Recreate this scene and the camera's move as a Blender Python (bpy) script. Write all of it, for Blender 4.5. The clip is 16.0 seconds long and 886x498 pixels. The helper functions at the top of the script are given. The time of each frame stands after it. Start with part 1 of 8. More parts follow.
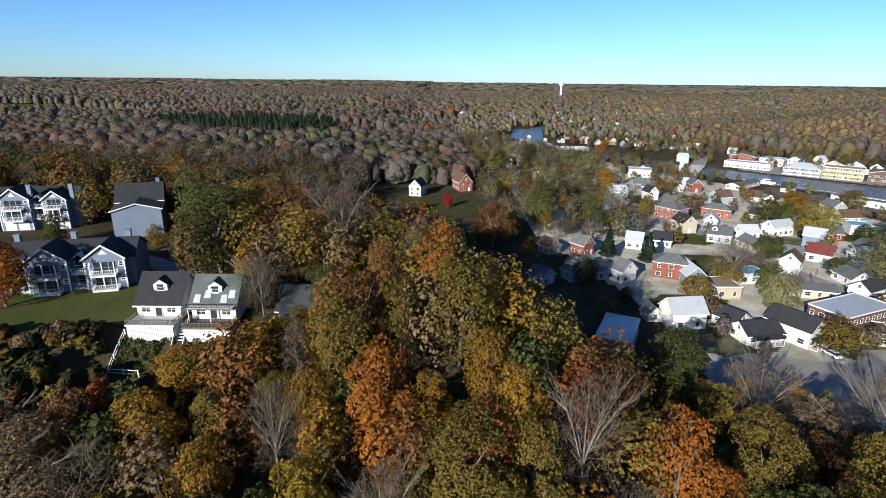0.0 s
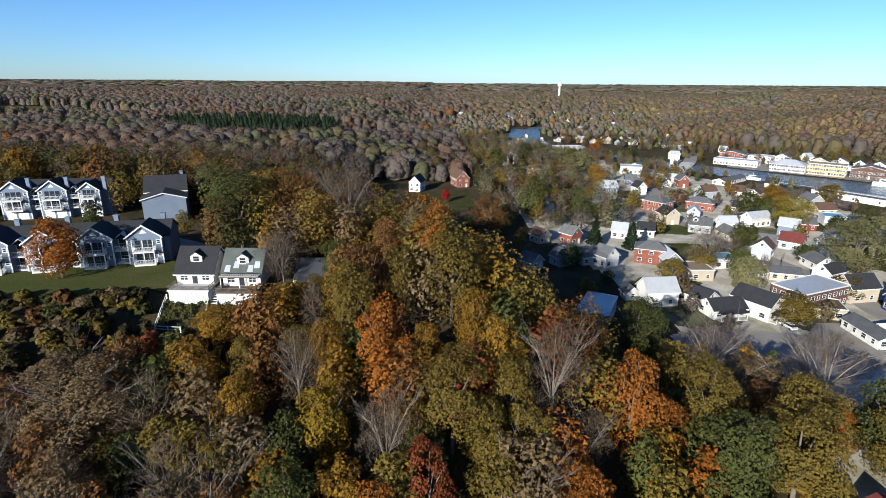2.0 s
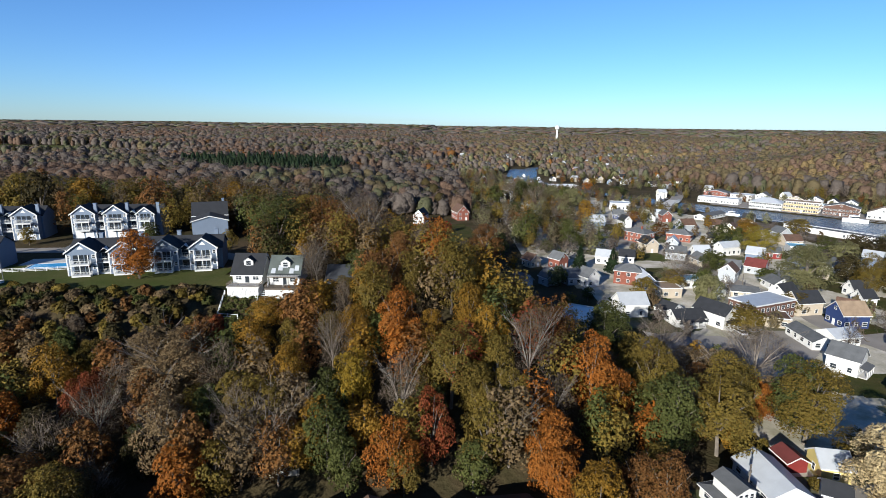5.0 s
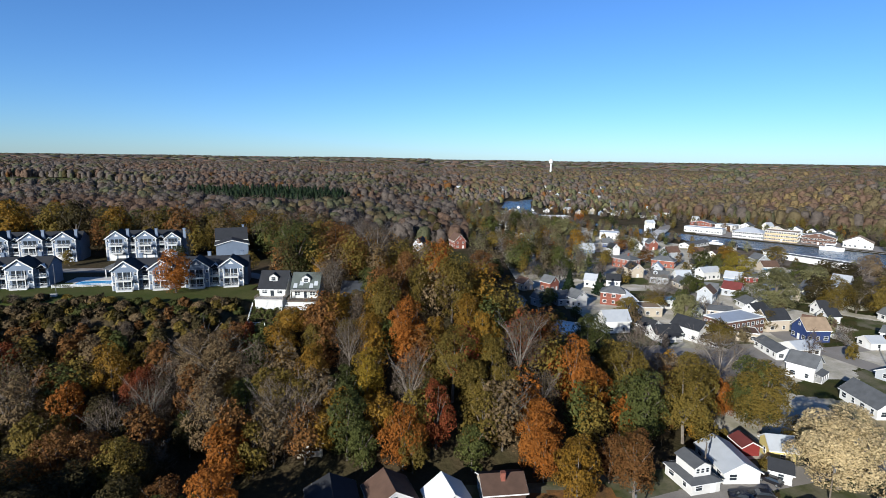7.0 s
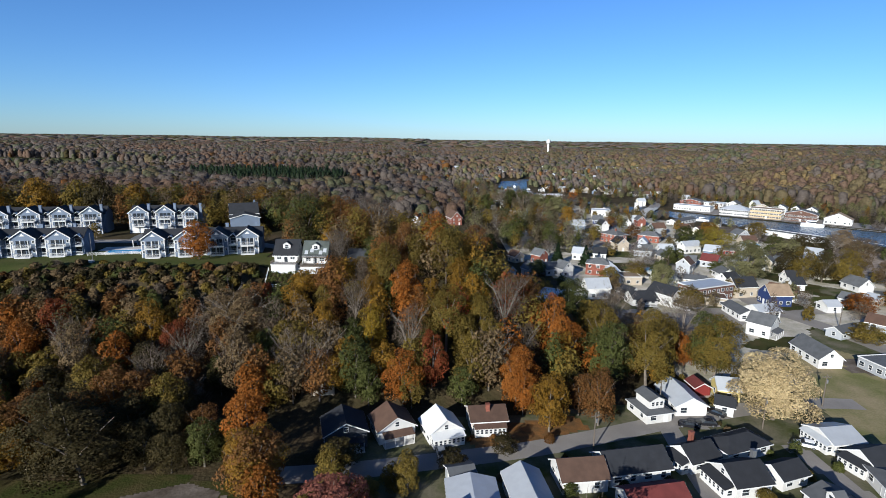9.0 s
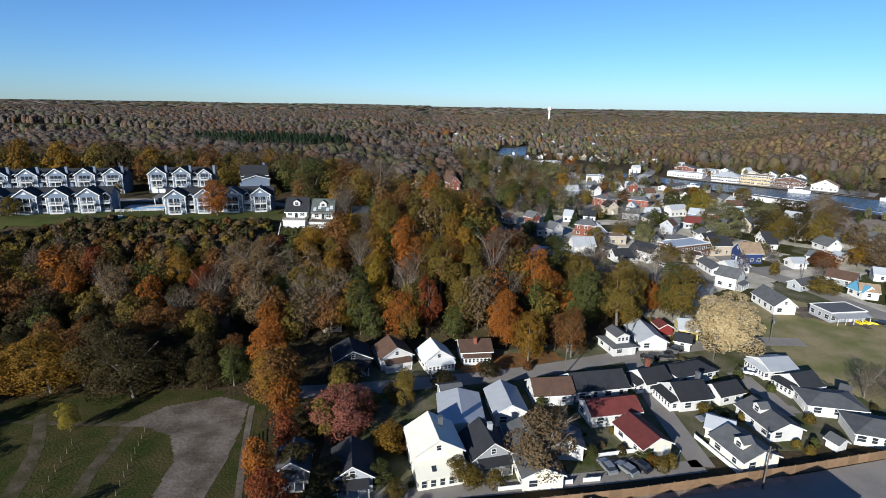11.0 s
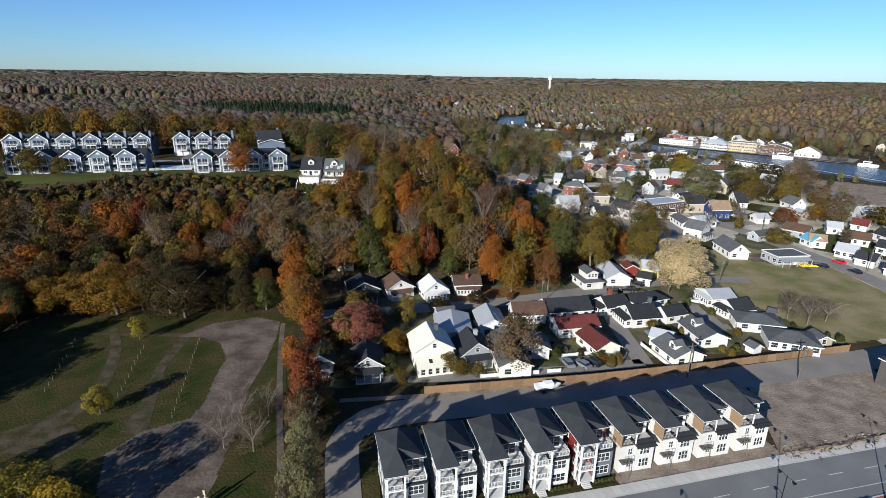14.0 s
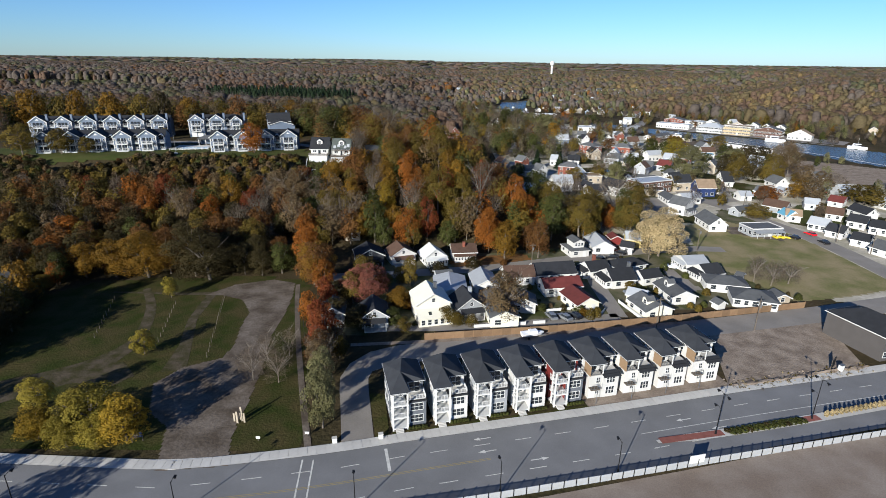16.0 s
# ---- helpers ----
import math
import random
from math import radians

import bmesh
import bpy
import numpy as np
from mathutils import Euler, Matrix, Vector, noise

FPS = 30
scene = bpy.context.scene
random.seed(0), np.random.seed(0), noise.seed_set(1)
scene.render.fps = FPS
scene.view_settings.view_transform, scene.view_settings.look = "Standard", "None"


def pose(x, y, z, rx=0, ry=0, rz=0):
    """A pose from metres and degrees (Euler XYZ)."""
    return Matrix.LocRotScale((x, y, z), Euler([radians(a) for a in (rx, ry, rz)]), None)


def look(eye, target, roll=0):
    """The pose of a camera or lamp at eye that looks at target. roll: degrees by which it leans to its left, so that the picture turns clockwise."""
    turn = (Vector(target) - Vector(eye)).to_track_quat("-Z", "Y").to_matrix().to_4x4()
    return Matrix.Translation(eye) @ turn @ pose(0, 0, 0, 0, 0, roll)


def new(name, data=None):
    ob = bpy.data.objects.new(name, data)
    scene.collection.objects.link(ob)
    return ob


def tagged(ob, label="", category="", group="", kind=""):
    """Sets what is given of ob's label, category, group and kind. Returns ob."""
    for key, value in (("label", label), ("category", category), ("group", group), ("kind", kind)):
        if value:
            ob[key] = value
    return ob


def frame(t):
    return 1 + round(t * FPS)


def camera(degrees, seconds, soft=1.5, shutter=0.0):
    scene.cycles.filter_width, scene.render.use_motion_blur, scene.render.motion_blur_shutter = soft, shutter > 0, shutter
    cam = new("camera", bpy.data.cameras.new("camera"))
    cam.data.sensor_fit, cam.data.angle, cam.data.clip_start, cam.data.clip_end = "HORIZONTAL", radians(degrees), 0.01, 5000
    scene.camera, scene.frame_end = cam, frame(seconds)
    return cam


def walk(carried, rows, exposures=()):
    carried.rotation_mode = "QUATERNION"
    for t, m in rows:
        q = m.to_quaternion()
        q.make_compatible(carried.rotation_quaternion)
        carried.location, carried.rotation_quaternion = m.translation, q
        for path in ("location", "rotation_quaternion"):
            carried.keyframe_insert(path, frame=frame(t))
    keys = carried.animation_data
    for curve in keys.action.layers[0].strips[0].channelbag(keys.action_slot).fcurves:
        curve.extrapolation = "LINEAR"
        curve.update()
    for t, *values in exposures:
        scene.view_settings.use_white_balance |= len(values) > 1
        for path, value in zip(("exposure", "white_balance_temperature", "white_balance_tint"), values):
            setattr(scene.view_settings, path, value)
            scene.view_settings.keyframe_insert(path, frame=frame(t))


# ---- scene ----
cam = camera(79.6, 16.0, 0.9)
PATH = [
    (0, (-4.85, -4.54, 62.488), (-4.838, -2.633, 61.885), 0.6),
    (0.5, (-4.556, -7.901, 62.463), (-4.544, -5.994, 61.861), 0.5),
    (1, (-4.249, -11.536, 62.47), (-4.237, -9.629, 61.868), 0.5),
    (1.5, (-3.967, -15.535, 62.532), (-3.955, -13.628, 61.931), 0.5),
    (2, (-3.73, -19.84, 62.566), (-3.72, -17.932, 61.966), 0.4),
    (2.5, (-3.676, -24.123, 62.592), (-3.667, -22.213, 61.999), 0.4),
    (3, (-3.759, -28.462, 62.646), (-3.75, -26.545, 62.075), 0.5),
    (3.5, (-3.927, -32.907, 62.732), (-3.918, -30.984, 62.183), 0.6),
    (4, (-3.951, -37.463, 62.763), (-3.944, -35.533, 62.237), 0.6),
    (4.5, (-3.949, -42.01, 62.836), (-3.943, -40.073, 62.335), 0.6),
    (5, (-4.006, -46.504, 62.931), (-4.001, -44.557, 62.475), 0.7),
    (5.2, (-4.069, -48.339, 62.941), (-4.06, -46.386, 62.511), 0.8),
    (7.3, (-5.487, -67.633, 63.112), (-5.467, -65.661, 62.776), 0.8),
    (7.5, (-5.511, -69.392, 63.117), (-5.489, -67.422, 62.774), 0.9),
    (8, (-5.319, -73.698, 63.109), (-5.295, -71.731, 62.746), 0.9),
    (8.5, (-4.958, -78.027, 63.051), (-4.934, -76.064, 62.667), 0.9),
    (9, (-4.45, -82.382, 62.939), (-4.426, -80.424, 62.532), 0.7),
    (11.3, (-2.595, -102.023, 62.745), (-2.574, -100.097, 62.205), 0.9),
    (11.5, (-2.479, -103.724, 62.74), (-2.459, -101.802, 62.188), 0.8),
    (12, (-2.279, -108.042, 62.712), (-2.26, -106.128, 62.133), 0.8),
    (12.5, (-2.053, -112.383, 62.691), (-2.033, -110.478, 62.083), 0.8),
    (13, (-1.931, -116.508, 62.612), (-1.913, -114.607, 61.99), 0.8),
    (13.5, (-1.745, -120.571, 62.562), (-1.727, -118.67, 61.941), 0.8),
    (14, (-1.483, -124.691, 62.507), (-1.466, -122.79, 61.885), 0.8),
    (14.5, (-1.206, -128.756, 62.436), (-1.192, -126.855, 61.815), 0.7),
    (15, (-1.012, -132.803, 62.368), (-0.999, -130.902, 61.746), 0.7),
    (15.5, (-0.737, -136.835, 62.304), (-0.726, -134.941, 61.663), 0.7),
    (16, (-0.406, -140.852, 62.244), (-0.398, -138.967, 61.575), 0.7),
]
walk(cam, [(t, look(*row)) for t, *row in PATH], [(0.0, 1.28, 6000, 8), (5.0, 1.22, 5950, 8), (8.5, 1.06, 5800, 8), (12.5, 1.03, 5900, 8), (16.0, 1.08, 6000, 8)])

# ---- daylight ----
SUN_EL, SUN_AZ = 18.5, 213.0
world = bpy.data.worlds.new("world")
scene.world = world
world.use_nodes = True
wn, wl = world.node_tree.nodes, world.node_tree.links
sky = wn.new("ShaderNodeTexSky")
sky.sky_type, sky.sun_disc = "NISHITA", False
sky.sun_elevation, sky.sun_rotation = radians(SUN_EL), radians(SUN_AZ)
sky.altitude, sky.air_density, sky.dust_density, sky.ozone_density = 200, 0.9, 0.15, 4.0
wn["Background"].inputs["Strength"].default_value = 0.055
tint = wn.new("ShaderNodeMix")
tint.data_type, tint.blend_type = "RGBA", "MULTIPLY"
tint.inputs[0].default_value, tint.inputs[7].default_value = 1.0, (0.775, 0.965, 1.21, 1)
wl.new(sky.outputs[0], tint.inputs[6])
wl.new(tint.outputs[2], wn["Background"].inputs["Color"])
sun_data = bpy.data.lights.new("sun", "SUN")
sun_data.energy, sun_data.angle, sun_data.color = 5.0, radians(0.53), (1.0, 0.92, 0.80)
sun = new("sun", sun_data)
sun.matrix_world = look((-math.sin(radians(33)) * 300, -math.cos(radians(33)) * 300, math.tan(radians(SUN_EL)) * 300), (0, 0, 0))

# ---- materials ----
def material(name, color, rough=0.8, spread=0.25, scale=3.0, fine=40.0, bump=0.3, metal=0.0, second=None, per_object=0.0, dist=0.02):
    """A surface with variation at two scales: broad patches between two colours, fine grain, and relief."""
    m = bpy.data.materials.new(name)
    m.use_nodes = True
    n, k = m.node_tree.nodes, m.node_tree.links
    b = n["Principled BSDF"]
    b.inputs["Roughness"].default_value, b.inputs["Metallic"].default_value = rough, metal
    b.inputs["Specular IOR Level"].default_value = 0.05 if dist > 0.06 else 0.3
    pos = n.new("ShaderNodeTexCoord")
    broad, grain = n.new("ShaderNodeTexNoise"), n.new("ShaderNodeTexNoise")
    broad.inputs["Scale"].default_value, broad.inputs["Detail"].default_value = 1.0 / scale, 4
    grain.inputs["Scale"].default_value, grain.inputs["Detail"].default_value = fine, 3
    for t in (broad, grain):
        k.new(pos.outputs["Object"], t.inputs["Vector"])
    c2 = second or tuple(c * (1 - spread) for c in color)
    ramp = n.new("ShaderNodeValToRGB")
    ramp.color_ramp.elements[0].position, ramp.color_ramp.elements[1].position = 0.35, 0.65
    ramp.color_ramp.elements[0].color, ramp.color_ramp.elements[1].color = (*c2, 1), (*color, 1)
    k.new(broad.outputs["Fac"], ramp.inputs["Fac"])
    mul = n.new("ShaderNodeMix")
    mul.data_type, mul.blend_type = "RGBA", "MULTIPLY"
    mul.inputs[0].default_value = 1.0
    g2 = n.new("ShaderNodeMapRange")
    g2.inputs["To Min"].default_value, g2.inputs["To Max"].default_value = 1 - spread, 1 + spread
    k.new(grain.outputs["Fac"], g2.inputs["Value"])
    k.new(ramp.outputs["Color"], mul.inputs[6])
    k.new(g2.outputs["Result"], mul.inputs[7])
    out = mul.outputs[2]
    if per_object:
        info, hsv, mr = n.new("ShaderNodeObjectInfo"), n.new("ShaderNodeHueSaturation"), n.new("ShaderNodeMapRange")
        mr.inputs["To Min"].default_value, mr.inputs["To Max"].default_value = 1 - per_object, 1 + per_object
        k.new(info.outputs["Random"], mr.inputs["Value"])
        k.new(mr.outputs["Result"], hsv.inputs["Value"])
        k.new(out, hsv.inputs["Color"])
        out = hsv.outputs["Color"]
    k.new(out, b.inputs["Base Color"])
    if bump:
        bp = n.new("ShaderNodeBump")
        bp.inputs["Strength"].default_value, bp.inputs["Distance"].default_value = bump, dist
        k.new(grain.outputs["Fac"], bp.inputs["Height"])
        k.new(bp.outputs["Normal"], b.inputs["Normal"])
    return m


def lined(name, color, pitch, rough=0.7, axis="Z", depth=0.6, spread=0.1, per_object=0.0):
    """Boards or laps: a surface with even shadow lines at a pitch in metres along an axis."""
    m = material(name, color, rough, spread, 2.5, 25.0, 0.0, per_object=per_object)
    n, k = m.node_tree.nodes, m.node_tree.links
    b = n["Principled BSDF"]
    w = n.new("ShaderNodeTexWave")
    w.wave_type, w.bands_direction, w.wave_profile = "BANDS", axis, "SAW"
    w.inputs["Scale"].default_value = 0.314 / pitch
    tc = n.new("ShaderNodeTexCoord")
    k.new(tc.outputs["Object"], w.inputs["Vector"])
    bp = n.new("ShaderNodeBump")
    bp.inputs["Strength"].default_value, bp.inputs["Distance"].default_value = depth, 0.03
    k.new(w.outputs["Fac"], bp.inputs["Height"])
    k.new(bp.outputs["Normal"], b.inputs["Normal"])
    return m


def leafy(name, color, other, grain=9.0, relief=0.12):
    """Foliage: each leaf clump has its own tone between two colours, and lets some light through."""
    m = bpy.data.materials.new(name)
    m.use_nodes = True
    n, k = m.node_tree.nodes, m.node_tree.links
    b = n["Principled BSDF"]
    b.inputs["Roughness"].default_value = 0.7
    b.inputs["Specular IOR Level"].default_value = 0.1
    geo, info = n.new("ShaderNodeNewGeometry"), n.new("ShaderNodeObjectInfo")
    mix, hsv = n.new("ShaderNodeMix"), n.new("ShaderNodeHueSaturation")
    mix.data_type = "RGBA"
    mix.inputs[6].default_value, mix.inputs[7].default_value = (*color, 1), (*other, 1)
    noise_t, tc, add = n.new("ShaderNodeTexNoise"), n.new("ShaderNodeTexCoord"), n.new("ShaderNodeMath")
    noise_t.inputs["Scale"].default_value = 0.35
    k.new(tc.outputs["Object"], noise_t.inputs["Vector"])
    add.operation, add.use_clamp = "MULTIPLY_ADD", True
    add.inputs[1].default_value = 0.7 if grain > 1 else 0.6
    sub = n.new("ShaderNodeMath")
    sub.operation, sub.inputs[1].default_value = "SUBTRACT", 0.35
    k.new(noise_t.outputs["Fac"], sub.inputs[0])
    k.new(geo.outputs["Random Per Island"], add.inputs[0])
    k.new(sub.outputs[0], add.inputs[2])
    k.new(add.outputs[0], mix.inputs[0])
    val = n.new("ShaderNodeMapRange")
    val.inputs["To Min"].default_value, val.inputs["To Max"].default_value = 0.75, 1.25
    k.new(info.outputs["Random"], val.inputs["Value"])
    k.new(val.outputs["Result"], hsv.inputs["Value"])
    k.new(mix.outputs[2], hsv.inputs["Color"])
    fine, tone, bump = n.new("ShaderNodeTexNoise"), n.new("ShaderNodeMapRange"), n.new("ShaderNodeBump")
    fine.inputs["Scale"].default_value, fine.inputs["Detail"].default_value = grain, 2.0
    k.new(tc.outputs["Object"], fine.inputs["Vector"])
    tone.inputs["From Min"].default_value, tone.inputs["From Max"].default_value = 0.32, 0.68
    tone.inputs["To Min"].default_value, tone.inputs["To Max"].default_value = (0.55, 1.4) if grain > 1 else (0.7, 1.22)
    k.new(fine.outputs["Fac"], tone.inputs["Value"])
    leaf = n.new("ShaderNodeVectorMath")
    leaf.operation = "SCALE"
    k.new(hsv.outputs["Color"], leaf.inputs[0])
    k.new(tone.outputs["Result"], leaf.inputs["Scale"])
    k.new(leaf.outputs["Vector"], b.inputs["Base Color"])
    bump.inputs["Strength"].default_value, bump.inputs["Distance"].default_value = 0.8 if grain > 1 else 0.5, relief
    k.new(fine.outputs["Fac"], bump.inputs["Height"])
    k.new(bump.outputs["Normal"], b.inputs["Normal"])
    tr, ms = n.new("ShaderNodeBsdfTranslucent"), n.new("ShaderNodeMixShader")
    ms.inputs[0].default_value = 0.28
    k.new(hsv.outputs["Color"], tr.inputs["Color"])
    k.new(b.outputs[0], ms.inputs[1])
    k.new(tr.outputs[0], ms.inputs[2])
    k.new(ms.outputs[0], n["Material Output"].inputs["Surface"])
    return m


def shingled(name, color, rough=0.85, per_object=0.15):
    m = material(name, color, rough, 0.22, 1.6, 18.0, 0.25, per_object=per_object)
    return m


M = {}
M["white"] = lined("white_siding", (0.47, 0.462, 0.44), 0.16, per_object=0.06)
M["cream"] = lined("cream_siding", (0.6048, 0.5746, 0.4687), 0.18)
M["blue_grey"] = lined("blue_grey_siding", (0.112, 0.142, 0.192), 0.16)
M["grey"] = lined("grey_siding", (0.247, 0.2587, 0.2705), 0.16, per_object=0.15)
M["slate"] = lined("slate_siding", (0.0941, 0.1029, 0.1176), 0.16)
M["taupe"] = lined("taupe_siding", (0.0676, 0.0617, 0.0588), 0.18)
M["dark"] = lined("dark_siding", (0.0353, 0.0382, 0.0441), 0.18, per_object=0.1)
M["navy"] = lined("navy_siding", (0.0147, 0.0294, 0.0941), 0.16)
M["yellow"] = lined("yellow_siding", (0.441, 0.3528, 0.1294), 0.16)
M["beige"] = lined("beige_siding", (0.3234, 0.2764, 0.2117), 0.16, per_object=0.15)
M["tan"] = material("tan_plaster", (0.3646, 0.2764, 0.1529), 0.85, 0.12)
M["red_siding"] = lined("red_siding", (0.1411, 0.0176, 0.0147), 0.16)
M["wood_siding"] = lined("wood_siding", (0.2234, 0.1499, 0.0882), 0.14)
M["brick"] = material("red_brick", (0.1764, 0.0588, 0.0382), 0.9, 0.35, 0.8, 14.0, 0.4, per_object=0.15)
M["brown_brick"] = material("brown_brick", (0.0941, 0.05, 0.0353), 0.9, 0.35, 0.8, 14.0, 0.4)
M["trim"] = material("white_trim", (0.485, 0.485, 0.472), 0.55, 0.06, 2.0, 30.0, 0.05)
M["pane"] = material("window_glass", (0.025, 0.03, 0.036), 0.06, 0.3, 1.5, 2.0, 0.0)
M["pane"].node_tree.nodes["Principled BSDF"].inputs["Specular IOR Level"].default_value = 0.6
M["roof_black"] = shingled("black_shingle", (0.0176, 0.0188, 0.0218))
M["roof_slate"] = shingled("black_shingle", (0.027, 0.0294, 0.0341))
M["roof_grey"] = shingled("grey_shingle", (0.0764, 0.0794, 0.0823))
M["roof_light"] = material("light_metal_roof", (0.3478, 0.3629, 0.378), 0.45, 0.1, 2.0, 12.0, 0.1, metal=0.15, per_object=0.1)
M["roof_brown"] = shingled("brown_shingle", (0.0764, 0.0441, 0.0294))
M["roof_tan"] = shingled("tan_shingle", (0.2117, 0.1529, 0.1))
M["roof_red"] = shingled("red_shingle", (0.0941, 0.0206, 0.0176))
M["roof_white"] = material("white_metal_roof", (0.52, 0.52, 0.505), 0.4, 0.06, 2.0, 12.0, 0.05)
M["roof_cream"] = material("cream_metal_roof", (0.5594, 0.5368, 0.4536), 0.45, 0.06, 2.0, 12.0, 0.05)
M["roof_green"] = shingled("green_shingle", (0.0706, 0.0823, 0.0735))
M["roof_blue"] = material("blue_roof", (0.0941, 0.247, 0.341), 0.5, 0.1)
M["asphalt"] = material("asphalt", (0.15, 0.149, 0.15), 0.9, 0.16, 6.0, 6.0, 0.2)
M["old_asphalt"] = material("old_asphalt", (0.194, 0.1764, 0.1558), 0.92, 0.2, 7.0, 4.0, 0.25)
M["concrete"] = material("concrete", (0.42, 0.405, 0.375), 0.88, 0.12, 3.0, 8.0, 0.2, per_object=0.06)
M["paint"] = material("road_paint", (0.499, 0.4914, 0.4536), 0.8, 0.2, 1.0, 9.0, 0.1)
M["yellow_paint"] = material("yellow_road_paint", (0.2646, 0.2117, 0.0941), 0.8, 0.2, 1.0, 9.0, 0.1)
M["grass"] = material("autumn_lawn", (0.0247, 0.0318, 0.0071), 0.95, 0.45, 5.0, 2.2, 0.8, second=(0.05, 0.0412, 0.0164), dist=0.15)
M["lawn"] = material("green_lawn", (0.0388, 0.0494, 0.0118), 0.95, 0.3, 6.0, 2.2, 0.6, second=(0.0559, 0.0564, 0.0188), dist=0.1)
M["litter"] = material("fallen_leaves", (0.1588, 0.0764, 0.0265), 0.95, 0.35, 2.0, 3.0, 0.8, second=(0.0882, 0.0529, 0.0235), dist=0.1)
M["track"] = material("worn_track", (0.0735, 0.0588, 0.0412), 0.95, 0.3, 2.5, 2.0, 0.6, second=(0.0341, 0.0329, 0.0129), dist=0.1)
M["yard"] = material("worn_yards", (0.41, 0.375, 0.32), 0.95, 0.3, 8.0, 1.2, 0.6, second=(0.23, 0.212, 0.15), dist=0.1)
M["garden"] = material("garden_lawns", (0.1117, 0.1, 0.0676), 0.95, 0.3, 6.0, 1.6, 0.6, second=(0.0423, 0.05, 0.0153), dist=0.1)
M["dry_grass"] = material("dry_grass", (0.2176, 0.1764, 0.1), 0.95, 0.3, 9.0, 2.0, 0.6, second=(0.1176, 0.1176, 0.0441), dist=0.1)
M["gravel"] = material("gravel", (0.132, 0.11, 0.09), 0.95, 0.42, 4.5, 1.6, 0.8, second=(0.066, 0.052, 0.039), dist=0.09)
M["dirt"] = material("bare_earth", (0.24, 0.196, 0.155), 0.95, 0.42, 3.2, 2.4, 0.9, second=(0.15, 0.118, 0.092), dist=0.12)
M["churned"] = material("churned_earth", (0.15, 0.115, 0.088), 0.95, 0.3, 6.0, 4.0, 0.4, second=(0.20, 0.165, 0.135), dist=0.06)
M["fence_wood"] = lined("fence_wood", (0.1588, 0.1, 0.0559), 0.15, axis="X", spread=0.2, per_object=0.2)
M["dark_metal"] = material("dark_metal", (0.0176, 0.0176, 0.0188), 0.45, 0.1, metal=0.5)
M["grey_metal"] = material("grey_metal", (0.1764, 0.1823, 0.1882), 0.45, 0.12, metal=0.6)
M["pole_wood"] = material("weathered_pole", (0.1, 0.0823, 0.0647), 0.9, 0.25)
M["paver"] = material("red_paver", (0.2117, 0.0764, 0.0588), 0.9, 0.2, 1.0, 10.0, 0.2, per_object=0.15)
M["mesh_cloth"] = material("grey_fence_cloth", (0.4687, 0.4763, 0.4838), 0.9, 0.12, 2.0, 6.0, 0.2)
M["bark"] = material("grey_bark", (0.1294, 0.1088, 0.0882), 0.95, 0.3, 0.6, 9.0, 0.4)
M["pale_bark"] = material("pale_bark", (0.165, 0.14, 0.115), 0.95, 0.25, 0.6, 9.0, 0.4)
M["soil"] = material("leaf_litter", (0.0559, 0.04, 0.0223), 0.95, 0.35, 12.0, 1.2, 0.8, second=(0.0294, 0.0265, 0.0118), dist=0.3)
M["car_red"] = material("red_car_paint", (0.5, 0.01, 0.015), 0.25, 0.03, bump=0)
M["car_black"] = material("black_car_paint", (0.012, 0.012, 0.014), 0.2, 0.03, bump=0)
M["car_grey"] = material("grey_car_paint", (0.22, 0.23, 0.24), 0.3, 0.03, metal=0.4, bump=0)
M["car_white"] = material("white_car_paint", (0.75, 0.75, 0.75), 0.25, 0.03, bump=0)
M["tyre"] = material("tyre_rubber", (0.02, 0.02, 0.02), 0.85, 0.1)
M["yellow_plastic"] = material("yellow_plastic", (0.441, 0.3528, 0.0118), 0.4, 0.05)
M["pool"] = material("pool_water", (0.05, 0.28, 0.55), 0.08, 0.1, 2.0, 3.0, 0.2)
M["water"] = material("river_water", (0.05, 0.075, 0.105), 0.22, 0.25, 30.0, 0.9, 0.9, second=(0.06, 0.085, 0.11), dist=0.45)

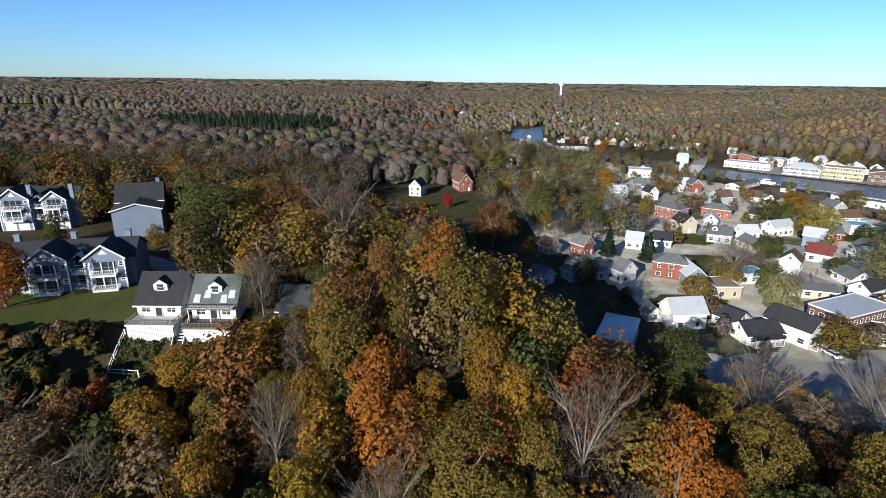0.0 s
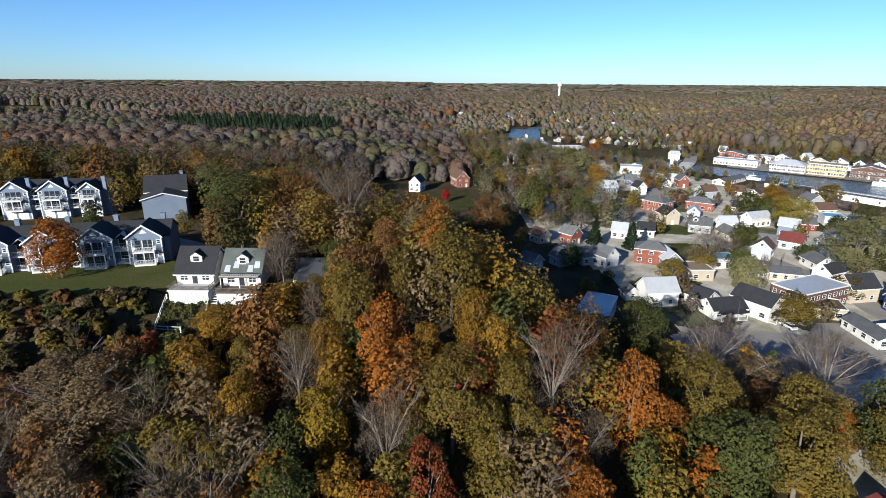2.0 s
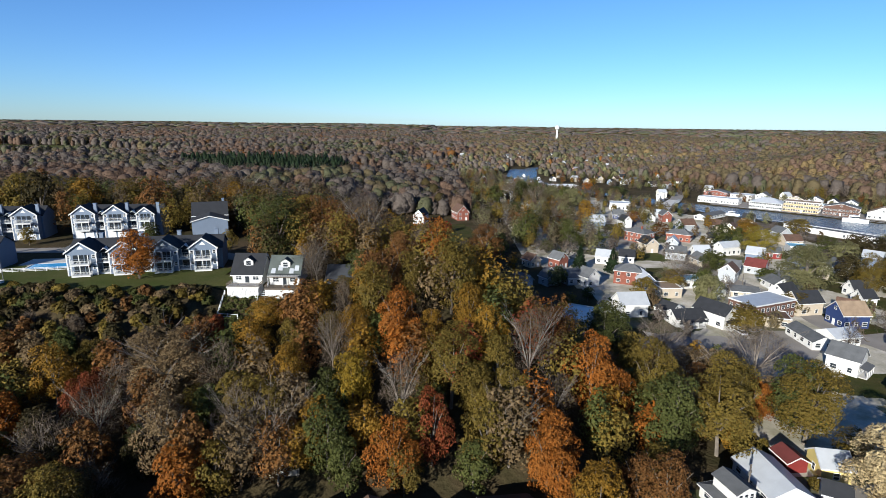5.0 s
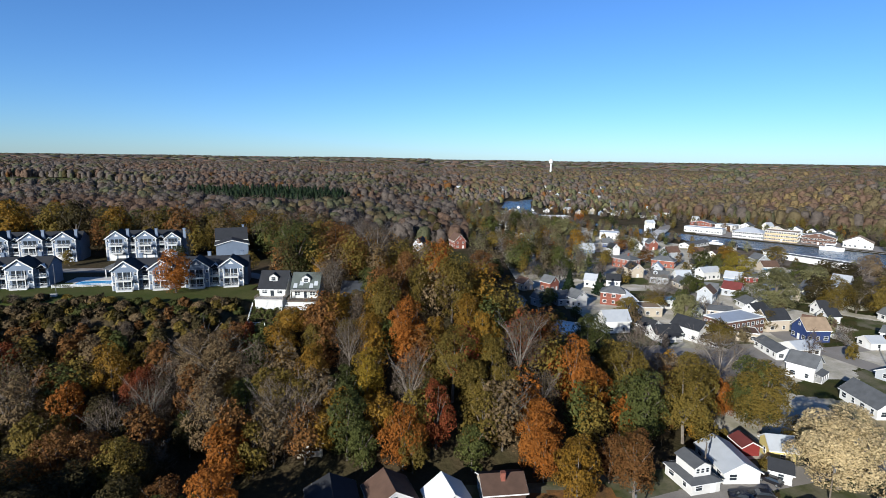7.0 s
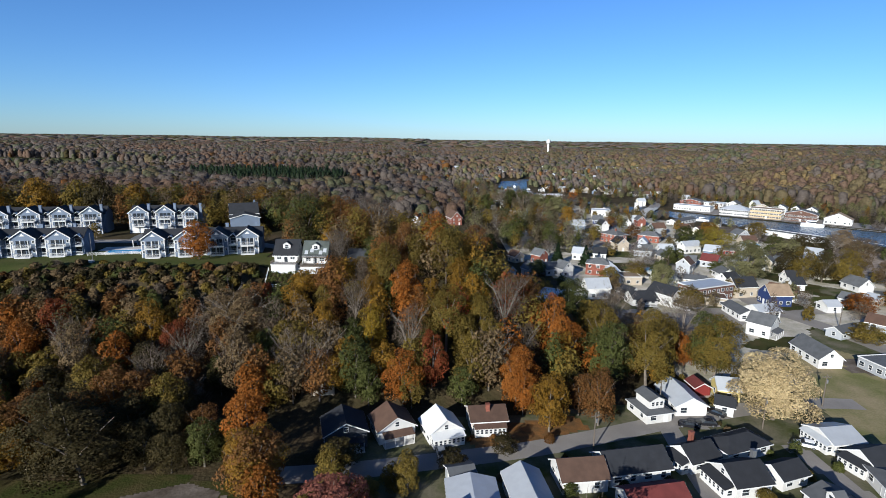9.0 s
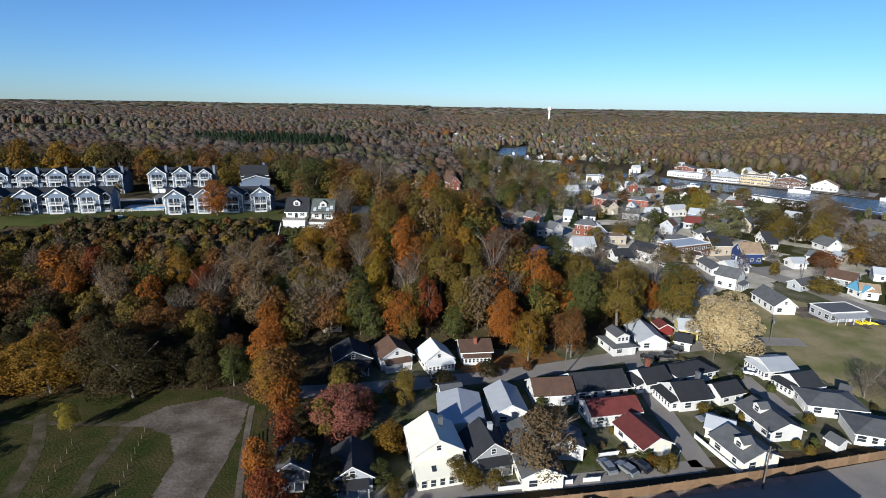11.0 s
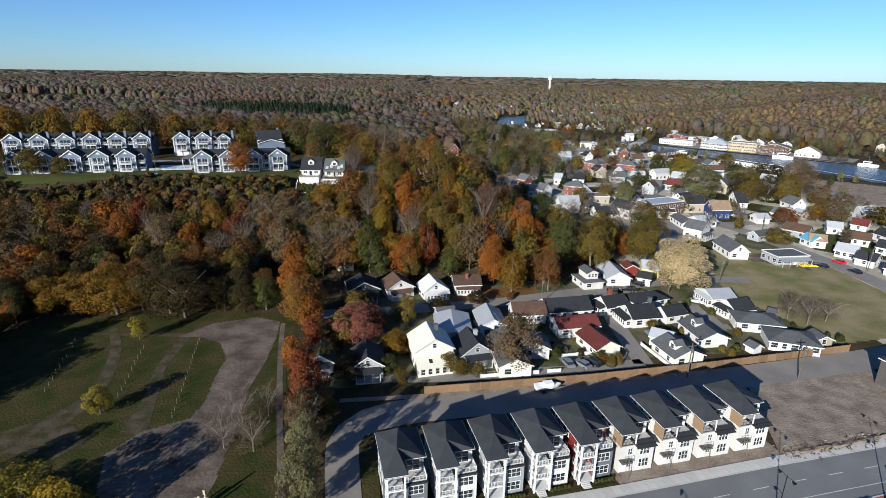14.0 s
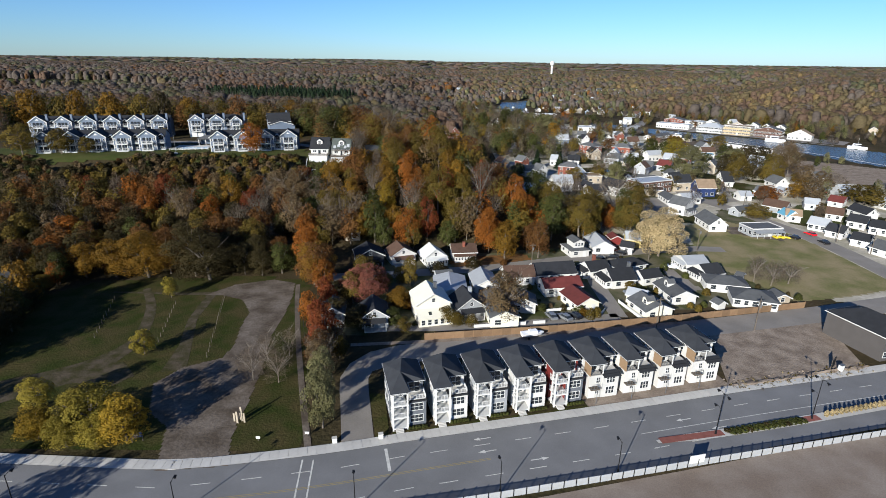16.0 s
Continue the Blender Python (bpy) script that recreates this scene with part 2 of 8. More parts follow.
M["mesh_cloth"].node_tree.nodes["Principled BSDF"].inputs["Alpha"].default_value = 0.5
LEAF = {
    "green": leafy("green_leaves", (0.04, 0.047, 0.012), (0.062, 0.065, 0.017)),
    "olive": leafy("olive_leaves", (0.0882, 0.0682, 0.0135), (0.1264, 0.0858, 0.0164)),
    "gold": leafy("gold_leaves", (0.194, 0.1, 0.0094), (0.1117, 0.0676, 0.0118)),
    "yellow": leafy("yellow_leaves", (0.247, 0.1529, 0.0118), (0.1411, 0.1, 0.0129)),
    "orange": leafy("orange_leaves", (0.2352, 0.0764, 0.0094), (0.147, 0.0588, 0.0118)),
    "rust": leafy("rust_leaves", (0.1352, 0.0576, 0.0153), (0.0941, 0.05, 0.0164)),
    "red": leafy("red_leaves", (0.1529, 0.0294, 0.0118), (0.1176, 0.0441, 0.0129)),
    "scarlet": leafy("scarlet_leaves", (0.3234, 0.0118, 0.0118), (0.2352, 0.0118, 0.0118)),
    "pink": leafy("faded_red_leaves", (0.1882, 0.0676, 0.0441), (0.147, 0.0588, 0.0412)),
    "tan": leafy("tan_leaves", (0.128, 0.087, 0.042), (0.096, 0.067, 0.034)),
    "sage": leafy("sage_leaves", (0.155, 0.145, 0.064), (0.115, 0.11, 0.05)),
    "lime": leafy("yellow_green_leaves", (0.22, 0.17, 0.022), (0.16, 0.13, 0.02)),
    "sand": leafy("sand_leaves", (0.34, 0.27, 0.145), (0.265, 0.205, 0.11)),
    "twig": leafy("bare_twigs", (0.1117, 0.0853, 0.0588), (0.0764, 0.0588, 0.0423), 7.0),
    # far_ tones: distance haze is mixed into the leaf colours as grey
    "far_olive": leafy("hazed_olive_leaves", (0.114, 0.09, 0.046), (0.096, 0.075, 0.04), 0.7, 1.5),
    "far_brown": leafy("hazed_brown_leaves", (0.118, 0.075, 0.05), (0.1, 0.068, 0.048), 0.7, 1.5),
    "far_grey": leafy("hazed_grey_twigs", (0.102, 0.084, 0.07), (0.087, 0.072, 0.061), 0.7, 1.5),
    "far_green": leafy("hazed_green_leaves", (0.07, 0.073, 0.039), (0.084, 0.083, 0.045), 0.7, 1.5),
    "far_gold": leafy("hazed_gold_leaves", (0.165, 0.117, 0.052), (0.14, 0.1, 0.047), 0.7, 1.5),
    "umber": leafy("umber_leaves", (0.0459, 0.0341, 0.0123), (0.0353, 0.0294, 0.0106)),
    "pine": leafy("pine_needles", (0.0106, 0.02, 0.0083), (0.0164, 0.027, 0.0106), 1.5, 0.8),
}

# ---- the lie of the land ----
def ramp(a, b, v):
    t = np.clip((v - a) / (b - a), 0, 1)
    return t * t * (3 - 2 * t)


RIVER = [(590, -100), (440, 60), (345, 170), (297, 277), (253, 330), (216, 371), (182, 416), (150, 470), (104, 565), (97, 640), (115, 745), (165, 795), (310, 900)]
WIDE = [85, 85, 80, 62, 52, 42, 30, 14, 14, 36, 36, 20, 6]


def river_gap(x, y):
    """Distance to the river's middle line less its half width, and the side: +1 on the far (right) bank."""
    best = np.full(np.shape(x), 1e9)
    side = np.zeros(np.shape(x))
    for (ax, ay), (bx, by), wa, wb in zip(RIVER, RIVER[1:], WIDE, WIDE[1:]):
        dx, dy = bx - ax, by - ay
        s = np.clip(((x - ax) * dx + (y - ay) * dy) / (dx * dx + dy * dy), 0, 1)
        d = np.hypot(x - ax - s * dx, y - ay - s * dy) - (wa + (wb - wa) * s) / 2
        sd = np.sign(dx * (y - ay) - dy * (x - ax))
        side = np.where(d < best, -sd, side)
        best = np.minimum(best, d)
    return best, side


def waves(x, y, size):
    a, b = x / size, y / size
    return (np.sin(a * 1.7 + 1.3 * np.sin(b * 0.9)) + np.sin(b * 2.1 + 1.1 * np.sin(a * 1.2 + 2)) + np.sin((a + b) * 1.3 + 0.7)) / 3


def ground_z(x, y):
    x, y = np.asarray(x, float), np.asarray(y, float)
    edge = np.interp(y, [45, 70, 95, 142, 181, 262, 330], [74, 66, 60, 50, 34, 18, 10])
    right = 1 - ramp(edge - 74, edge - 22, x)
    foot = np.interp(x, [-130, -100, -45, -10, 40], [-12, 6, 9, 30, 34])
    top = np.interp(x, [-130, -62, -54, -30, 0], [69, 70, 80, 80, 76])
    front = ramp(foot, top, y) ** np.interp(x, [-40, -10], [1.7, 1.0])
    lee = np.interp(x, [-200, -120, -80, -50, -25, 0, 20], [178, 166, 150, 122, 105, 90, 78])
    back = 1 - (0.62 + 0.34 * ramp(-110, -40, x)) * ramp(lee, lee + np.interp(x, [-50, 0], [75, 48]), y)
    hill = 25.5 * right * front * back
    d = np.hypot(x, y + 60)
    far = 27 * ramp(550, 4200, d)  + 5 * ramp(700, 1500, d) * waves(x, y, 330)
    gap, side = river_gap(x, y)
    bank = np.where(side > 0, gap, 0)
    # wooded heights beyond the far bank
    beyond = 30 * ramp(150, 420, bank) * ramp(150, 500, x + 0.1 * y) * ramp(250, 500, y + 0.8 * x) * (1 + 0.12 * waves(x, y, 120))
    wood = ramp(620, 1000, y) * ramp(0, 300, gap) * 12
    z = hill + far + np.maximum(beyond, wood)
    # the river's cut
    z = np.where(gap < 0, np.minimum(z, -1.6), z)
    return z


# ---- building blocks ----
class Geo:
    """Vertices and faces of one mesh, gathered before it is made."""

    def __init__(self):
        self.v, self.f, self.m = [], [], []

    def poly(self, pts, mat=0):
        i = len(self.v)
        self.v += [tuple(p) for p in pts]
        self.f.append(tuple(range(i, i + len(pts))))
        self.m.append(mat)
        return self

    def box(self, x0, x1, y0, y1, z0, z1, mat=0):
        i = len(self.v)
        self.v += [(x, y, z) for z in (z0, z1) for x, y in ((x0, y0), (x1, y0), (x1, y1), (x0, y1))]
        for q in ((3, 2, 1, 0), (4, 5, 6, 7), (0, 1, 5, 4), (1, 2, 6, 5), (2, 3, 7, 6), (3, 0, 4, 7)):
            self.f.append(tuple(i + a for a in q))
            self.m.append(mat)
        return self

    def slab(self, pts, thick, mat=0):
        """A flat plate: its upper outline (counter-clockwise from above) and its thickness downwards."""
        i, n = len(self.v), len(pts)
        self.v += [tuple(p) for p in pts] + [(p[0], p[1], p[2] - thick) for p in pts]
        self.f.append(tuple(range(i, i + n)))
        self.f.append(tuple(range(i + 2 * n - 1, i + n - 1, -1)))
        for a in range(n):
            b = (a + 1) % n
            self.f.append((i + a, i + n + a, i + n + b, i + b))
        self.m += [mat] * (n + 2)
        return self

    def tube(self, a, b, r0, r1=None, sides=6, mat=0):
        a, b = Vector(a), Vector(b)
        r1 = r0 if r1 is None else r1
        ax = (b - a).normalized()
        u = ax.orthogonal().normalized()
        w = ax.cross(u)
        i = len(self.v)
        for c, r in ((a, r0), (b, r1)):
            for s in range(sides):
                t = 2 * math.pi * s / sides
                self.v.append(tuple(c + u * (r * math.cos(t)) + w * (r * math.sin(t))))
        for s in range(sides):
            t = (s + 1) % sides
            self.f.append((i + s, i + t, i + sides + t, i + sides + s))
            self.m.append(mat)
        self.f += [tuple(range(i + sides - 1, i - 1, -1)), tuple(range(i + sides, i + 2 * sides))]
        self.m += [mat, mat]
        return self

    def mesh(self, name, *mats):
        me = bpy.data.meshes.new(name)
        me.from_pydata(self.v, [], self.f)
        for m in mats:
            me.materials.append(m)
        if len(mats) > 1:
            me.polygons.foreach_set("material_index", self.m)
        me.update()
        return me


def put(name, me, parent=None, m=None, label=""):
    """An object on a mesh, under its thing or part."""
    ob = new(name, me)
    if parent is not None:
        ob.parent = parent
    if m is not None:
        ob.matrix_local = m
    if label:
        ob["label"] = label
    return ob


def part(name, geo, mats, parent=None, m=None, label=""):
    mats = mats if isinstance(mats, (tuple, list)) else (mats,)
    return put(name, geo.mesh(name, *mats), parent, m, label)


def thing(name, m, label, category, group=""):
    ob = new(name)
    ob.empty_display_size = 0.3
    ob.matrix_basis = m
    return tagged(ob, label, category, group)


def at(x, y, turn=0.0, z=None):
    return pose(x, y, float(ground_z(x, y)) if z is None else z, 0, 0, turn)


TAKEN = []      # (x, y, radius): places kept free of woods


def ribbon(points, width, lift, step=4.0, offset=0.0):
    """A strip along a line on the ground, as a grid of quads; width one number or one for each point."""
    pts = [Vector(p) for p in points]
    wid = width if isinstance(width, (list, tuple)) else [width] * len(pts)
    row = []
    for i in range(len(pts) - 1):
        n = max(1, int((pts[i + 1] - pts[i]).length / step))
        for s in range(n):
            row.append((pts[i].lerp(pts[i + 1], s / n), wid[i] + (wid[i + 1] - wid[i]) * s / n))
    row.append((pts[-1], wid[-1]))
    for _ in range(2):
        row = [row[0]] + [((row[i - 1][0] + row[i][0] * 2 + row[i + 1][0]) / 4, row[i][1]) for i in range(1, len(row) - 1)] + [row[-1]]
    g = Geo()
    for i, (p, w) in enumerate(row):
        d = (row[min(i + 1, len(row) - 1)][0] - row[max(i - 1, 0)][0]).normalized()
        s = Vector((-d.y, d.x))
        for k in (-0.5, 0.5):
            q = p + s * (offset + w * k)
            g.v.append((q.x, q.y, float(ground_z(q.x, q.y)) + lift))
        if i:
            a = 2 * i
            g.f.append((a - 2, a - 1, a + 1, a)[::-1])
            g.m.append(0)
    return g


def patch(points, lift):
    """A flat piece of ground with the given outline (counter-clockwise)."""
    return Geo().poly([(x, y, float(ground_z(x, y)) + lift) for x, y in points])


def draped(points, lift, cell=2.0):
    """Ground cover inside an outline, laid over the land."""
    xs, ys = [p[0] for p in points], [p[1] for p in points]
    nx, ny = int((max(xs) - min(xs)) / cell) + 2, int((max(ys) - min(ys)) / cell) + 2
    gx_, gy_ = np.meshgrid(min(xs) + cell * np.arange(nx), min(ys) + cell * np.arange(ny))
    cx, cy = gx_ + cell / 2, gy_ + cell / 2
    inside = np.zeros(cx.shape, bool)
    for (ax, ay), (bx, by) in zip(points, points[1:] + points[:1]):
        if ay != by:
            cross = (bx - ax) * (cy - ay) / (by - ay) + ax
            inside ^= ((ay > cy) != (by > cy)) & (cx < cross)
    gz_ = ground_z(gx_, gy_) + lift
    g = Geo()
    g.v = np.stack([gx_, gy_, gz_], -1).reshape(-1, 3).tolist()
    for j, i in zip(*np.nonzero(inside[:-1, :-1])):
        a = j * nx + i
        g.f.append((int(a), int(a + 1), int(a + nx + 1), int(a + nx)))
        g.m.append(0)
    return g


def structure(name, geo, mat, label):
    return tagged(part(name, geo, mat), label, kind="structure")

# ---- ground ----
def spread(a, b, step, low, high, grow=1.12):
    xs = list(np.arange(a, b + step, step))
    s = step
    while xs[-1] < high:
        s *= grow
        xs.append(xs[-1] + s)
    s = step
    while xs[0] > low:
        s *= grow
        xs.insert(0, xs[0] - s)
    return np.array(xs)


gx, gy = spread(-180, 400, 5, -4800, 4800), spread(-110, 460, 5, -900, 5100)
GX, GY = np.meshgrid(gx, gy)
GZ = ground_z(GX, GY)
nx, ny = len(gx), len(gy)
idx = np.arange(nx * ny).reshape(ny, nx)
quads = np.stack([idx[:-1, :-1], idx[:-1, 1:], idx[1:, 1:], idx[1:, :-1]], -1).reshape(-1, 4)
land = bpy.data.meshes.new("ground")
land.from_pydata(np.stack([GX, GY, GZ], -1).reshape(-1, 3).tolist(), [], quads.tolist())
land.materials.append(M["soil"])
land.polygons.foreach_set("use_smooth", [True] * len(land.polygons))
tagged(new("ground", land), "rolling ground with leaf litter and rough grass", kind="structure")

# river
structure("water", ribbon(RIVER, [w + 4 for w in WIDE], 0.0, 8.0), M["water"], "dark blue river water with fine ripples")
water = bpy.data.objects["water"]
for v in water.data.vertices:
    v.co.z = -0.7

# valley floor: lawns and yards of the town
structure("lawn_town", draped([(62, 36), (150, -40), (230, 60), (240, 150), (205, 255), (180, 340), (140, 420), (70, 560), (40, 420), (36, 215), (60, 120)], 0.015), M["yard"], "worn dry town lawns and yards")
structure("lawn_village", draped([(-24, -28), (98, -6), (104, 30), (90, 44), (30, 34), (-24, 26)], 0.038), M["garden"], "worn lawns between cottages")
structure("lawn_park", draped([(-130, -68), (-23, -67), (-40, 6), (-60, 8), (-98, 4), (-130, -24)], 0.03), M["grass"], "mown park lawn with worn patches")
structure("lawn_field", draped([(87, 26), (99, -6.5), (118, -2), (137.2, 4), (137.6, 40), (134, 66), (130, 76), (98, 66)], 0.05, 0.8), M["dry_grass"], "open green field beside the street")
structure("lawn_condominium", draped([(-200, 50), (-160, 56), (-130, 62), (-100, 67), (-66, 69), (-57, 70), (-57, 87), (-130, 88), (-196, 80)], 0.2, 2.0), M["lawn"], "sloping mown lawn on the bluff's edge")

# ---- roads ----
KERB = [(-160, -66), (-110, -69.5), (-71, -71.6), (-43, -72.9), (-32, -71.1), (-17.1, -68.3), (-7.8, -65.8), (27.3, -57.8), (56.6, -50.6), (86, -43.9), (160, -26.5), (300, 6)]
plot = np.random.default_rng(21)
for k in range(46):
    px, py = 66 + 150 * plot.random(), 70 + 250 * plot.random()
    if px + 0.35 * py > 255 or px + 0.35 * py < 95:
        continue
    turn = 0.2 + 0.25 * plot.normal()
    a, b = 7 + 7 * plot.random(), 6 + 8 * plot.random()
    ring = [(a * math.cos(t) ** 3 * 0.4 + a * 0.8 * math.cos(t), b * math.sin(t) ** 3 * 0.4 + b * 0.8 * math.sin(t)) for t in np.linspace(0.3, 5.9, 11)]
    structure("lawn_garden", draped([(px + u * math.cos(turn) - v * math.sin(turn), py + u * math.sin(turn) + v * math.cos(turn)) for u, v in ring], 0.018 + 0.0008 * k, 1.0), M[("grass", "garden", "grass", "lawn")[k % 4]], "patch of autumn lawn between town houses")
structure("road_main", ribbon(KERB, 15.0, 0.05, offset=-7.4), M["asphalt"], "wide grey asphalt road with worn lane lines")
structure("kerb", ribbon(KERB, 0.25, 0.17, offset=0.12), M["concrete"], "pale concrete kerb")
structure("dirt_south", patch([(-160, -140), (300, -140), (300, -12), (160, -43), (82, -61), (40, -71.5), (9, -79), (-160, -88)], 0.04), M["churned"], "bare churned earth of a building site")
structure("dirt_plot", patch([(59, -47), (93, -39), (99, -15), (90, -18), (66, -23)], 0.05), M["dirt"], "bare earth plot between buildings")
structure("road_lane", ribbon([(-14.2, -66.5), (-16.6, -54), (-19.2, -42), (-15.5, -37.6), (-8, -35.8), (0, -34.4), (30, -29.1), (62, -23.0), (100, -14.0), (150, 0)], [5.6, 5.6, 6, 7.5, 8, 8, 8, 8, 8, 8], 0.06), M["old_asphalt"], "grey service lane behind the townhouses")
structure("road_village", ribbon([(-37, 7.4), (-20, 9.5), (0, 13.5), (16, 17), (30, 21.5), (48, 28), (70, 34.5), (90, 38), (100, 37)], 5.5, 0.06), M["old_asphalt"], "narrow village street of old asphalt")
structure("road_row", ribbon([(-14, -24), (0, -24), (30, -19.5), (46, -16.5)], 3.4, 0.07), M["old_asphalt"], "narrow access lane beside the fence")
structure("road_side", ribbon([(48, 27), (46, 5), (46, -17)], 4.5, 0.07), M["old_asphalt"], "short side lane between cottages")
structure("road_town", ribbon([(141, 0), (142, 20), (142, 40), (140, 56), (136, 72), (132, 92), (122, 118), (126, 138), (116, 180), (113, 215), (98, 240), (84, 262)], 8.0, 0.06), M["old_asphalt"], "grey town street")
structure("road_bridge", ribbon([(98, 240), (118, 285), (150, 336), (178, 380), (204, 425), (232, 480)], [9, 16, 14, 10, 10, 10], 0.3), M["old_asphalt"], "grey street leading over the bridge")
structure("road_cross", ribbon([(78, 92), (100, 100), (124, 106), (150, 112)], 6.0, 0.065), M["old_asphalt"], "grey cross street in the town")
structure("car_park", draped([(54, 94), (70, 84), (92, 84), (108, 98), (116, 112), (100, 113), (92, 106), (80, 108), (70, 111), (56, 105)], 0.07, 1.0), M["old_asphalt"], "grey car park with long shadows")
DRIVE = [(-65.7, -6), (-61, -5.9), (-54.2, -8.9), (-49.9, -16.2), (-49.3, -24.2), (-47.5, -33.5), (-48.3, -38.7), (-55.1, -42.7), (-58.1, -48.9), (-54.2, -58), (-49, -62), (-45.6, -72.8), (-34.6, -71.6), (-36.6, -64.3), (-36.8, -59), (-37.1, -53.4), (-38.8, -37.5), (-40.5, -28.9), (-40.6, -16), (-41.5, -5.4), (-43.1, 3), (-50, 5.5), (-60, 1.5)]
structure("gravel_path", draped(DRIVE, 0.06, 0.4), M["gravel"], "pale gravel drive through the park")
structure("gravel_turn", ribbon([(-64, -5), (-62.8, -20.6), (-58.6, -33.7), (-56.4, -44)], [2.6, 2.2, 2.8, 5], 0.055, 1.5), M["track"], "worn gravel track along the lawn")
structure("worn_path", ribbon([(-92, -4.6), (-84, -4.8), (-75.8, -5.2), (-64, -5)], [0.8, 1.2, 1.4, 2.0], 0.055, 1.5), M["track"], "thin worn path along the wood")
structure("worn_patch", draped([(-90, -50.5), (-80, -48.6), (-74, -43), (-68.7, -40.6), (-63.6, -46), (-66, -50), (-72, -48.6), (-80, -50.2), (-90, -52.5)], 0.068, 0.4), M["track"], "bare worn patch in the lawn")
structure("footpath", ribbon([(-22, -69), (-27.3, -52), (-33.8, -30), (-39.8, -8), (-42, 2)], 1.2, 0.075), M["gravel"], "straight narrow gravel footpath")
structure("leaf_litter", draped([(4, 15.5), (16, 19.5), (30, 25), (28, 31), (12, 27), (3, 21)], 0.05, 1.0), M["litter"], "fallen orange-brown leaves under the street trees")
structure("driveway", draped([(44, 24), (47, 25), (45.5, 30), (42, 29)], 0.08, 1.0), M["old_asphalt"], "short grey cottage driveway")
structure("driveway", draped([(55, 25), (60, 26.5), (60, 31), (56, 30.5)], 0.08, 1.0), M["old_asphalt"], "short grey cottage driveway")
structure("driveway", draped([(72, 0), (76, 1), (73, 20), (69, 19)], 0.08, 1.0), M["old_asphalt"], "long grey cottage driveway")
structure("driveway", draped([(28, -20), (40, -17), (40, -14), (28, -15.5)], 0.08, 1.0), M["old_asphalt"], "grey parking yard between cottages")
structure("hay_field", draped([(-760, 600), (-520, 600), (-548, 720), (-590, 880), (-840, 880)], 0.4, 12.0), M["lawn"], "pale green hay field among the far woods")
structure("lawn_valley", draped([(-28, 240), (4, 236), (18, 262), (10, 292), (-24, 290)], 0.25, 3.0), M["grass"], "green lawn in a small side valley")
structure("quay_ground", draped([(196, 172), (214, 158), (246, 140), (292, 186), (262, 214), (228, 240)], 0.045), M["dirt"], "bare sandy ground along the river quay")
structure("gravel_lot", draped([(112, 56), (127, 47), (134, 54), (131, 66), (116, 66)], 0.07), M["gravel"], "pale gravel lot beside the town street")
structure("lawn_bluff", draped([(-60, 71), (-54, 73), (-46, 73.5), (-36, 76), (-36, 84), (-44, 88), (-57, 84)], 0.22, 1.5), M["lawn"], "green lawn round the houses on the bluff")

# ---- trees ----
def crown_points(rng, kind, h, w, n):
    """Places for leaf clumps: lobes on an uneven crown of height h and width w."""
    pts = []
    if kind == "cone":
        t = rng.random(n) ** 0.7
        a = rng.random(n) * 2 * math.pi
        r = t * w / 2 * (0.65 + 0.35 * rng.random(n)) * (0.85 + 0.15 * np.sin(t * 40))
        z = h * 0.12 + (1 - t) * h * 0.88
        return np.stack([r * np.cos(a), r * np.sin(a), z], -1)
    if kind == "dome":
        c, a = rng.random(n) ** 0.8, rng.random(n) * 2 * math.pi
        r = w / 2 * np.sqrt(1 - c * c) * (0.86 + 0.2 * rng.random(n))
        return np.stack([r * np.cos(a), r * np.sin(a), h * (0.12 + 0.86 * c * (0.9 + 0.12 * rng.random(n)))], -1)
    lobes = 22
    base = 0.06 * h
    cs, rs = [], []
    for i in range(lobes):
        t = (i + 0.5) / lobes
        z = base + (h - base) * (0.10 + 0.78 * t)
        prof = math.sin(math.pi * (0.20 + 0.72 * t)) ** 0.8
        a = i * 2.4 + rng.random() * 0.9
        rad = w / 2 * prof * (0.36 + 0.42 * rng.random())
        cs.append((rad * math.cos(a), rad * math.sin(a), z))
        rs.append(w * (0.10 + 0.11 * rng.random()) * (0.75 + 0.35 * prof))
    cs, rs = np.array(cs), np.array(rs)
    pick = rng.choice(lobes, n, p=rs ** 2 / (rs ** 2).sum())
    d = rng.normal(size=(n, 3))
    d /= np.linalg.norm(d, axis=1)[:, None]
    d[:, 2] = np.where((d[:, 2] < -0.3) & (rng.random(n) < 0.6), -d[:, 2], d[:, 2])
    p = cs[pick] + d * rs[pick][:, None] * (0.66 + 0.4 * rng.random((n, 1)) ** 0.7) * np.array([1, 1, 0.85])
    return p


def slivers(rng, pts, out, size):
    """Thin twigs that point out and up from their places."""
    n = len(pts)
    d = out * 0.45 + rng.normal(size=(n, 3)) * 0.6 + np.array([0, 0, 0.45])
    d /= np.linalg.norm(d, axis=1)[:, None]
    u = np.cross(d, rng.normal(size=(n, 3)))
    u /= np.linalg.norm(u, axis=1)[:, None] + 1e-6
    s = size * (0.6 + 0.8 * rng.random((n, 1)))
    return np.stack([pts - d * s - u * s * 0.05, pts - d * s + u * s * 0.05, pts + d * s * 1.3], 1)


def twig_mesh(name, rng, pts, out, size, mat):
    tri = slivers(rng, pts, out, size)
    me = bpy.data.meshes.new(name)
    me.from_pydata(tri.reshape(-1, 3).tolist(), [], np.arange(3 * len(pts)).reshape(-1, 3).tolist())
    me.materials.append(mat)
    return me


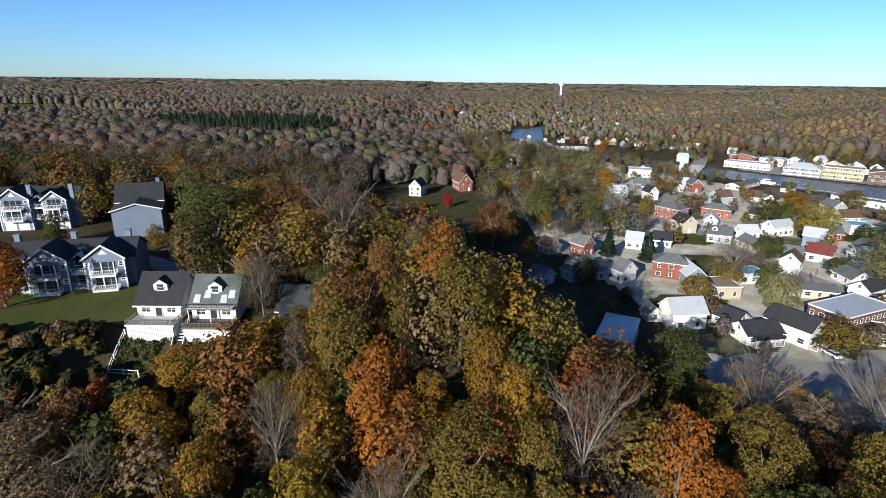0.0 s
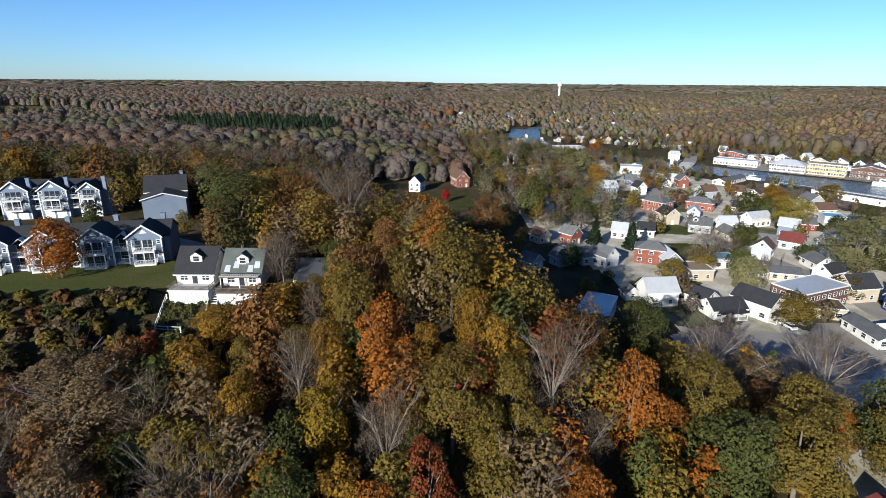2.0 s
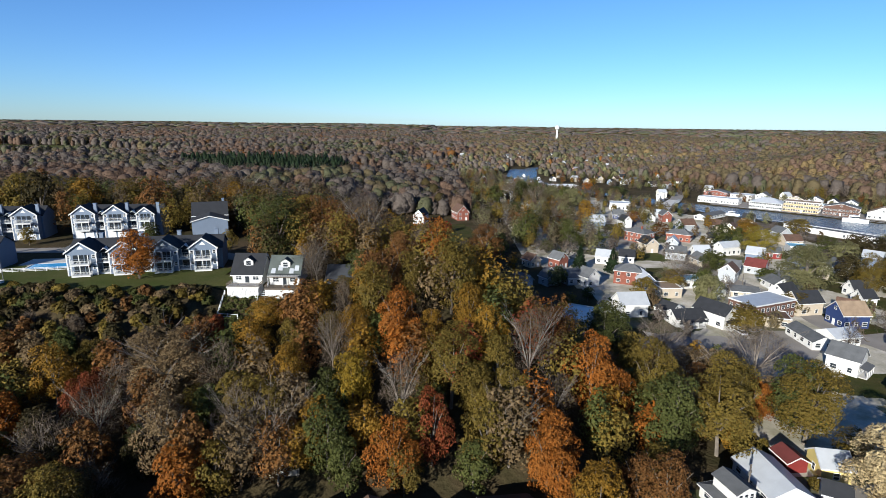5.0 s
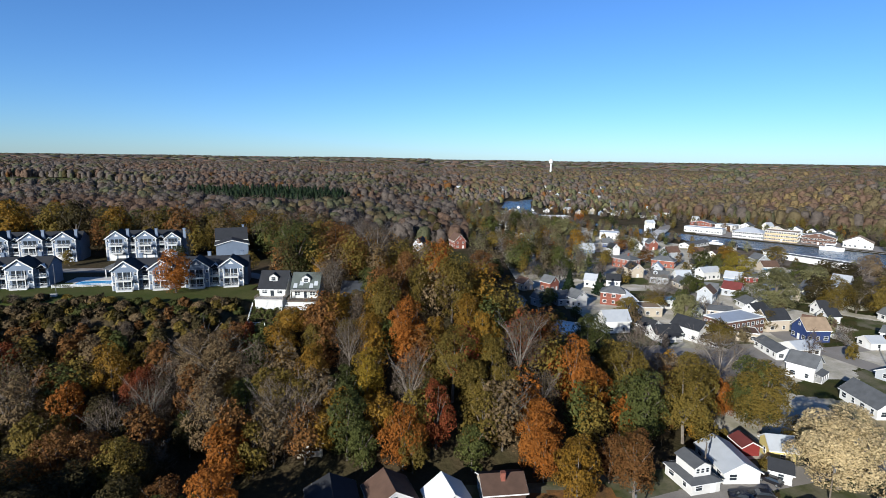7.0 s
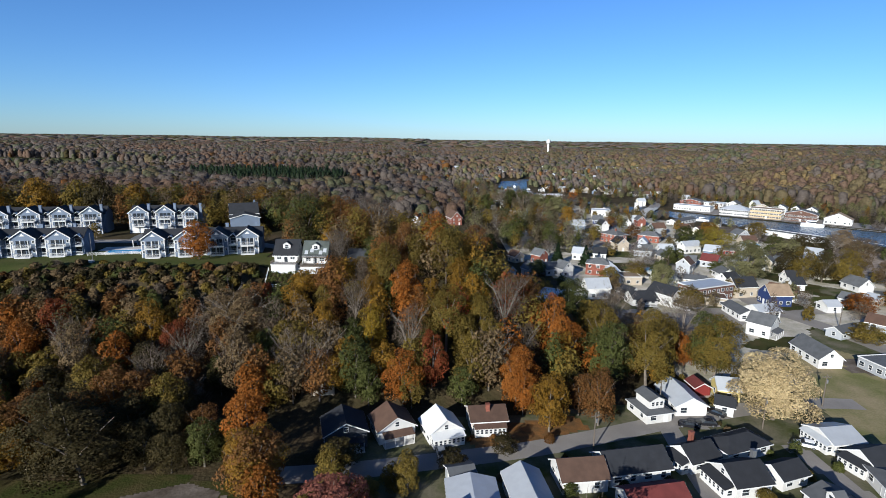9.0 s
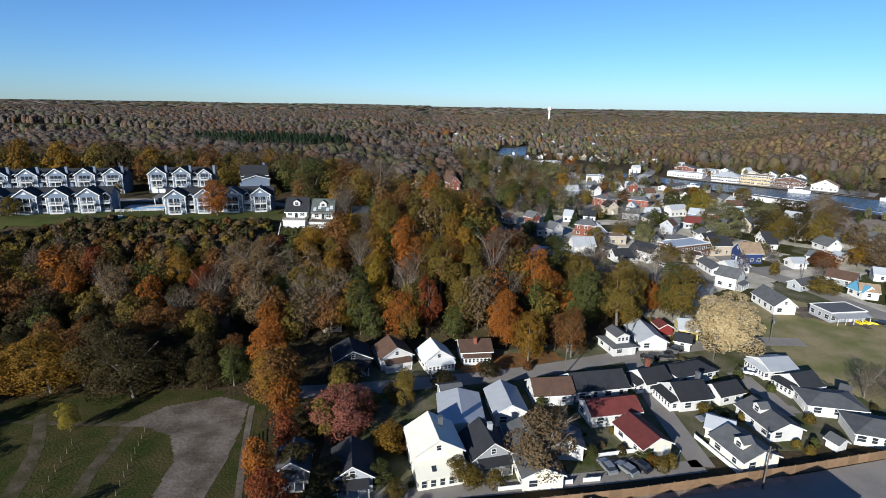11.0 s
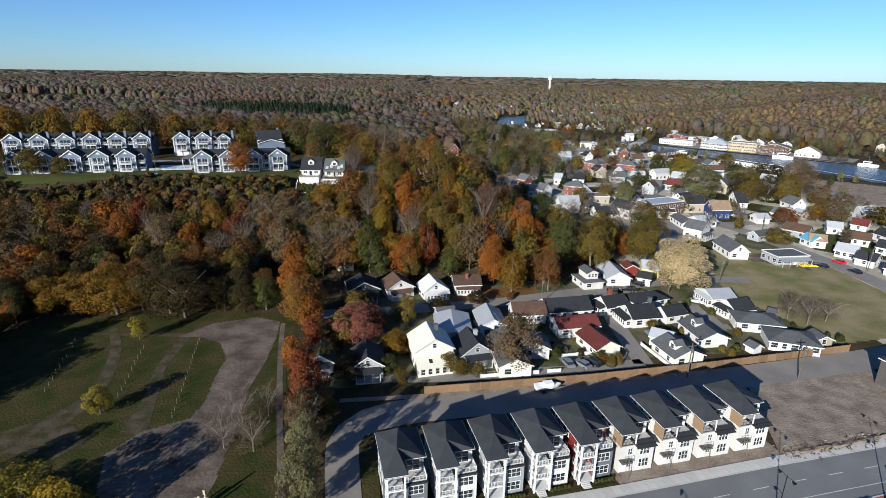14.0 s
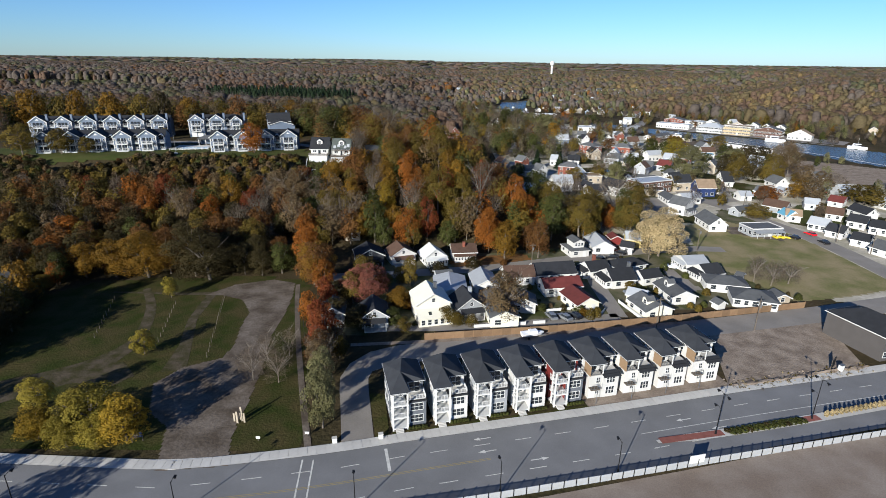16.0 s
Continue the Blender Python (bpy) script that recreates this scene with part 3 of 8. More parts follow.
def leaf_mesh(name, rng, pts, size, mat, center, thin=False):
    n = len(pts)
    out = pts - np.array(center)
    out /= np.linalg.norm(out, axis=1)[:, None] + 1e-6
    if thin:
        return twig_mesh(name, rng, pts, out, size, mat)
    nrm = out + rng.normal(size=(n, 3)) * 0.45 + np.array([0, 0, 0.1])
    nrm /= np.linalg.norm(nrm, axis=1)[:, None]
    u = np.cross(nrm, rng.normal(size=(n, 3)))
    u /= np.linalg.norm(u, axis=1)[:, None] + 1e-6
    w = np.cross(nrm, u)
    s = size * (0.6 + 0.8 * rng.random((n, 1)))
    tri = np.stack([pts + u * s, pts - u * s * 0.55 + w * s * 0.85, pts - u * s * 0.5 - w * s * 0.8 + nrm * s * 0.3], 1)
    me = bpy.data.meshes.new(name)
    me.from_pydata(tri.reshape(-1, 3).tolist(), [], np.arange(3 * n).reshape(-1, 3).tolist())
    me.materials.append(mat)
    return me


def limbs(rng, h, w, trunk, bare):
    g = Geo()
    r = 0.010 * h + 0.03 if bare else 0.014 * h + 0.04
    top = 0.55 * h
    lean = Vector((rng.normal() * 0.03, rng.normal() * 0.03, 0)) * h
    g.tube((0, 0, -0.8), lean * 0.5 + Vector((0, 0, top * 0.6)), r * 1.15, r * 0.8, 6)
    fork = lean * 0.5 + Vector((0, 0, top * 0.6))
    for i in range(7 if bare else 5):
        a = i * 2.4 + rng.random()
        z = top * (0.38 + 0.6 * rng.random())
        s = fork * min(1, z / fork.z)
        e = Vector((math.cos(a) * w * 0.33, math.sin(a) * w * 0.33, h * (0.62 + 0.26 * rng.random())))
        mid = s.lerp(e, 0.5) + Vector((0, 0, 0.04 * h))
        g.tube(s, mid, r * 0.55, r * 0.38, 5)
        g.tube(mid, e, r * 0.38, r * 0.10, 4)
        if bare:
            for j in range(7):
                b = a + (rng.random() - 0.5) * 2.2
                st = (mid if j % 2 else s).lerp(e if j % 2 else mid, rng.random())
                en = st + Vector((math.cos(b) * w * 0.20, math.sin(b) * w * 0.20, h * (0.10 + 0.14 * rng.random())))
                g.tube(st, en, r * 0.22, r * 0.06, 3)
                for q in range(3):
                    c = b + (rng.random() - 0.5) * 2.4
                    s2 = st.lerp(en, 0.3 + 0.7 * rng.random())
                    g.tube(s2, s2 + Vector((math.cos(c) * w * 0.11, math.sin(c) * w * 0.11, h * (0.05 + 0.08 * rng.random()))), r * 0.12, r * 0.04, 3)
    g.tube(fork, lean + Vector((0, 0, h * 0.9)), r * 0.7, r * 0.12, 5)
    return g


TREES = {}
DENSE = {"sand": 2.0, "sage": 1.3, "twig": 0.36, "tan": 0.8, "rust": 0.8, "pine": 1.3}


def tree_kind(color, shape, rich):
    """One tree of 12 m height and 9 m width, for copies: trunk and crown."""
    key = (color, shape, rich)
    if key not in TREES:
        rng = np.random.default_rng(sum(map(ord, color)) * 7 + shape * 31 + rich)
        h, w = 12.0, (5.5 if color == "pine" else 9.0)
        n = int((3000, 6200, 11500)[rich] * DENSE.get(color, 1.0))
        pts = crown_points(rng, "cone" if color == "pine" else "", h, w, n)
        size = (0.26, 0.175, 0.125)[rich] * (2.6 if color == "twig" else 1)
        crown = leaf_mesh("crown", rng, pts, size, LEAF[color], (0, 0, h * 0.45), color == "twig")
        bare = color in ("twig", "tan")
        trunk = limbs(rng, h, w, None, bare).mesh("trunk", M["pale_bark"] if bare else M["bark"])
        TREES[key] = (trunk, crown)
    return TREES[key]


WORDS = {"green": "dull green leafy", "olive": "olive-green leafy", "gold": "gold-leaved autumn", "yellow": "bright yellow-leaved autumn", "orange": "orange-leaved autumn", "rust": "rust-brown-leaved autumn",
         "red": "dark red-leaved autumn", "scarlet": "scarlet-leaved small", "pink": "faded pink-red-leaved", "tan": "half-bare tan-leaved", "sand": "pale sand-coloured leafy", "sage": "pale sage-green willow-like", "lime": "yellow-green leafy", "twig": "bare grey leafless", "pine": "dark green pine", "umber": "dull umber-brown-leaved"}


def tree(x, y, h=14.0, w=9.0, color="olive", rich=0, where="on the wooded slope", group="woodland trees", z=None):
    if rich and w > 13:
        rich = 2
    shape = int(abs(x * 7 + y * 13)) % (4 if color in ("olive", "gold", "green", "orange") else 2)
    trunk, crown = tree_kind(color, shape, rich)
    s = Matrix.Diagonal((w / 9.0, w / 9.0 * (0.92 + 0.16 * ((x * 3.7) % 1)), h / 12.0, 1))
    ob = thing("tree", at(x, y, (x * 37 + y * 91) % 360, z) @ s, WORDS[color] + " tree " + where, "tree", group)
    put("trunk", trunk, ob)
    put("crown", crown, ob)
    return ob


def mixed(rng, weights):
    names = list(weights)
    p = np.array([weights[k] for k in names], float)
    return names[rng.choice(len(names), p=p / p.sum())]


def free(x, y, pad=0.0):
    return all((x - a) ** 2 + (y - b) ** 2 > (r + pad) ** 2 for a, b, r in TAKEN)


def bumpy_crown(rng, rings, sides):
    """A closed, uneven crown of unit height and width with lumps and hollows: its points and triangles."""
    pts, tri = [], []
    for r in range(rings):
        t = (r + 0.3) / rings
        rad = 0.5 * math.sin(math.pi * (0.32 + 0.54 * t)) ** 0.8
        for k in range(sides):
            a = 2 * math.pi * (k + 0.5 * (r % 2) + 0.5 * (rng.random() - 0.5)) / sides
            q = rad * (0.8 + 0.4 * rng.random())
            pts.append((q * math.cos(a), q * math.sin(a), 0.06 + 0.9 * t + 0.16 * (rng.random() - 0.5)))
    pts.append((0.06 * rng.normal(), 0.06 * rng.normal(), 0.95))
    for r in range(rings - 1):
        for k in range(sides):
            a, b = r * sides + k, r * sides + (k + 1) % sides
            tri += [(a, b, b + sides), (a, b + sides, a + sides)]
    tri += [((rings - 1) * sides + k, (rings - 1) * sides + (k + 1) % sides, len(pts) - 1) for k in range(sides)]
    return np.array(pts), np.array(tri)


def far_woods(name, label, places, rings, sides, tufts, size, rng, h0=11.0, h1=17.0, wide=0.62):
    """Distant trees in one mesh: each an uneven rounded crown with loose tufts that break its outline."""
    kinds = [bumpy_crown(np.random.default_rng(60 + k), rings, sides) for k in range(9)]
    shapes = [crown_points(np.random.default_rng(80 + k), "dome", 1.04, 1.04, tufts) for k in range(5)] if tufts else []
    V, F, MI, SM, ids, base = [], [], [], [], {}, 0
    for x, y, c, *own in places:
        h = own[0] if own else h0 + (h1 - h0) * rng.random()
        w = h * wide * (0.75 + 0.55 * rng.random()) * (0.6 if c == "pine" else 1)
        a = rng.random() * 6.28
        turn = np.array([[math.cos(a), math.sin(a), 0], [-math.sin(a), math.cos(a), 0], [0, 0, 1]])
        o = np.array([x, y, float(ground_z(x, y)) - 0.3])
        pts, tri = kinds[rng.integers(9)]
        if c == "pine":
            pts = pts * np.array([1, 1, 1]) * (1.25 - pts[:, 2:]) ** np.array([0.8, 0.8, 0.0])
        V.append((pts * np.array([w, w, h]) * (0.86 if tufts else 1.0)) @ turn + o)
        F.append(tri + base)
        base += len(pts)
        n = len(tri)
        SM.append(np.ones(n, bool))
        if tufts:
            p = (shapes[rng.integers(5)] * np.array([w, w, h])) @ turn
            nrm = p - np.array([0, 0, h * 0.2])
            nrm = nrm / (np.linalg.norm(nrm, axis=1)[:, None] + 1e-6) + rng.normal(size=p.shape) * 0.15
            u = np.cross(nrm, rng.normal(size=p.shape))
            u /= np.linalg.norm(u, axis=1)[:, None] + 1e-6
            v = np.cross(nrm, u)
            s = size * (0.5 + 0.8 * rng.random((tufts, 1)))
            leaf = np.stack([p + u * s, p - u * s * 0.55 + v * s * 0.85, p - u * s * 0.5 - v * s * 0.8], 1)
            if c in ("far_grey", "far_brown", "twig"):
                leaf = np.where(rng.random((tufts, 1, 1)) < 0.5, slivers(rng, p * 0.96, nrm * 0.6, size * 2.6), leaf)
            V.append(leaf.reshape(-1, 3) + o)
            F.append(np.arange(3 * tufts).reshape(-1, 3) + base)
            base += 3 * tufts
            SM.append(np.zeros(tufts, bool))
            n += tufts
        ids.setdefault(c, len(ids))
        MI.append(np.full(n, ids[c]))
    V, F = np.concatenate(V), np.concatenate(F)
    me = bpy.data.meshes.new(name)
    me.vertices.add(len(V))
    me.vertices.foreach_set("co", V.ravel())
    me.loops.add(F.size)
    me.loops.foreach_set("vertex_index", F.ravel())
    me.polygons.add(len(F))
    me.polygons.foreach_set("loop_start", np.arange(0, F.size, 3))
    me.polygons.foreach_set("use_smooth", np.concatenate(SM))
    for c in ids:
        me.materials.append(LEAF[c])
    me.polygons.foreach_set("material_index", np.concatenate(MI))
    me.update(calc_edges=True)
    return tagged(new(name, me), label, "trees", kind="stuff")


def woods(name, label, places, tris, size, colors, rng, h0=11.0, h1=17.0, wide=0.62, loose=0.42):
    """Many trees in one mesh: crowns of loose leaf clumps on short trunks, each tree in one colour."""
    P, MI = [], []
    shapes = [crown_points(np.random.default_rng(k), "", 1.0, 1.0, tris) for k in range(5)]
    cone = crown_points(np.random.default_rng(9), "cone", 1.0, 1.0, tris)
    ids = {}
    for x, y, c, *own in places:
        h = own[0] if own else h0 + (h1 - h0) * rng.random()
        w = (own[1] if len(own) > 1 else h) * wide * (0.8 + 0.5 * rng.random()) * (0.6 if c == "pine" else 1)
        pts = (cone if c == "pine" else shapes[rng.integers(5)]) * np.array([w, w, h])
        a = rng.random() * 6.28
        ca, sa = math.cos(a), math.sin(a)
        pts = np.stack([pts[:, 0] * ca - pts[:, 1] * sa, pts[:, 0] * sa + pts[:, 1] * ca, pts[:, 2]], -1)
        out = pts - np.array([0, 0, h * 0.45])
        out /= np.linalg.norm(out, axis=1)[:, None] + 1e-6
        nrm = out + rng.normal(size=pts.shape) * loose + np.array([0, 0, 0.15])
        nrm /= np.linalg.norm(nrm, axis=1)[:, None]
        u = np.cross(nrm, rng.normal(size=pts.shape))
        u /= np.linalg.norm(u, axis=1)[:, None] + 1e-6
        v = np.cross(nrm, u)
        s = size * (0.6 + 0.8 * rng.random((len(pts), 1)))
        o = np.array([x, y, float(ground_z(x, y)) - 0.3])
        tri = np.stack([pts + u * s, pts - u * s * 0.55 + v * s * 0.85, pts - u * s * 0.5 - v * s * 0.8 + nrm * s * 0.3], 1) + o
        if c == "twig":
            tri = slivers(rng, pts, out, size * 2.4) + o
        P.append(tri.reshape(-1, 3))
        ids.setdefault(c, len(ids))
        MI.append(np.full(len(pts), ids[c]))
    V = np.concatenate(P)
    me = bpy.data.meshes.new(name)
    n = len(V)
    me.vertices.add(n)
    me.vertices.foreach_set("co", V.ravel())
    me.loops.add(n)
    me.loops.foreach_set("vertex_index", np.arange(n))
    me.polygons.add(n // 3)
    me.polygons.foreach_set("loop_start", np.arange(0, n, 3))
    for c in ids:
        me.materials.append(LEAF[c])
    me.polygons.foreach_set("material_index", np.concatenate(MI))
    me.update(calc_edges=True)
    return tagged(new(name, me), label, "trees", kind="stuff")

# ---- houses ----
WINDOWS = {}


def window_mesh(w, h, far=False, bars=0, frame="trim"):
    """A framed window facing -y as one joined lattice; near ones leave room for a pane of their own."""
    key = (round(w, 2), round(h, 2), far, bars, frame)
    if key not in WINDOWS:
        g, f, b = Geo(), 0.10, 0.03
        x, z = w / 2, h / 2
        cols = [-x - f, -x]
        for i in range(bars):
            c = -x + w * (i + 1) / (bars + 1)
            cols += [c - b, c + b]
        cols += [x, x + f]
        rows = [-z - f, -z, -b, b, z, z + f]
        seen = {}

        def vert(a, y, c):
            k = (round(a, 3), y, round(c, 3))
            if k not in seen:
                seen[k] = len(g.v)
                g.v.append(k)
            return seen[k]

        def quad(p, mat=0):
            g.f.append(tuple(vert(*q) for q in p))
            g.m.append(mat)

        F, B = -0.07, -0.015
        for i in range(len(cols) - 1):
            for j in range(len(rows) - 1):
                x0, x1, z0, z1 = cols[i], cols[i + 1], rows[j], rows[j + 1]
                if i % 2 and j % 2:
                    quad([(x0, B, z0), (x0, F, z0), (x0, F, z1), (x0, B, z1)])
                    quad([(x1, F, z0), (x1, B, z0), (x1, B, z1), (x1, F, z1)])
                    quad([(x0, F, z0), (x0, B, z0), (x1, B, z0), (x1, F, z0)])
                    quad([(x0, B, z1), (x0, F, z1), (x1, F, z1), (x1, B, z1)])
                    if far:
                        quad([(x0, B, z0), (x1, B, z0), (x1, B, z1), (x0, B, z1)], 1)
                else:
                    quad([(x0, F, z0), (x1, F, z0), (x1, F, z1), (x0, F, z1)])
        o = [(cols[0], rows[0]), (cols[-1], rows[0]), (cols[-1], rows[-1]), (cols[0], rows[-1])]
        for p, q in zip(o, o[1:] + o[:1]):
            quad([(p[0], F, p[1]), (p[0], 0.03, p[1]), (q[0], 0.03, q[1]), (q[0], F, q[1])])
        if far:
            WINDOWS[key] = (g.mesh("window", M[frame], M["pane"]), None)
        else:
            WINDOWS[key] = (g.mesh("window", M[frame]), Geo().box(-x, x, B - 0.005, 0.04, -z, z).mesh("pane", M["pane"]))
    return WINDOWS[key]


def window(parent, m, w=0.9, h=1.3, far=False, bars=0, frame="trim"):
    a, b = window_mesh(w, h, far, bars, frame)
    ob = put("window", a, parent, m)
    if b:
        put("pane", b, ob)
    return ob


DOORS = {}


def door(parent, m, mat="trim", w=0.95, h=2.05):
    if (mat, w, h) not in DOORS:
        g = Geo().box(-w / 2, w / 2, -0.04, 0.05, 0, h, 0)
        g.box(-w / 2 - 0.1, -w / 2, -0.07, 0.05, 0, h + 0.1, 1).box(w / 2, w / 2 + 0.1, -0.07, 0.05, 0, h + 0.1, 1).box(-w / 2, w / 2, -0.07, 0.05, h, h + 0.1, 1)
        DOORS[mat, w, h] = g.mesh("door", M[mat], M["trim"])
    return put("door", DOORS[mat, w, h], parent, m)


def side(face, w, l, u, z):
    """A place on one face of a w x l body: u along it, z up."""
    return {"s": pose(u, -l / 2, z), "n": pose(-u, l / 2, z, 0, 0, 180), "e": pose(w / 2, u, z, 0, 0, 90), "w": pose(-w / 2, -u, z, 0, 0, -90)}[face]


def gable_roof(g, w, l, eave, rise, over=0.4, thick=0.22, mat=0, z_flat=None):
    s = rise / (w / 2)
    for k in (-1, 1):
        x1 = k * (w / 2 + over)
        z1 = eave - s * over
        pts = [(0, -l / 2 - over, eave + rise + 0.2), (0, l / 2 + over, eave + rise + 0.2), (x1, l / 2 + over, z1 + 0.2), (x1, -l / 2 - over, z1 + 0.2)]
        g.slab(pts if k < 0 else pts[::-1], thick, mat)
    return g


def hip_roof(g, w, l, eave, rise, over=0.4, mat=0):
    a, b = w / 2 + over, l / 2 + over
    r = max(l / 2 - w / 2, 0.0)
    rx = max(w / 2 - l / 2, 0.0)
    p = [(-a, -b, eave), (a, -b, eave), (a, b, eave), (-a, b, eave)]
    if r >= rx:
        q = [(0, -r, eave + rise), (0, r, eave + rise)]
        faces = [(p[0], p[1], q[0]), (p[1], p[2], q[1], q[0]), (p[2], p[3], q[1]), (p[3], p[0], q[0], q[1])]
    else:
        q = [(-rx, 0, eave + rise), (rx, 0, eave + rise)]
        faces = [(p[0], p[1], q[1], q[0]), (p[1], p[2], q[1]), (p[2], p[3], q[0], q[1]), (p[3], p[0], q[0])]
    for f in faces:
        g.poly(f, mat)
    g.slab(p, 0.18, mat)
    return g


def body(g, w, l, eave, rise, style="gable", base=-0.6):
    x, y = w / 2, l / 2
    g.box(-x, x, -y, y, base, eave)
    if style == "gable":
        for k in (-1, 1):
            tri = [(-x, k * y, eave), (x, k * y, eave), (0, k * y, eave + rise)]
            g.poly(tri if k < 0 else tri[::-1])
    return g


def house(x, y, turn, w, l, eave, rise, wall="white", roof="roof_black", label="", style="gable", win=1.0, skip="", chimney=None, near=False, dormers=(), porch="", bars=0, group="town houses", z=None, name="house", doors="s", frame="trim", category="house"):
    """A house of w across and l along its ridge. dormers: (face, place along it); porch: faces with a lean-to."""
    if name == "house" and not (group == "village houses" and x < 28) and group in ("village houses", "town houses", "valley houses") and style != "flat":
        w, l = w * 0.86, l * 0.86
    if group == "town houses" and style == "gable":
        eave, rise = eave * 0.86, rise * 1.25
    o = thing(name, at(x, y, turn, z), label or "small house", category, group)
    TAKEN.append((x, y, max(w, l) * 0.62))
    part("wall", body(Geo(), w, l, eave, rise, style), M[wall], o)
    g = Geo()
    if style == "gable":
        gable_roof(g, w, l, eave, rise)
    elif style == "hip":
        hip_roof(g, w, l, eave, rise)
    else:
        g.box(-w / 2 - 0.15, w / 2 + 0.15, -l / 2 - 0.15, l / 2 + 0.15, eave, eave + 0.25)
    ro = part("roof", g, M[roof], o)
    if style == "gable":
        t, s = Geo(), rise / (w / 2)
        xe, ye = w / 2 + 0.43, l / 2 + 0.43
        zt, zl = eave + rise + 0.17, eave - s * 0.43 + 0.19
        ring = [(0, -ye, zt), (xe, -ye, zl), (xe, ye, zl), (0, ye, zt), (-xe, ye, zl), (-xe, -ye, zl)]
        for p in ring:
            t.v += [p, (p[0], p[1], p[2] - 0.26)]
        for i in range(6):
            j = (i + 1) % 6
            t.f.append((2 * i + 1, 2 * j + 1, 2 * j, 2 * i))
            t.m.append(0)
        part("fascia", t, M["trim"], o)
    elif style == "flat":
        t = Geo()
        for a in ((-w / 2 - 0.17, w / 2 + 0.17, -l / 2 - 0.2, -l / 2 - 0.02), (-w / 2 - 0.17, w / 2 + 0.17, l / 2 + 0.02, l / 2 + 0.2), (-w / 2 - 0.2, -w / 2 - 0.02, -l / 2, l / 2), (w / 2 + 0.02, w / 2 + 0.2, -l / 2, l / 2)):
            t.box(*a, eave + 0.1, eave + 0.45)
        part("parapet", t, M["trim"], o)
    else:
        t = Geo().box(-w / 2 - 0.44, w / 2 + 0.44, -l / 2 - 0.44, l / 2 + 0.44, eave - 0.2, eave - 0.004)
        part("fascia", t, M["trim"], o)
    if win:
        floors = max(1, int((eave + 0.45) / 2.75))
        for face in "swen":
            facing = radians(turn) + {"s": -math.pi / 2, "e": 0.0, "n": math.pi / 2, "w": math.pi}[face]
            if face in skip or math.sin(facing) > 0.3:
                continue
            ln = w if face in "sn" else l
            n = max(1, int(ln / (2.9 / win)))
            for f in range(floors):
                for i in range(n):
                    u = (i - (n - 1) / 2) * ln / n
                    if face in doors and f == 0 and i == n // 2:
                        door(o, side(face, w, l, u, 0.05))
                        continue
                    window(o, side(face, w, l, u, f * 2.75 + 1.55), 0.95 + 0.5 * ((i + f) % 2 == 0 and ln > 6), 1.25, not near, bars, frame)
            if face in "sn" and style == "gable" and rise > 2.0:
                window(o, side(face, w, l, 0, eave + rise * 0.36), 0.8, 0.95, not near, 0, frame)
    for face, u in dormers:
        d = thing_part_dormer(o, w, l, eave, rise, face, u, wall, roof, near)
    for face in porch:
        ln = (w if face in "sn" else l) * 0.82
        pg = Geo().slab([(-ln / 2, -2.0, 2.35), (ln / 2, -2.0, 2.35), (ln / 2, 0.0, 2.85), (-ln / 2, 0.0, 2.85)], 0.14)
        part("porch_roof", pg, M[roof], o, side(face, w, l, 0, 0))
        fl = Geo().box(-ln / 2, ln / 2, -1.95, -0.02, -0.5, 0.25)
        part("porch_floor", fl, M["concrete"], o, side(face, w, l, 0, 0))
        post = Geo().box(-0.07, 0.07, -0.07, 0.07, 0.25, 2.32).mesh("porch_post", M["trim"])
        for i in range(4):
            put("porch_post", post, o, side(face, w, l, (i - 1.5) * ln / 3.15, 0) @ pose(0, -1.85, 0))
    if chimney:
        cx, cy, mat = chimney
        top = eave + rise + 0.9
        c = Geo().box(cx - 0.4, cx + 0.4, cy - 0.4, cy + 0.4, eave - 0.5, top).box(cx - 0.47, cx + 0.47, cy - 0.47, cy + 0.47, top, top + 0.16)
        part("chimney", c, M[mat], o)
    return o


def thing_part_dormer(o, w, l, eave, rise, face, u, wall, roof, near, dw=2.2, dh=1.5):
    """A gabled dormer on the slope behind an eave face ('e' or 'w')."""
    k = 1 if face == "e" else -1
    s = rise / (w / 2)
    x0 = w / 2 * 0.62
    z0 = eave + s * (w / 2 - x0)
    zr = z0 + dh + 0.75
    xi = w / 2 - (z0 + dh - eave) / s
    m = pose(0, 0, 0, 0, 0, 0 if k > 0 else 180)
    uu = u if k > 0 else -u
    g = Geo()
    g.box(max(xi - 0.2, 0.05), x0, uu - dw / 2, uu + dw / 2, z0 - 0.4, z0 + dh)
    g.poly([(x0, uu - dw / 2, z0 + dh), (x0, uu + dw / 2, z0 + dh), (x0, uu, zr - 0.06)])
    d = part("dormer", g, M[wall], o, m)
    r = Geo()
    xr = max(w / 2 - (zr - eave) / s, 0.0)
    for e in (-1, 1):
        pts = [(x0 + 0.25, uu, zr), (x0 + 0.25, uu + e * (dw / 2 + 0.25), z0 + dh - 0.15), (max(xi - 0.2, 0.05), uu + e * (dw / 2 + 0.25), z0 + dh - 0.15), (xr, uu, zr)]
        r.slab(pts if e > 0 else pts[::-1], 0.12)
    put("dormer_roof", r.mesh("dormer_roof", M[roof]), d)
    window(d, pose(x0, uu, z0 + dh * 0.5, 0, 0, 90), 1.1, 1.0, not near)
    return d

# ---- condominium rows on the bluff ----
RAILS = {}


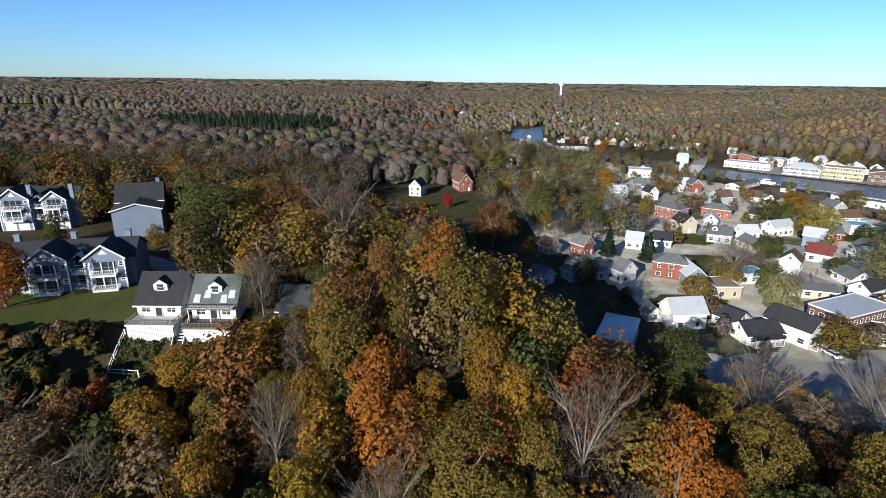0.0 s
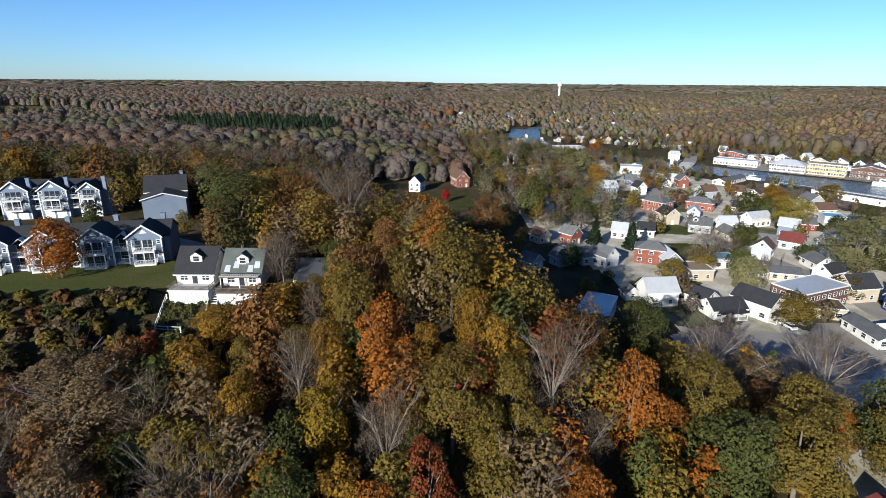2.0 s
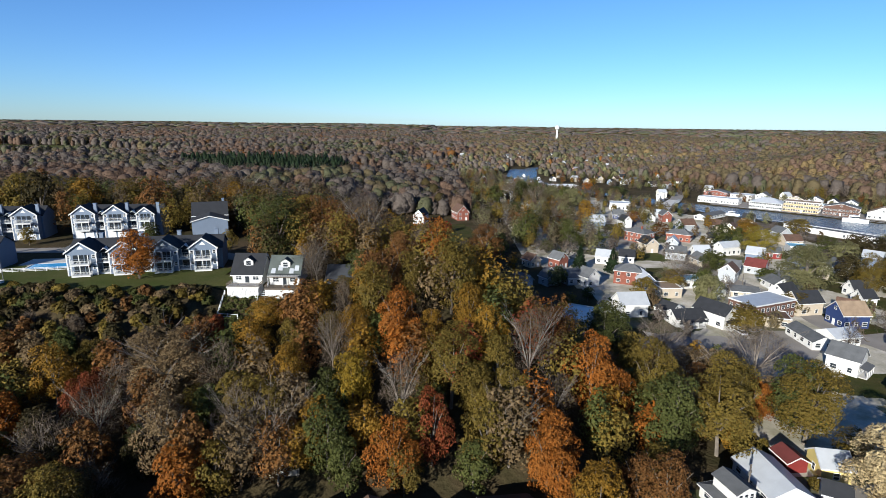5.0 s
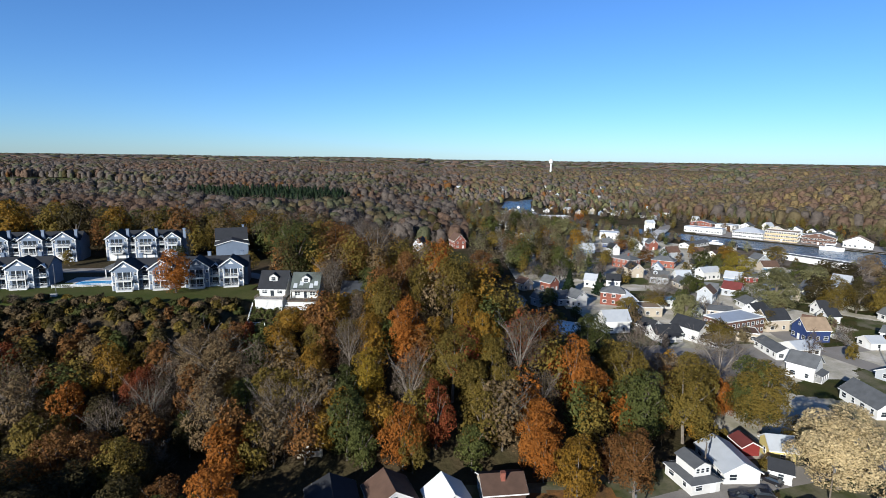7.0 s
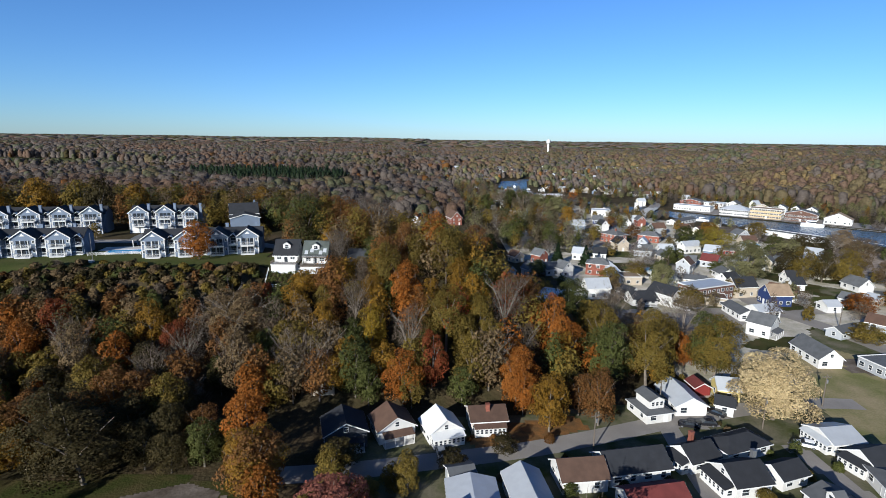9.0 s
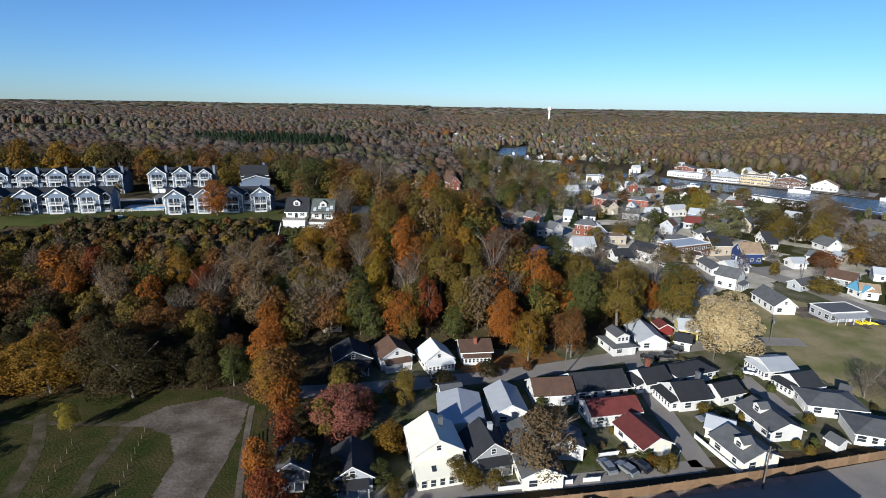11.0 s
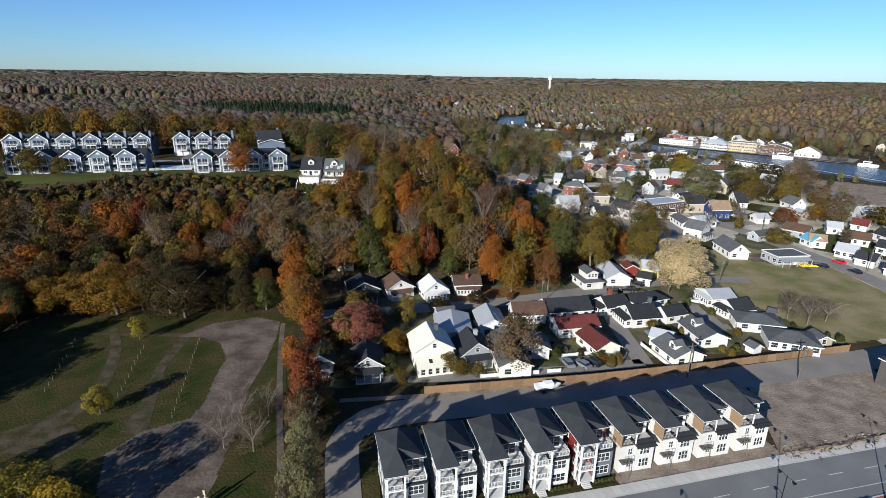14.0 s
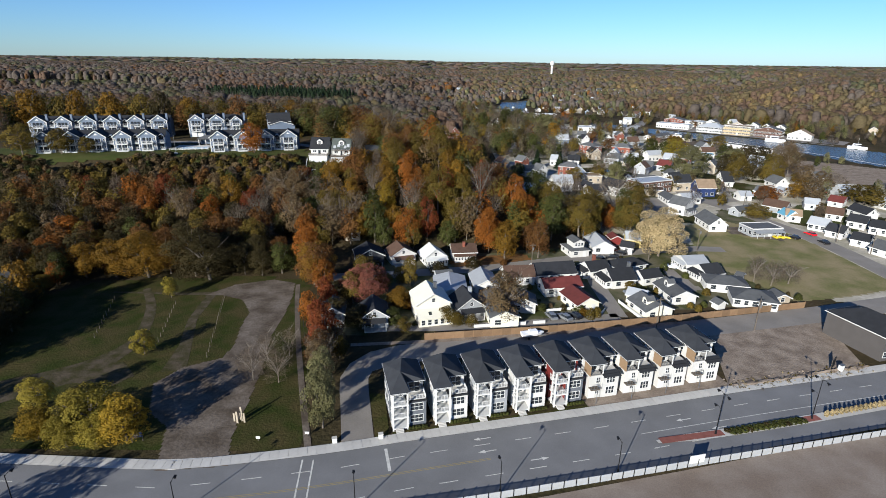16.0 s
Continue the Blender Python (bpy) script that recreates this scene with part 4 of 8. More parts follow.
def railing(parent, m, length, h=1.0, name="railing", mat="trim", gap=0.28):
    """A rail of thin uprights, along local x from 0."""
    key = (round(length, 1), h, mat, gap)
    if key not in RAILS:
        g = Geo()
        n = max(2, int(length / gap))
        xs = [c for i in range(n + 1) for c in (length * i / n - 0.022, length * i / n + 0.022)]
        zs = [0.08, 0.14, h - 0.07, h]
        at_ = lambda i, k, s: (i * 4 + k) * 2 + s
        g.v = [(x, y, z) for x in xs for z in zs for y in (-0.03, 0.03)]
        solid = {(i, k) for i in range(len(xs) - 1) for k in range(3) if i % 2 == 0 or k != 1}
        for i, k in sorted(solid):
            a, b, c, d = (i, k), (i + 1, k), (i + 1, k + 1), (i, k + 1)
            g.f += [tuple(at_(*p, 0) for p in (a, b, c, d)), tuple(at_(*p, 1) for p in (d, c, b, a))]
            for p, q, nb in ((a, b, (i, k - 1)), (b, c, (i + 1, k)), (c, d, (i, k + 1)), (d, a, (i - 1, k))):
                if nb not in solid:
                    g.f.append((at_(*q, 0), at_(*p, 0), at_(*p, 1), at_(*q, 1)))
        g.m = [0] * len(g.f)
        RAILS[key] = g.mesh("railing", M[mat])
    return put(name, RAILS[key], parent, m)


def gable_front(o, x, w, eave, rise, depth, floors, garage=False, recess=1.6):
    """One gabled bay facing -y at x: wall, roof, trimmed gable, stacked balconies, side windows."""
    m = pose(x, 0, 0)
    b = part("bay", body(Geo(), w, depth, eave, rise, "gable"), M["blue_grey"], o, m @ pose(0, depth / 2, 0))
    rf = put("bay_roof", gable_roof(Geo(), w, depth, eave, rise, 0.35, 0.2).mesh("bay_roof", M["roof_black"]), o, m @ pose(0, depth / 2, 0))
    t, s = Geo(), rise / (w / 2)
    for k in (-1, 1):
        xe = k * (w / 2 + 0.35)
        a, c = (0, -0.42, eave + rise + 0.18), (xe, -0.42, eave - s * 0.35 + 0.18)
        t.slab([a, c, (xe, -0.34, c[2]), (0, -0.34, a[2])], 0.34)
    t.poly([(-0.75, -0.03, eave + rise * 0.28), (0.75, -0.03, eave + rise * 0.28), (0, -0.03, eave + rise * 0.62)])
    t.box(-w / 2 - 0.03, -w / 2 + 0.2, -0.05, 0.02, 0, eave).box(w / 2 - 0.2, w / 2 + 0.03, -0.05, 0.02, 0, eave)
    part("gable_trim", t, M["trim"], o, m)
    bw = w * 0.62
    f0 = 2.7 if garage else 0.35
    for f in range(floors):
        z = f0 + f * 2.75
        deck = Geo().box(-bw / 2, bw / 2, -recess, 0.0, z - 0.25, z)
        d = part("balcony", deck, M["trim"], o, m)
        railing(d, pose(-bw / 2, -recess + 0.05, z), bw)
        railing(d, pose(-bw / 2 + 0.04, -recess + 0.05, z, 0, 0, 90), recess - 0.1)
        railing(d, pose(bw / 2 - 0.04, -recess + 0.05, z, 0, 0, 90), recess - 0.1)
        for k in (-1, 0, 1):
            window(o, m @ pose(k * bw * 0.3, 0, z + 1.12), bw * 0.26, 2.05, frame="blue_grey")
        if f < floors - 1 or not garage:
            for k in (-1, 0, 1):
                put("balcony_post", Geo().box(-0.08, 0.08, -0.08, 0.08, 0, 2.5).mesh("balcony_post", M["trim"]), d, pose(k * (bw / 2 - 0.1), -recess + 0.1, z))
        for k in (-1, 1):
            if w - bw > 1.8:
                window(o, m @ pose(k * (bw / 2 + (w - bw) / 4), 0, z + 1.7), 0.6, 0.75)
    if garage:
        for k in (-1, 1):
            part("garage_door", Geo().box(k * 1.45 - 1.2, k * 1.45 + 1.2, -0.06, 0.04, 0.0, 2.15), M["trim"], o, m)


def condo(x, y, turn, count, pitch, w, eave, rise, depth, floors, garage, z, label, tail=0.0):
    o = thing("condominium", pose(x, y, z, 0, 0, turn), label, "apartment building", "condominium rows")
    span = pitch * (count - 1) + w + tail
    mid = span / 2
    TAKEN.append((x + math.cos(radians(turn)) * mid, y + math.sin(radians(turn)) * mid + 5, span / 2 + 2))
    le = eave - 0.5
    back = Geo().box(0, span, 2.2, depth, -0.6, le)
    part("wall", back, M["blue_grey"], o)
    ridge = le + 2.6
    r = Geo()
    r.slab([(-0.3, 1.8, le), (span + 0.3, 1.8, le), (span + 0.3, depth / 2 + 1, ridge), (-0.3, depth / 2 + 1, ridge)], 0.2)
    r.slab([(-0.3, depth / 2 + 1, ridge), (span + 0.3, depth / 2 + 1, ridge), (span + 0.3, depth + 0.4, le), (-0.3, depth + 0.4, le)], 0.2)
    part("roof", r, M["roof_black"], o)
    for e, d in ((0, 0.2), (span, -0.2)):
        g = Geo()
        a = [(e, 2.2, le - 0.1), (e, depth, le - 0.1), (e, depth / 2 + 1, ridge - 0.1)]
        b = [(p[0] + d, p[1], p[2]) for p in a]
        g.poly(a).poly(b[::-1])
        part("end_gable", g, M["blue_grey"], o)
    for i in range(count):
        slim = garage and count == 3 and i == 2
        gable_front(o, w / 2 + i * pitch - (0.4 if slim else 0.0), w - 1.6 if slim else w, eave - (0.3 if slim else 0.0), rise - (0.5 if slim else 0.0), depth * 0.55, floors, garage)
        if i < count - 1 or tail > 1.5:
            lx = w + i * pitch
            lw = pitch - w if i < count - 1 else tail
            for f in range(floors):
                zz = (2.7 if garage else 0.35) + f * 2.75
                if lw > 1.2:
                    window(o, pose(lx + lw / 2, 2.2, zz + 1.15), lw * 0.6, 1.9)
                    dk = part("balcony", Geo().box(lx, lx + lw, 0.6, 2.2, zz - 0.22, zz), M["trim"], o)
                    railing(dk, pose(lx, 0.65, zz), lw)
            if lw > 1.2:
                g = Geo()
                gable_roof(g, lw * 0.8, 4.0, le, 0.9, 0.15, 0.12)
                put("link_gable", g.mesh("link_gable", M["trim"]), o, pose(lx + lw / 2, 3.6, 0))
        c = Geo().box(-0.45, 0.45, -0.4, 0.4, eave - 1, ridge + 0.9).box(-0.55, 0.55, -0.5, 0.5, ridge + 0.9, ridge + 1.1)
        part("chimney", c, M["blue_grey"], o, pose(w + i * pitch - 0.2 if garage else w / 2 + i * pitch + 2.4, 1.9 if garage else depth / 2 + 2.2, 0))
    return o


FRONT = "two-storey blue-grey condominium row with white gables and balconies"
BACK = "three-storey blue-grey condominium row with garages and white gables"
condo(-95.2, 78.6, 14.0, 4, 9.2, 6.6, 6.0, 2.4, 11.0, 2, False, 25.6, FRONT, 1.0)
condo(-161.0, 70.5, 13.5, 5, 9.3, 6.8, 6.0, 2.4, 11.0, 2, False, 25.6, FRONT, 2.8)
condo(-123.2, 121.9, 12.0, 3, 9.4, 7.0, 7.9, 2.6, 11.0, 2, True, 25.6, BACK, 0.4)
condo(-188.5, 106.0, 14.0, 6, 10.1, 7.2, 7.9, 2.6, 11.0, 2, True, 25.6, BACK, 0.6)

# ---- new townhouses along the main road ----
def townhouse(x, y, turn, wall, label, style):
    """Narrow three-storey house facing -y; style 1 has a framed stack of porches, style 2 plain white with a timber side."""
    o = thing("townhouse", pose(x, y, 0.05, 0, 0, turn), label, "townhouse", "new townhouses")
    TAKEN.append((x, y + 6, 9))
    W, D, E = 6.15, 9.6, 7.7
    g = Geo()
    g.box(0, W, 3.0, D, -0.3, E)
    g.box(0, W * 0.46, 2.2, 3.0, -0.3, E)
    g.box(W * 0.46, W, 0.6, 3.0, -0.3, 5.15)
    if style == 2:
        g.box(0, W * 0.46, 0.6, 2.2, -0.3, 5.0)
    part("wall", g, M[wall], o)
    fr = Geo().box(W * 0.44, W + 0.06, 0.42, 0.62, -0.1, 5.0)
    part("front_bay", fr, M[wall if wall != "red_siding" else "slate"], o)
    band = Geo().box(W * 0.42, W + 0.16, 0.2, 3.0, 5.0, 5.25)
    part("cornice", band, M["roof_black"], o)
    # hip roof with the terrace cut out of its front corner
    ov, R = 0.35, E + 1.9
    f0 = -0.55 if style == 1 else 0.15
    a = [(-ov, D + ov, E), (-ov, f0, E), (W * 0.52, f0, E), (W * 0.52, 3.0 - ov, E), (W + ov, 3.0 - ov, E), (W + ov, D + ov, E)]
    r0, r1 = (W * 0.34, 3.4, R), (W * 0.5, D - 1.6, R)
    r = Geo()
    r.poly([a[0], a[1], r0, r1]).poly([a[1], a[2], r0]).poly([a[2], a[3], r0]).poly([a[3], a[4], r0]).poly([a[4], a[5], r1, r0]).poly([a[5], a[0], r1])
    r.slab([a[1], a[2], a[3], a[4], a[5], a[0]], 0.2)
    part("roof", r, M["roof_slate"], o)
    f = Geo()
    for p, q in zip(a, a[1:] + a[:1]):
        d = Vector(q) - Vector(p)
        nrm = Vector((d.y, -d.x, 0)).normalized() * -0.05
        f.slab([(p[0], p[1], E + 0.02), (q[0], q[1], E + 0.02), (q[0] - nrm.x, q[1] - nrm.y, E + 0.02), (p[0] - nrm.x, p[1] - nrm.y, E + 0.02)], 0.09)
    part("gutter", f, M["trim"], o)
    for zz in (1.5, 3.95):
        if style == 1:
            window(o, pose(W * 0.73, 0.42, zz), 2.2, 1.4, False, 2)
        else:
            for k in (-1, 0, 1):
                window(o, pose(W * 0.73 + 0.62 * k, 0.42, zz), 0.48, 1.5)
            window(o, pose(W * 0.30, 0.6, zz), 0.75, 1.15, False, 1)
    for zz in ((1.45, 3.65, 6.2) if style == 1 else (6.2,)):
        window(o, pose(W * 0.23, 2.2, zz), 1.5, 1.75, False, 1)
    window(o, pose(W * 0.73, 3.0, 6.35), 2.1, 1.9, False, 1)
    for yy in (4.4, 6.6, 8.6):
        for zz in (1.45, 3.95, 6.45):
            window(o, pose(0, yy, zz, 0, 0, -90), 0.7, 1.1)
            window(o, pose(W, yy, zz, 0, 0, 90), 0.7, 1.1)
    # terrace rail
    tr = part("terrace_floor", Geo().box(W * 0.5, W, 0.62, 2.99, 5.26, 5.32), M["concrete"], o)
    if style == 1:
        railing(tr, pose(W * 0.46, 0.65, 5.32), W * 0.54, 0.9, gap=0.5)
        railing(tr, pose(W - 0.05, 0.65, 5.32, 0, 0, 90), 2.3, 1.0)
    if style == 1:
        post = Geo().box(-0.13, 0.13, -0.13, 0.13, -0.1, E - 0.2).mesh("porch_post", M["trim"])
        for px, py in ((0.12, -0.3), (W * 0.44, -0.3), (0.12, 1.0)):
            put("porch_post", post, o, pose(px, py, 0))
        for zz in (0.45, 2.6, 5.1):
            pf = part("porch_floor", Geo().box(0, W * 0.47, -0.42, 2.19, zz - 0.22, zz), M["trim"], o)
            if zz > 1:
                railing(pf, pose(0.1, -0.34, zz), W * 0.42, 0.9, gap=0.5)
                railing(pf, pose(0.06, -0.3, zz, 0, 0, 90), 2.4, 0.9, gap=0.5)
        part("porch_head", Geo().box(-0.05, W * 0.48, -0.5, 2.19, E - 0.32, E - 0.205), M["trim"], o)
        for k in range(4):
            part("step", Geo().box(0.5, 1.9, -0.42 - 0.28 * (k + 1), -0.42 - 0.28 * k, -0.1, 0.42 - 0.11 * k), M["concrete"], o)
        part("front_walk", Geo().box(0.6, 1.8, -3.0, -1.56, -0.04, 0.03), M["concrete"], o)
    else:
        part("timber_side", Geo().box(-0.07, 0.06, 0.45, 2.9, 5.02, E - 0.21), M["wood_siding"], o)
        part("loggia_floor", Geo().box(0.06, W * 0.46, 0.5, 2.19, 5.02, 5.1), M["concrete"], o)
        put("loggia_post", Geo().box(-0.08, 0.08, -0.08, 0.08, 5.1, E - 0.2).mesh("loggia_post", M["trim"]), o, pose(W * 0.44, 0.6, 0))
        lr = part("loggia_beam", Geo().box(0.06, W * 0.46, 0.5, 0.62, E - 0.42, E - 0.21), M["trim"], o)
        railing(lr, pose(0.1, 0.58, 5.1), W * 0.42, 0.8, mat="grey_metal", gap=0.6)
        part("awning", Geo().slab([(W * 0.42, -0.25, 4.92), (W + 0.2, -0.25, 4.92), (W + 0.05, 1.1, 5.55), (W * 0.47, 1.1, 5.55)], 0.12), M["roof_black"], o)
        pf = part("balcony", Geo().box(-0.1, W * 0.3, -0.55, 0.6, 2.45, 2.62), M["pole_wood"], o)
        railing(pf, pose(-0.05, -0.5, 2.62), W * 0.3, 0.9, mat="grey_metal", gap=0.6)
        part("brace", Geo().tube((W * 0.22, -0.5, 2.45), (W * 0.12, -1.3, -0.05), 0.06, 0.06, 5), M["grey_metal"], o)
        door(o, pose(W * 0.12, 0.58, 0.05), "trim")
    return o


TH = [("slate", "slate grey townhouse with white porch frames", 1), ("white", "white townhouse with stacked porches and black hip roof", 1), ("grey", "grey townhouse with white porch frames and black roof", 1), ("white", "white townhouse with stacked porches and black hip roof", 1),
      ("red_siding", "dark red townhouse with white porch frames", 1)] + [("white", "plain white townhouse with timber side panel and black roof", 2)] * 4
for i, (wall, label, style) in enumerate(TH):
    s = i * 7.72
    townhouse(-8.65 + s * math.cos(radians(14.0)), -62.3 + s * math.sin(radians(14.0)), 13.8, wall, label, style)

# dark building at the row's end
house(100.6, -29.4, 15.6, 10, 14, 6.0, 2.6, "taupe", "roof_black", "dark taupe three-storey townhouse block with white trim", "hip", 1.2, skip="w", near=True, group="new townhouses", doors="", category="townhouse")

def sun_porch(o, face, w, l, ln, u=0.0, roof="roof_black", deep=2.0):
    """A glazed lean-to with a close row of windows along one face of a w x l house."""
    m = side(face, w, l, u, 0)
    p = part("sun_porch", Geo().box(-ln / 2, ln / 2, -deep, -0.02, -0.3, 2.15), M["white"], o, m)
    put("porch_roof", Geo().slab([(-ln / 2 - 0.2, -deep - 0.25, 2.2), (ln / 2 + 0.2, -deep - 0.25, 2.2), (ln / 2 + 0.2, -0.02, 2.85), (-ln / 2 - 0.2, -0.02, 2.85)], 0.13).mesh("porch_roof", M[roof]), p)
    n = max(2, int(ln / 0.95))
    for i in range(n):
        window(p, pose((i - (n - 1) / 2) * ln / n, -deep, 1.35), 0.55, 0.95)
    for e in (-1, 1):
        window(p, pose(e * ln / 2, -deep / 2, 1.35, 0, 0, 90 * e), 0.9, 0.95)


# ---- village between the lane and the wooded slope ----
house(-3.1, -15.8, 14, 8.6, 8.4, 4.8, 2.6, "cream", "roof_cream", "tall cream house with pale metal roof and glazed porch", chimney=(1.5, 1.0, "grey_metal"), doors="", group="village houses", near=True)
house(2.3, -3.2, 3, 8.5, 12.0, 2.9, 1.1, "white", "roof_light", "low white house with pale grey roof", group="village houses", near=True)
house(6.6, -14.5, 15, 7.4, 7.8, 3.0, 2.7, "grey", "roof_black", "dark grey cottage with white gable trim and arched window", porch="s", chimney=(0.8, 0.5, "roof_light"), group="village houses", near=True)
house(12.0, 0.4, 7, 6.6, 9.7, 3.0, 1.8, "white", "roof_light", "narrow white house with light grey roof", group="village houses", near=True)
house(14.7, -16.0, 7, 7.0, 14.6, 2.9, 1.6, "cream", "roof_grey", "long cream house half hidden behind a tree", group="village houses", near=True)
house(21.6, -12.5, -4, 6.0, 5.4, 2.9, 1.4, "white", "roof_grey", "small white house with many windows", group="village houses", near=True)
house(33.6, -1.0, -79, 7.2, 12.5, 2.8, 1.7, "white", "roof_red", "long white bungalow with dark red roof", group="village houses", near=True)
house(37.2, -10.0, 18, 7.4, 10.1, 2.5, 1.7, "cream", "roof_red", "cream bungalow with dark red roof", group="village houses", near=True)
sun_porch(house(47.3, 12.6, -71, 7.2, 7.9, 2.5, 2.0, "white", "roof_black", "white cottage with black roof and red brick chimney", chimney=(-2.2, 1.0, "brick"), group="village houses", near=True), "s", 6.2, 6.8, 5.0)
sun_porch(house(52.4, 5.6, -79, 9.0, 8.5, 2.7, 2.2, "white", "roof_black", "white bungalow with black roof and wide porch", chimney=(-1.6, 4.0, "grey_metal"), group="village houses", near=True), "s", 7.74, 7.3, 6.6)
house(58.1, 16.5, -70, 7.0, 13.2, 2.5, 1.7, "white", "roof_black", "white cottage with dark hip roof", "hip", group="village houses", near=True)
house(61.7, 7.1, -71, 6.0, 7.4, 2.4, 1.6, "white", "roof_black", "small white cottage with black roof", group="village houses", near=True)
house(65.4, -3.9, 8, 8.2, 11.6, 2.4, 1.6, "white", "roof_grey", "low white bungalow with dark grey roof and ridge vents", dormers=(("w", 1.0),), group="village houses", near=True)
house(54.0, -6.7, 58, 6.0, 5.4, 2.4, 1.2, "cream", "roof_light", "small cream annex with light metal roof", group="village houses", near=True)
house(54.8, -13.8, 14, 9.0, 9.6, 2.5, 1.7, "cream", "roof_grey", "cream bungalow with dark roof and white gable", dormers=(("w", -1.0),), group="village houses", near=True)
sun_porch(house(80.3, 19.4, -82, 9.0, 8.3, 2.6, 1.5, "white", "roof_light", "wide white cottage with pale metal roof", group="village houses", near=True), "s", 7.7, 7.1, 6.8, 0.0, "roof_light", 1.2)
sun_porch(house(81.6, 11.1, -74, 8.0, 7.2, 2.5, 2.0, "white", "roof_black", "white cottage with black roof and sun porch", group="village houses", near=True), "s", 6.9, 6.2, 5.4)
house(82.7, 3.0, -102, 9.0, 12.8, 2.6, 1.4, "white", "roof_grey", "white bungalow with grey hip roof", "hip", group="village houses", near=True)
house(85.4, -7.5, -108, 9.5, 12.6, 2.6, 1.6, "white", "roof_grey", "white bungalow with light grey hip roof and window row", "hip", 1.5, group="village houses", near=True)
house(90.3, 8.2, -132, 3.5, 1.6, 2.0, 0.9, "white", "roof_grey", "small white garden shed", win=0, name="shed", category="shed", group="village houses", near=True)
house(93.2, -6.4, -177, 5.0, 4.5, 2.1, 1.0, "beige", "roof_grey", "low beige annex beside the fence", group="village houses", near=True)
house(74.6, -10.8, -161, 2.5, 2.3, 1.8, 0.8, "white", "roof_grey", "small white garden shed", win=0, name="shed", category="shed", group="village houses", near=True)
house(0.4, 6.0, -75, 5.0, 4.5, 2.4, 1.0, "grey", "roof_grey", "small grey outbuilding with grey roof", group="village houses", near=True)
house(-23.6, 20.1, 16, 8.6, 7.7, 3.8, 2.2, "dark", "roof_black", "dark weathered cottage with white porch posts", porch="s", group="village houses", near=True)
house(-13.7, 22.9, 22, 8.0, 7.2, 3.2, 2.4, "white", "roof_brown", "white cottage with brown roof and porch", porch="s", group="village houses", near=True)
sun_porch(house(-3.1, 22.6, 19, 7.4, 6.7, 2.6, 2.6, "white", "roof_white", "white cottage with bright metal roof and window band", win=1.7, group="village houses", near=True), "s", 7.4, 6.7, 6.8, 0.0, "roof_white")
sun_porch(house(7.0, 26.5, -83, 7.0, 7.8, 3.0, 1.8, "beige", "roof_brown", "brown-roofed bungalow with white windows", win=1.5, chimney=(1.2, 0, "brick"), group="village houses", near=True), "e", 7.0, 7.8, 6.8, 0.0, "roof_brown", 1.5)
skirt = house(45.7, 31.5, 14, 7.6, 9.0, 2.4, 1.3, "white", "roof_grey", "white cottage with grey skirt roof and boxed upper storey", "hip", group="village houses", near=True)
up = part("upper_storey", Geo().box(-1.9, 1.9, -2.6, 2.6, 2.5, 5.0).poly([(-1.9, -2.6, 5.0), (1.9, -2.6, 5.0), (0, -2.6, 5.9)]).poly([(1.9, 2.6, 5.0), (-1.9, 2.6, 5.0), (0, 2.6, 5.9)]), M["white"], skirt)
put("upper_roof", gable_roof(Geo(), 3.8, 5.2, 5.0, 0.9, 0.35, 0.15).mesh("upper_roof", M["roof_grey"]), up)
for k in (-1, 0, 1):
    window(up, pose(k * 1.1, -2.6, 4.15), 0.7, 0.9)
house(22.6, 6.4, 97, 6.8, 8.6, 2.8, 2.2, "white", "roof_brown", "white house with dark brown roof in tree shade", group="village houses", near=True)
house(33.4, 9.4, -79, 8.6, 14.5, 2.7, 2.4, "white", "roof_black", "long house with black roof behind the red bungalow", group="village houses", near=True)
store = house(123.6, 56.4, 8, 12.5, 8.0, 3.0, 0.1, "grey", "roof_grey", "low grey store with flat roof beside a gravel lot", "flat", 1.4, group="village houses", near=True)
part("awning", Geo().slab([(-6.0, -2.4, 2.2), (6.0, -2.4, 2.2), (6.0, 0.0, 2.75), (-6.0, 0.0, 2.75)], 0.1), M["grey"], store, pose(0, -4.0, 0))
for k in range(5):
    part("awning_post", Geo().box(-0.06, 0.06, -0.06, 0.06, -0.1, 2.15), M["trim"], store, pose(-5.6 + 2.8 * k, -6.2, 0))
house(55.2, 36.4, 2, 8.6, 12.8, 2.6, 2.0, "white", "roof_light", "white cottage with wide pale metal roof", group="village houses", near=True)
house(62.9, 43.3, 4, 4.0, 4.4, 2.3, 1.1, "red_siding", "roof_red", "small dark red shed under trees", win=0, name="shed", category="shed", group="village houses", near=True)
house(68.6, 40.8, 80, 6.5, 5.9, 3.2, 2.0, "yellow", "roof_light", "yellow cottage with pale roof under a large tree", group="village houses", near=True)
house(64.3, 33.1, 62, 5.0, 4.5, 2.6, 1.4, "white", "roof_black", "small white garage with dark roof", group="village houses", near=True)

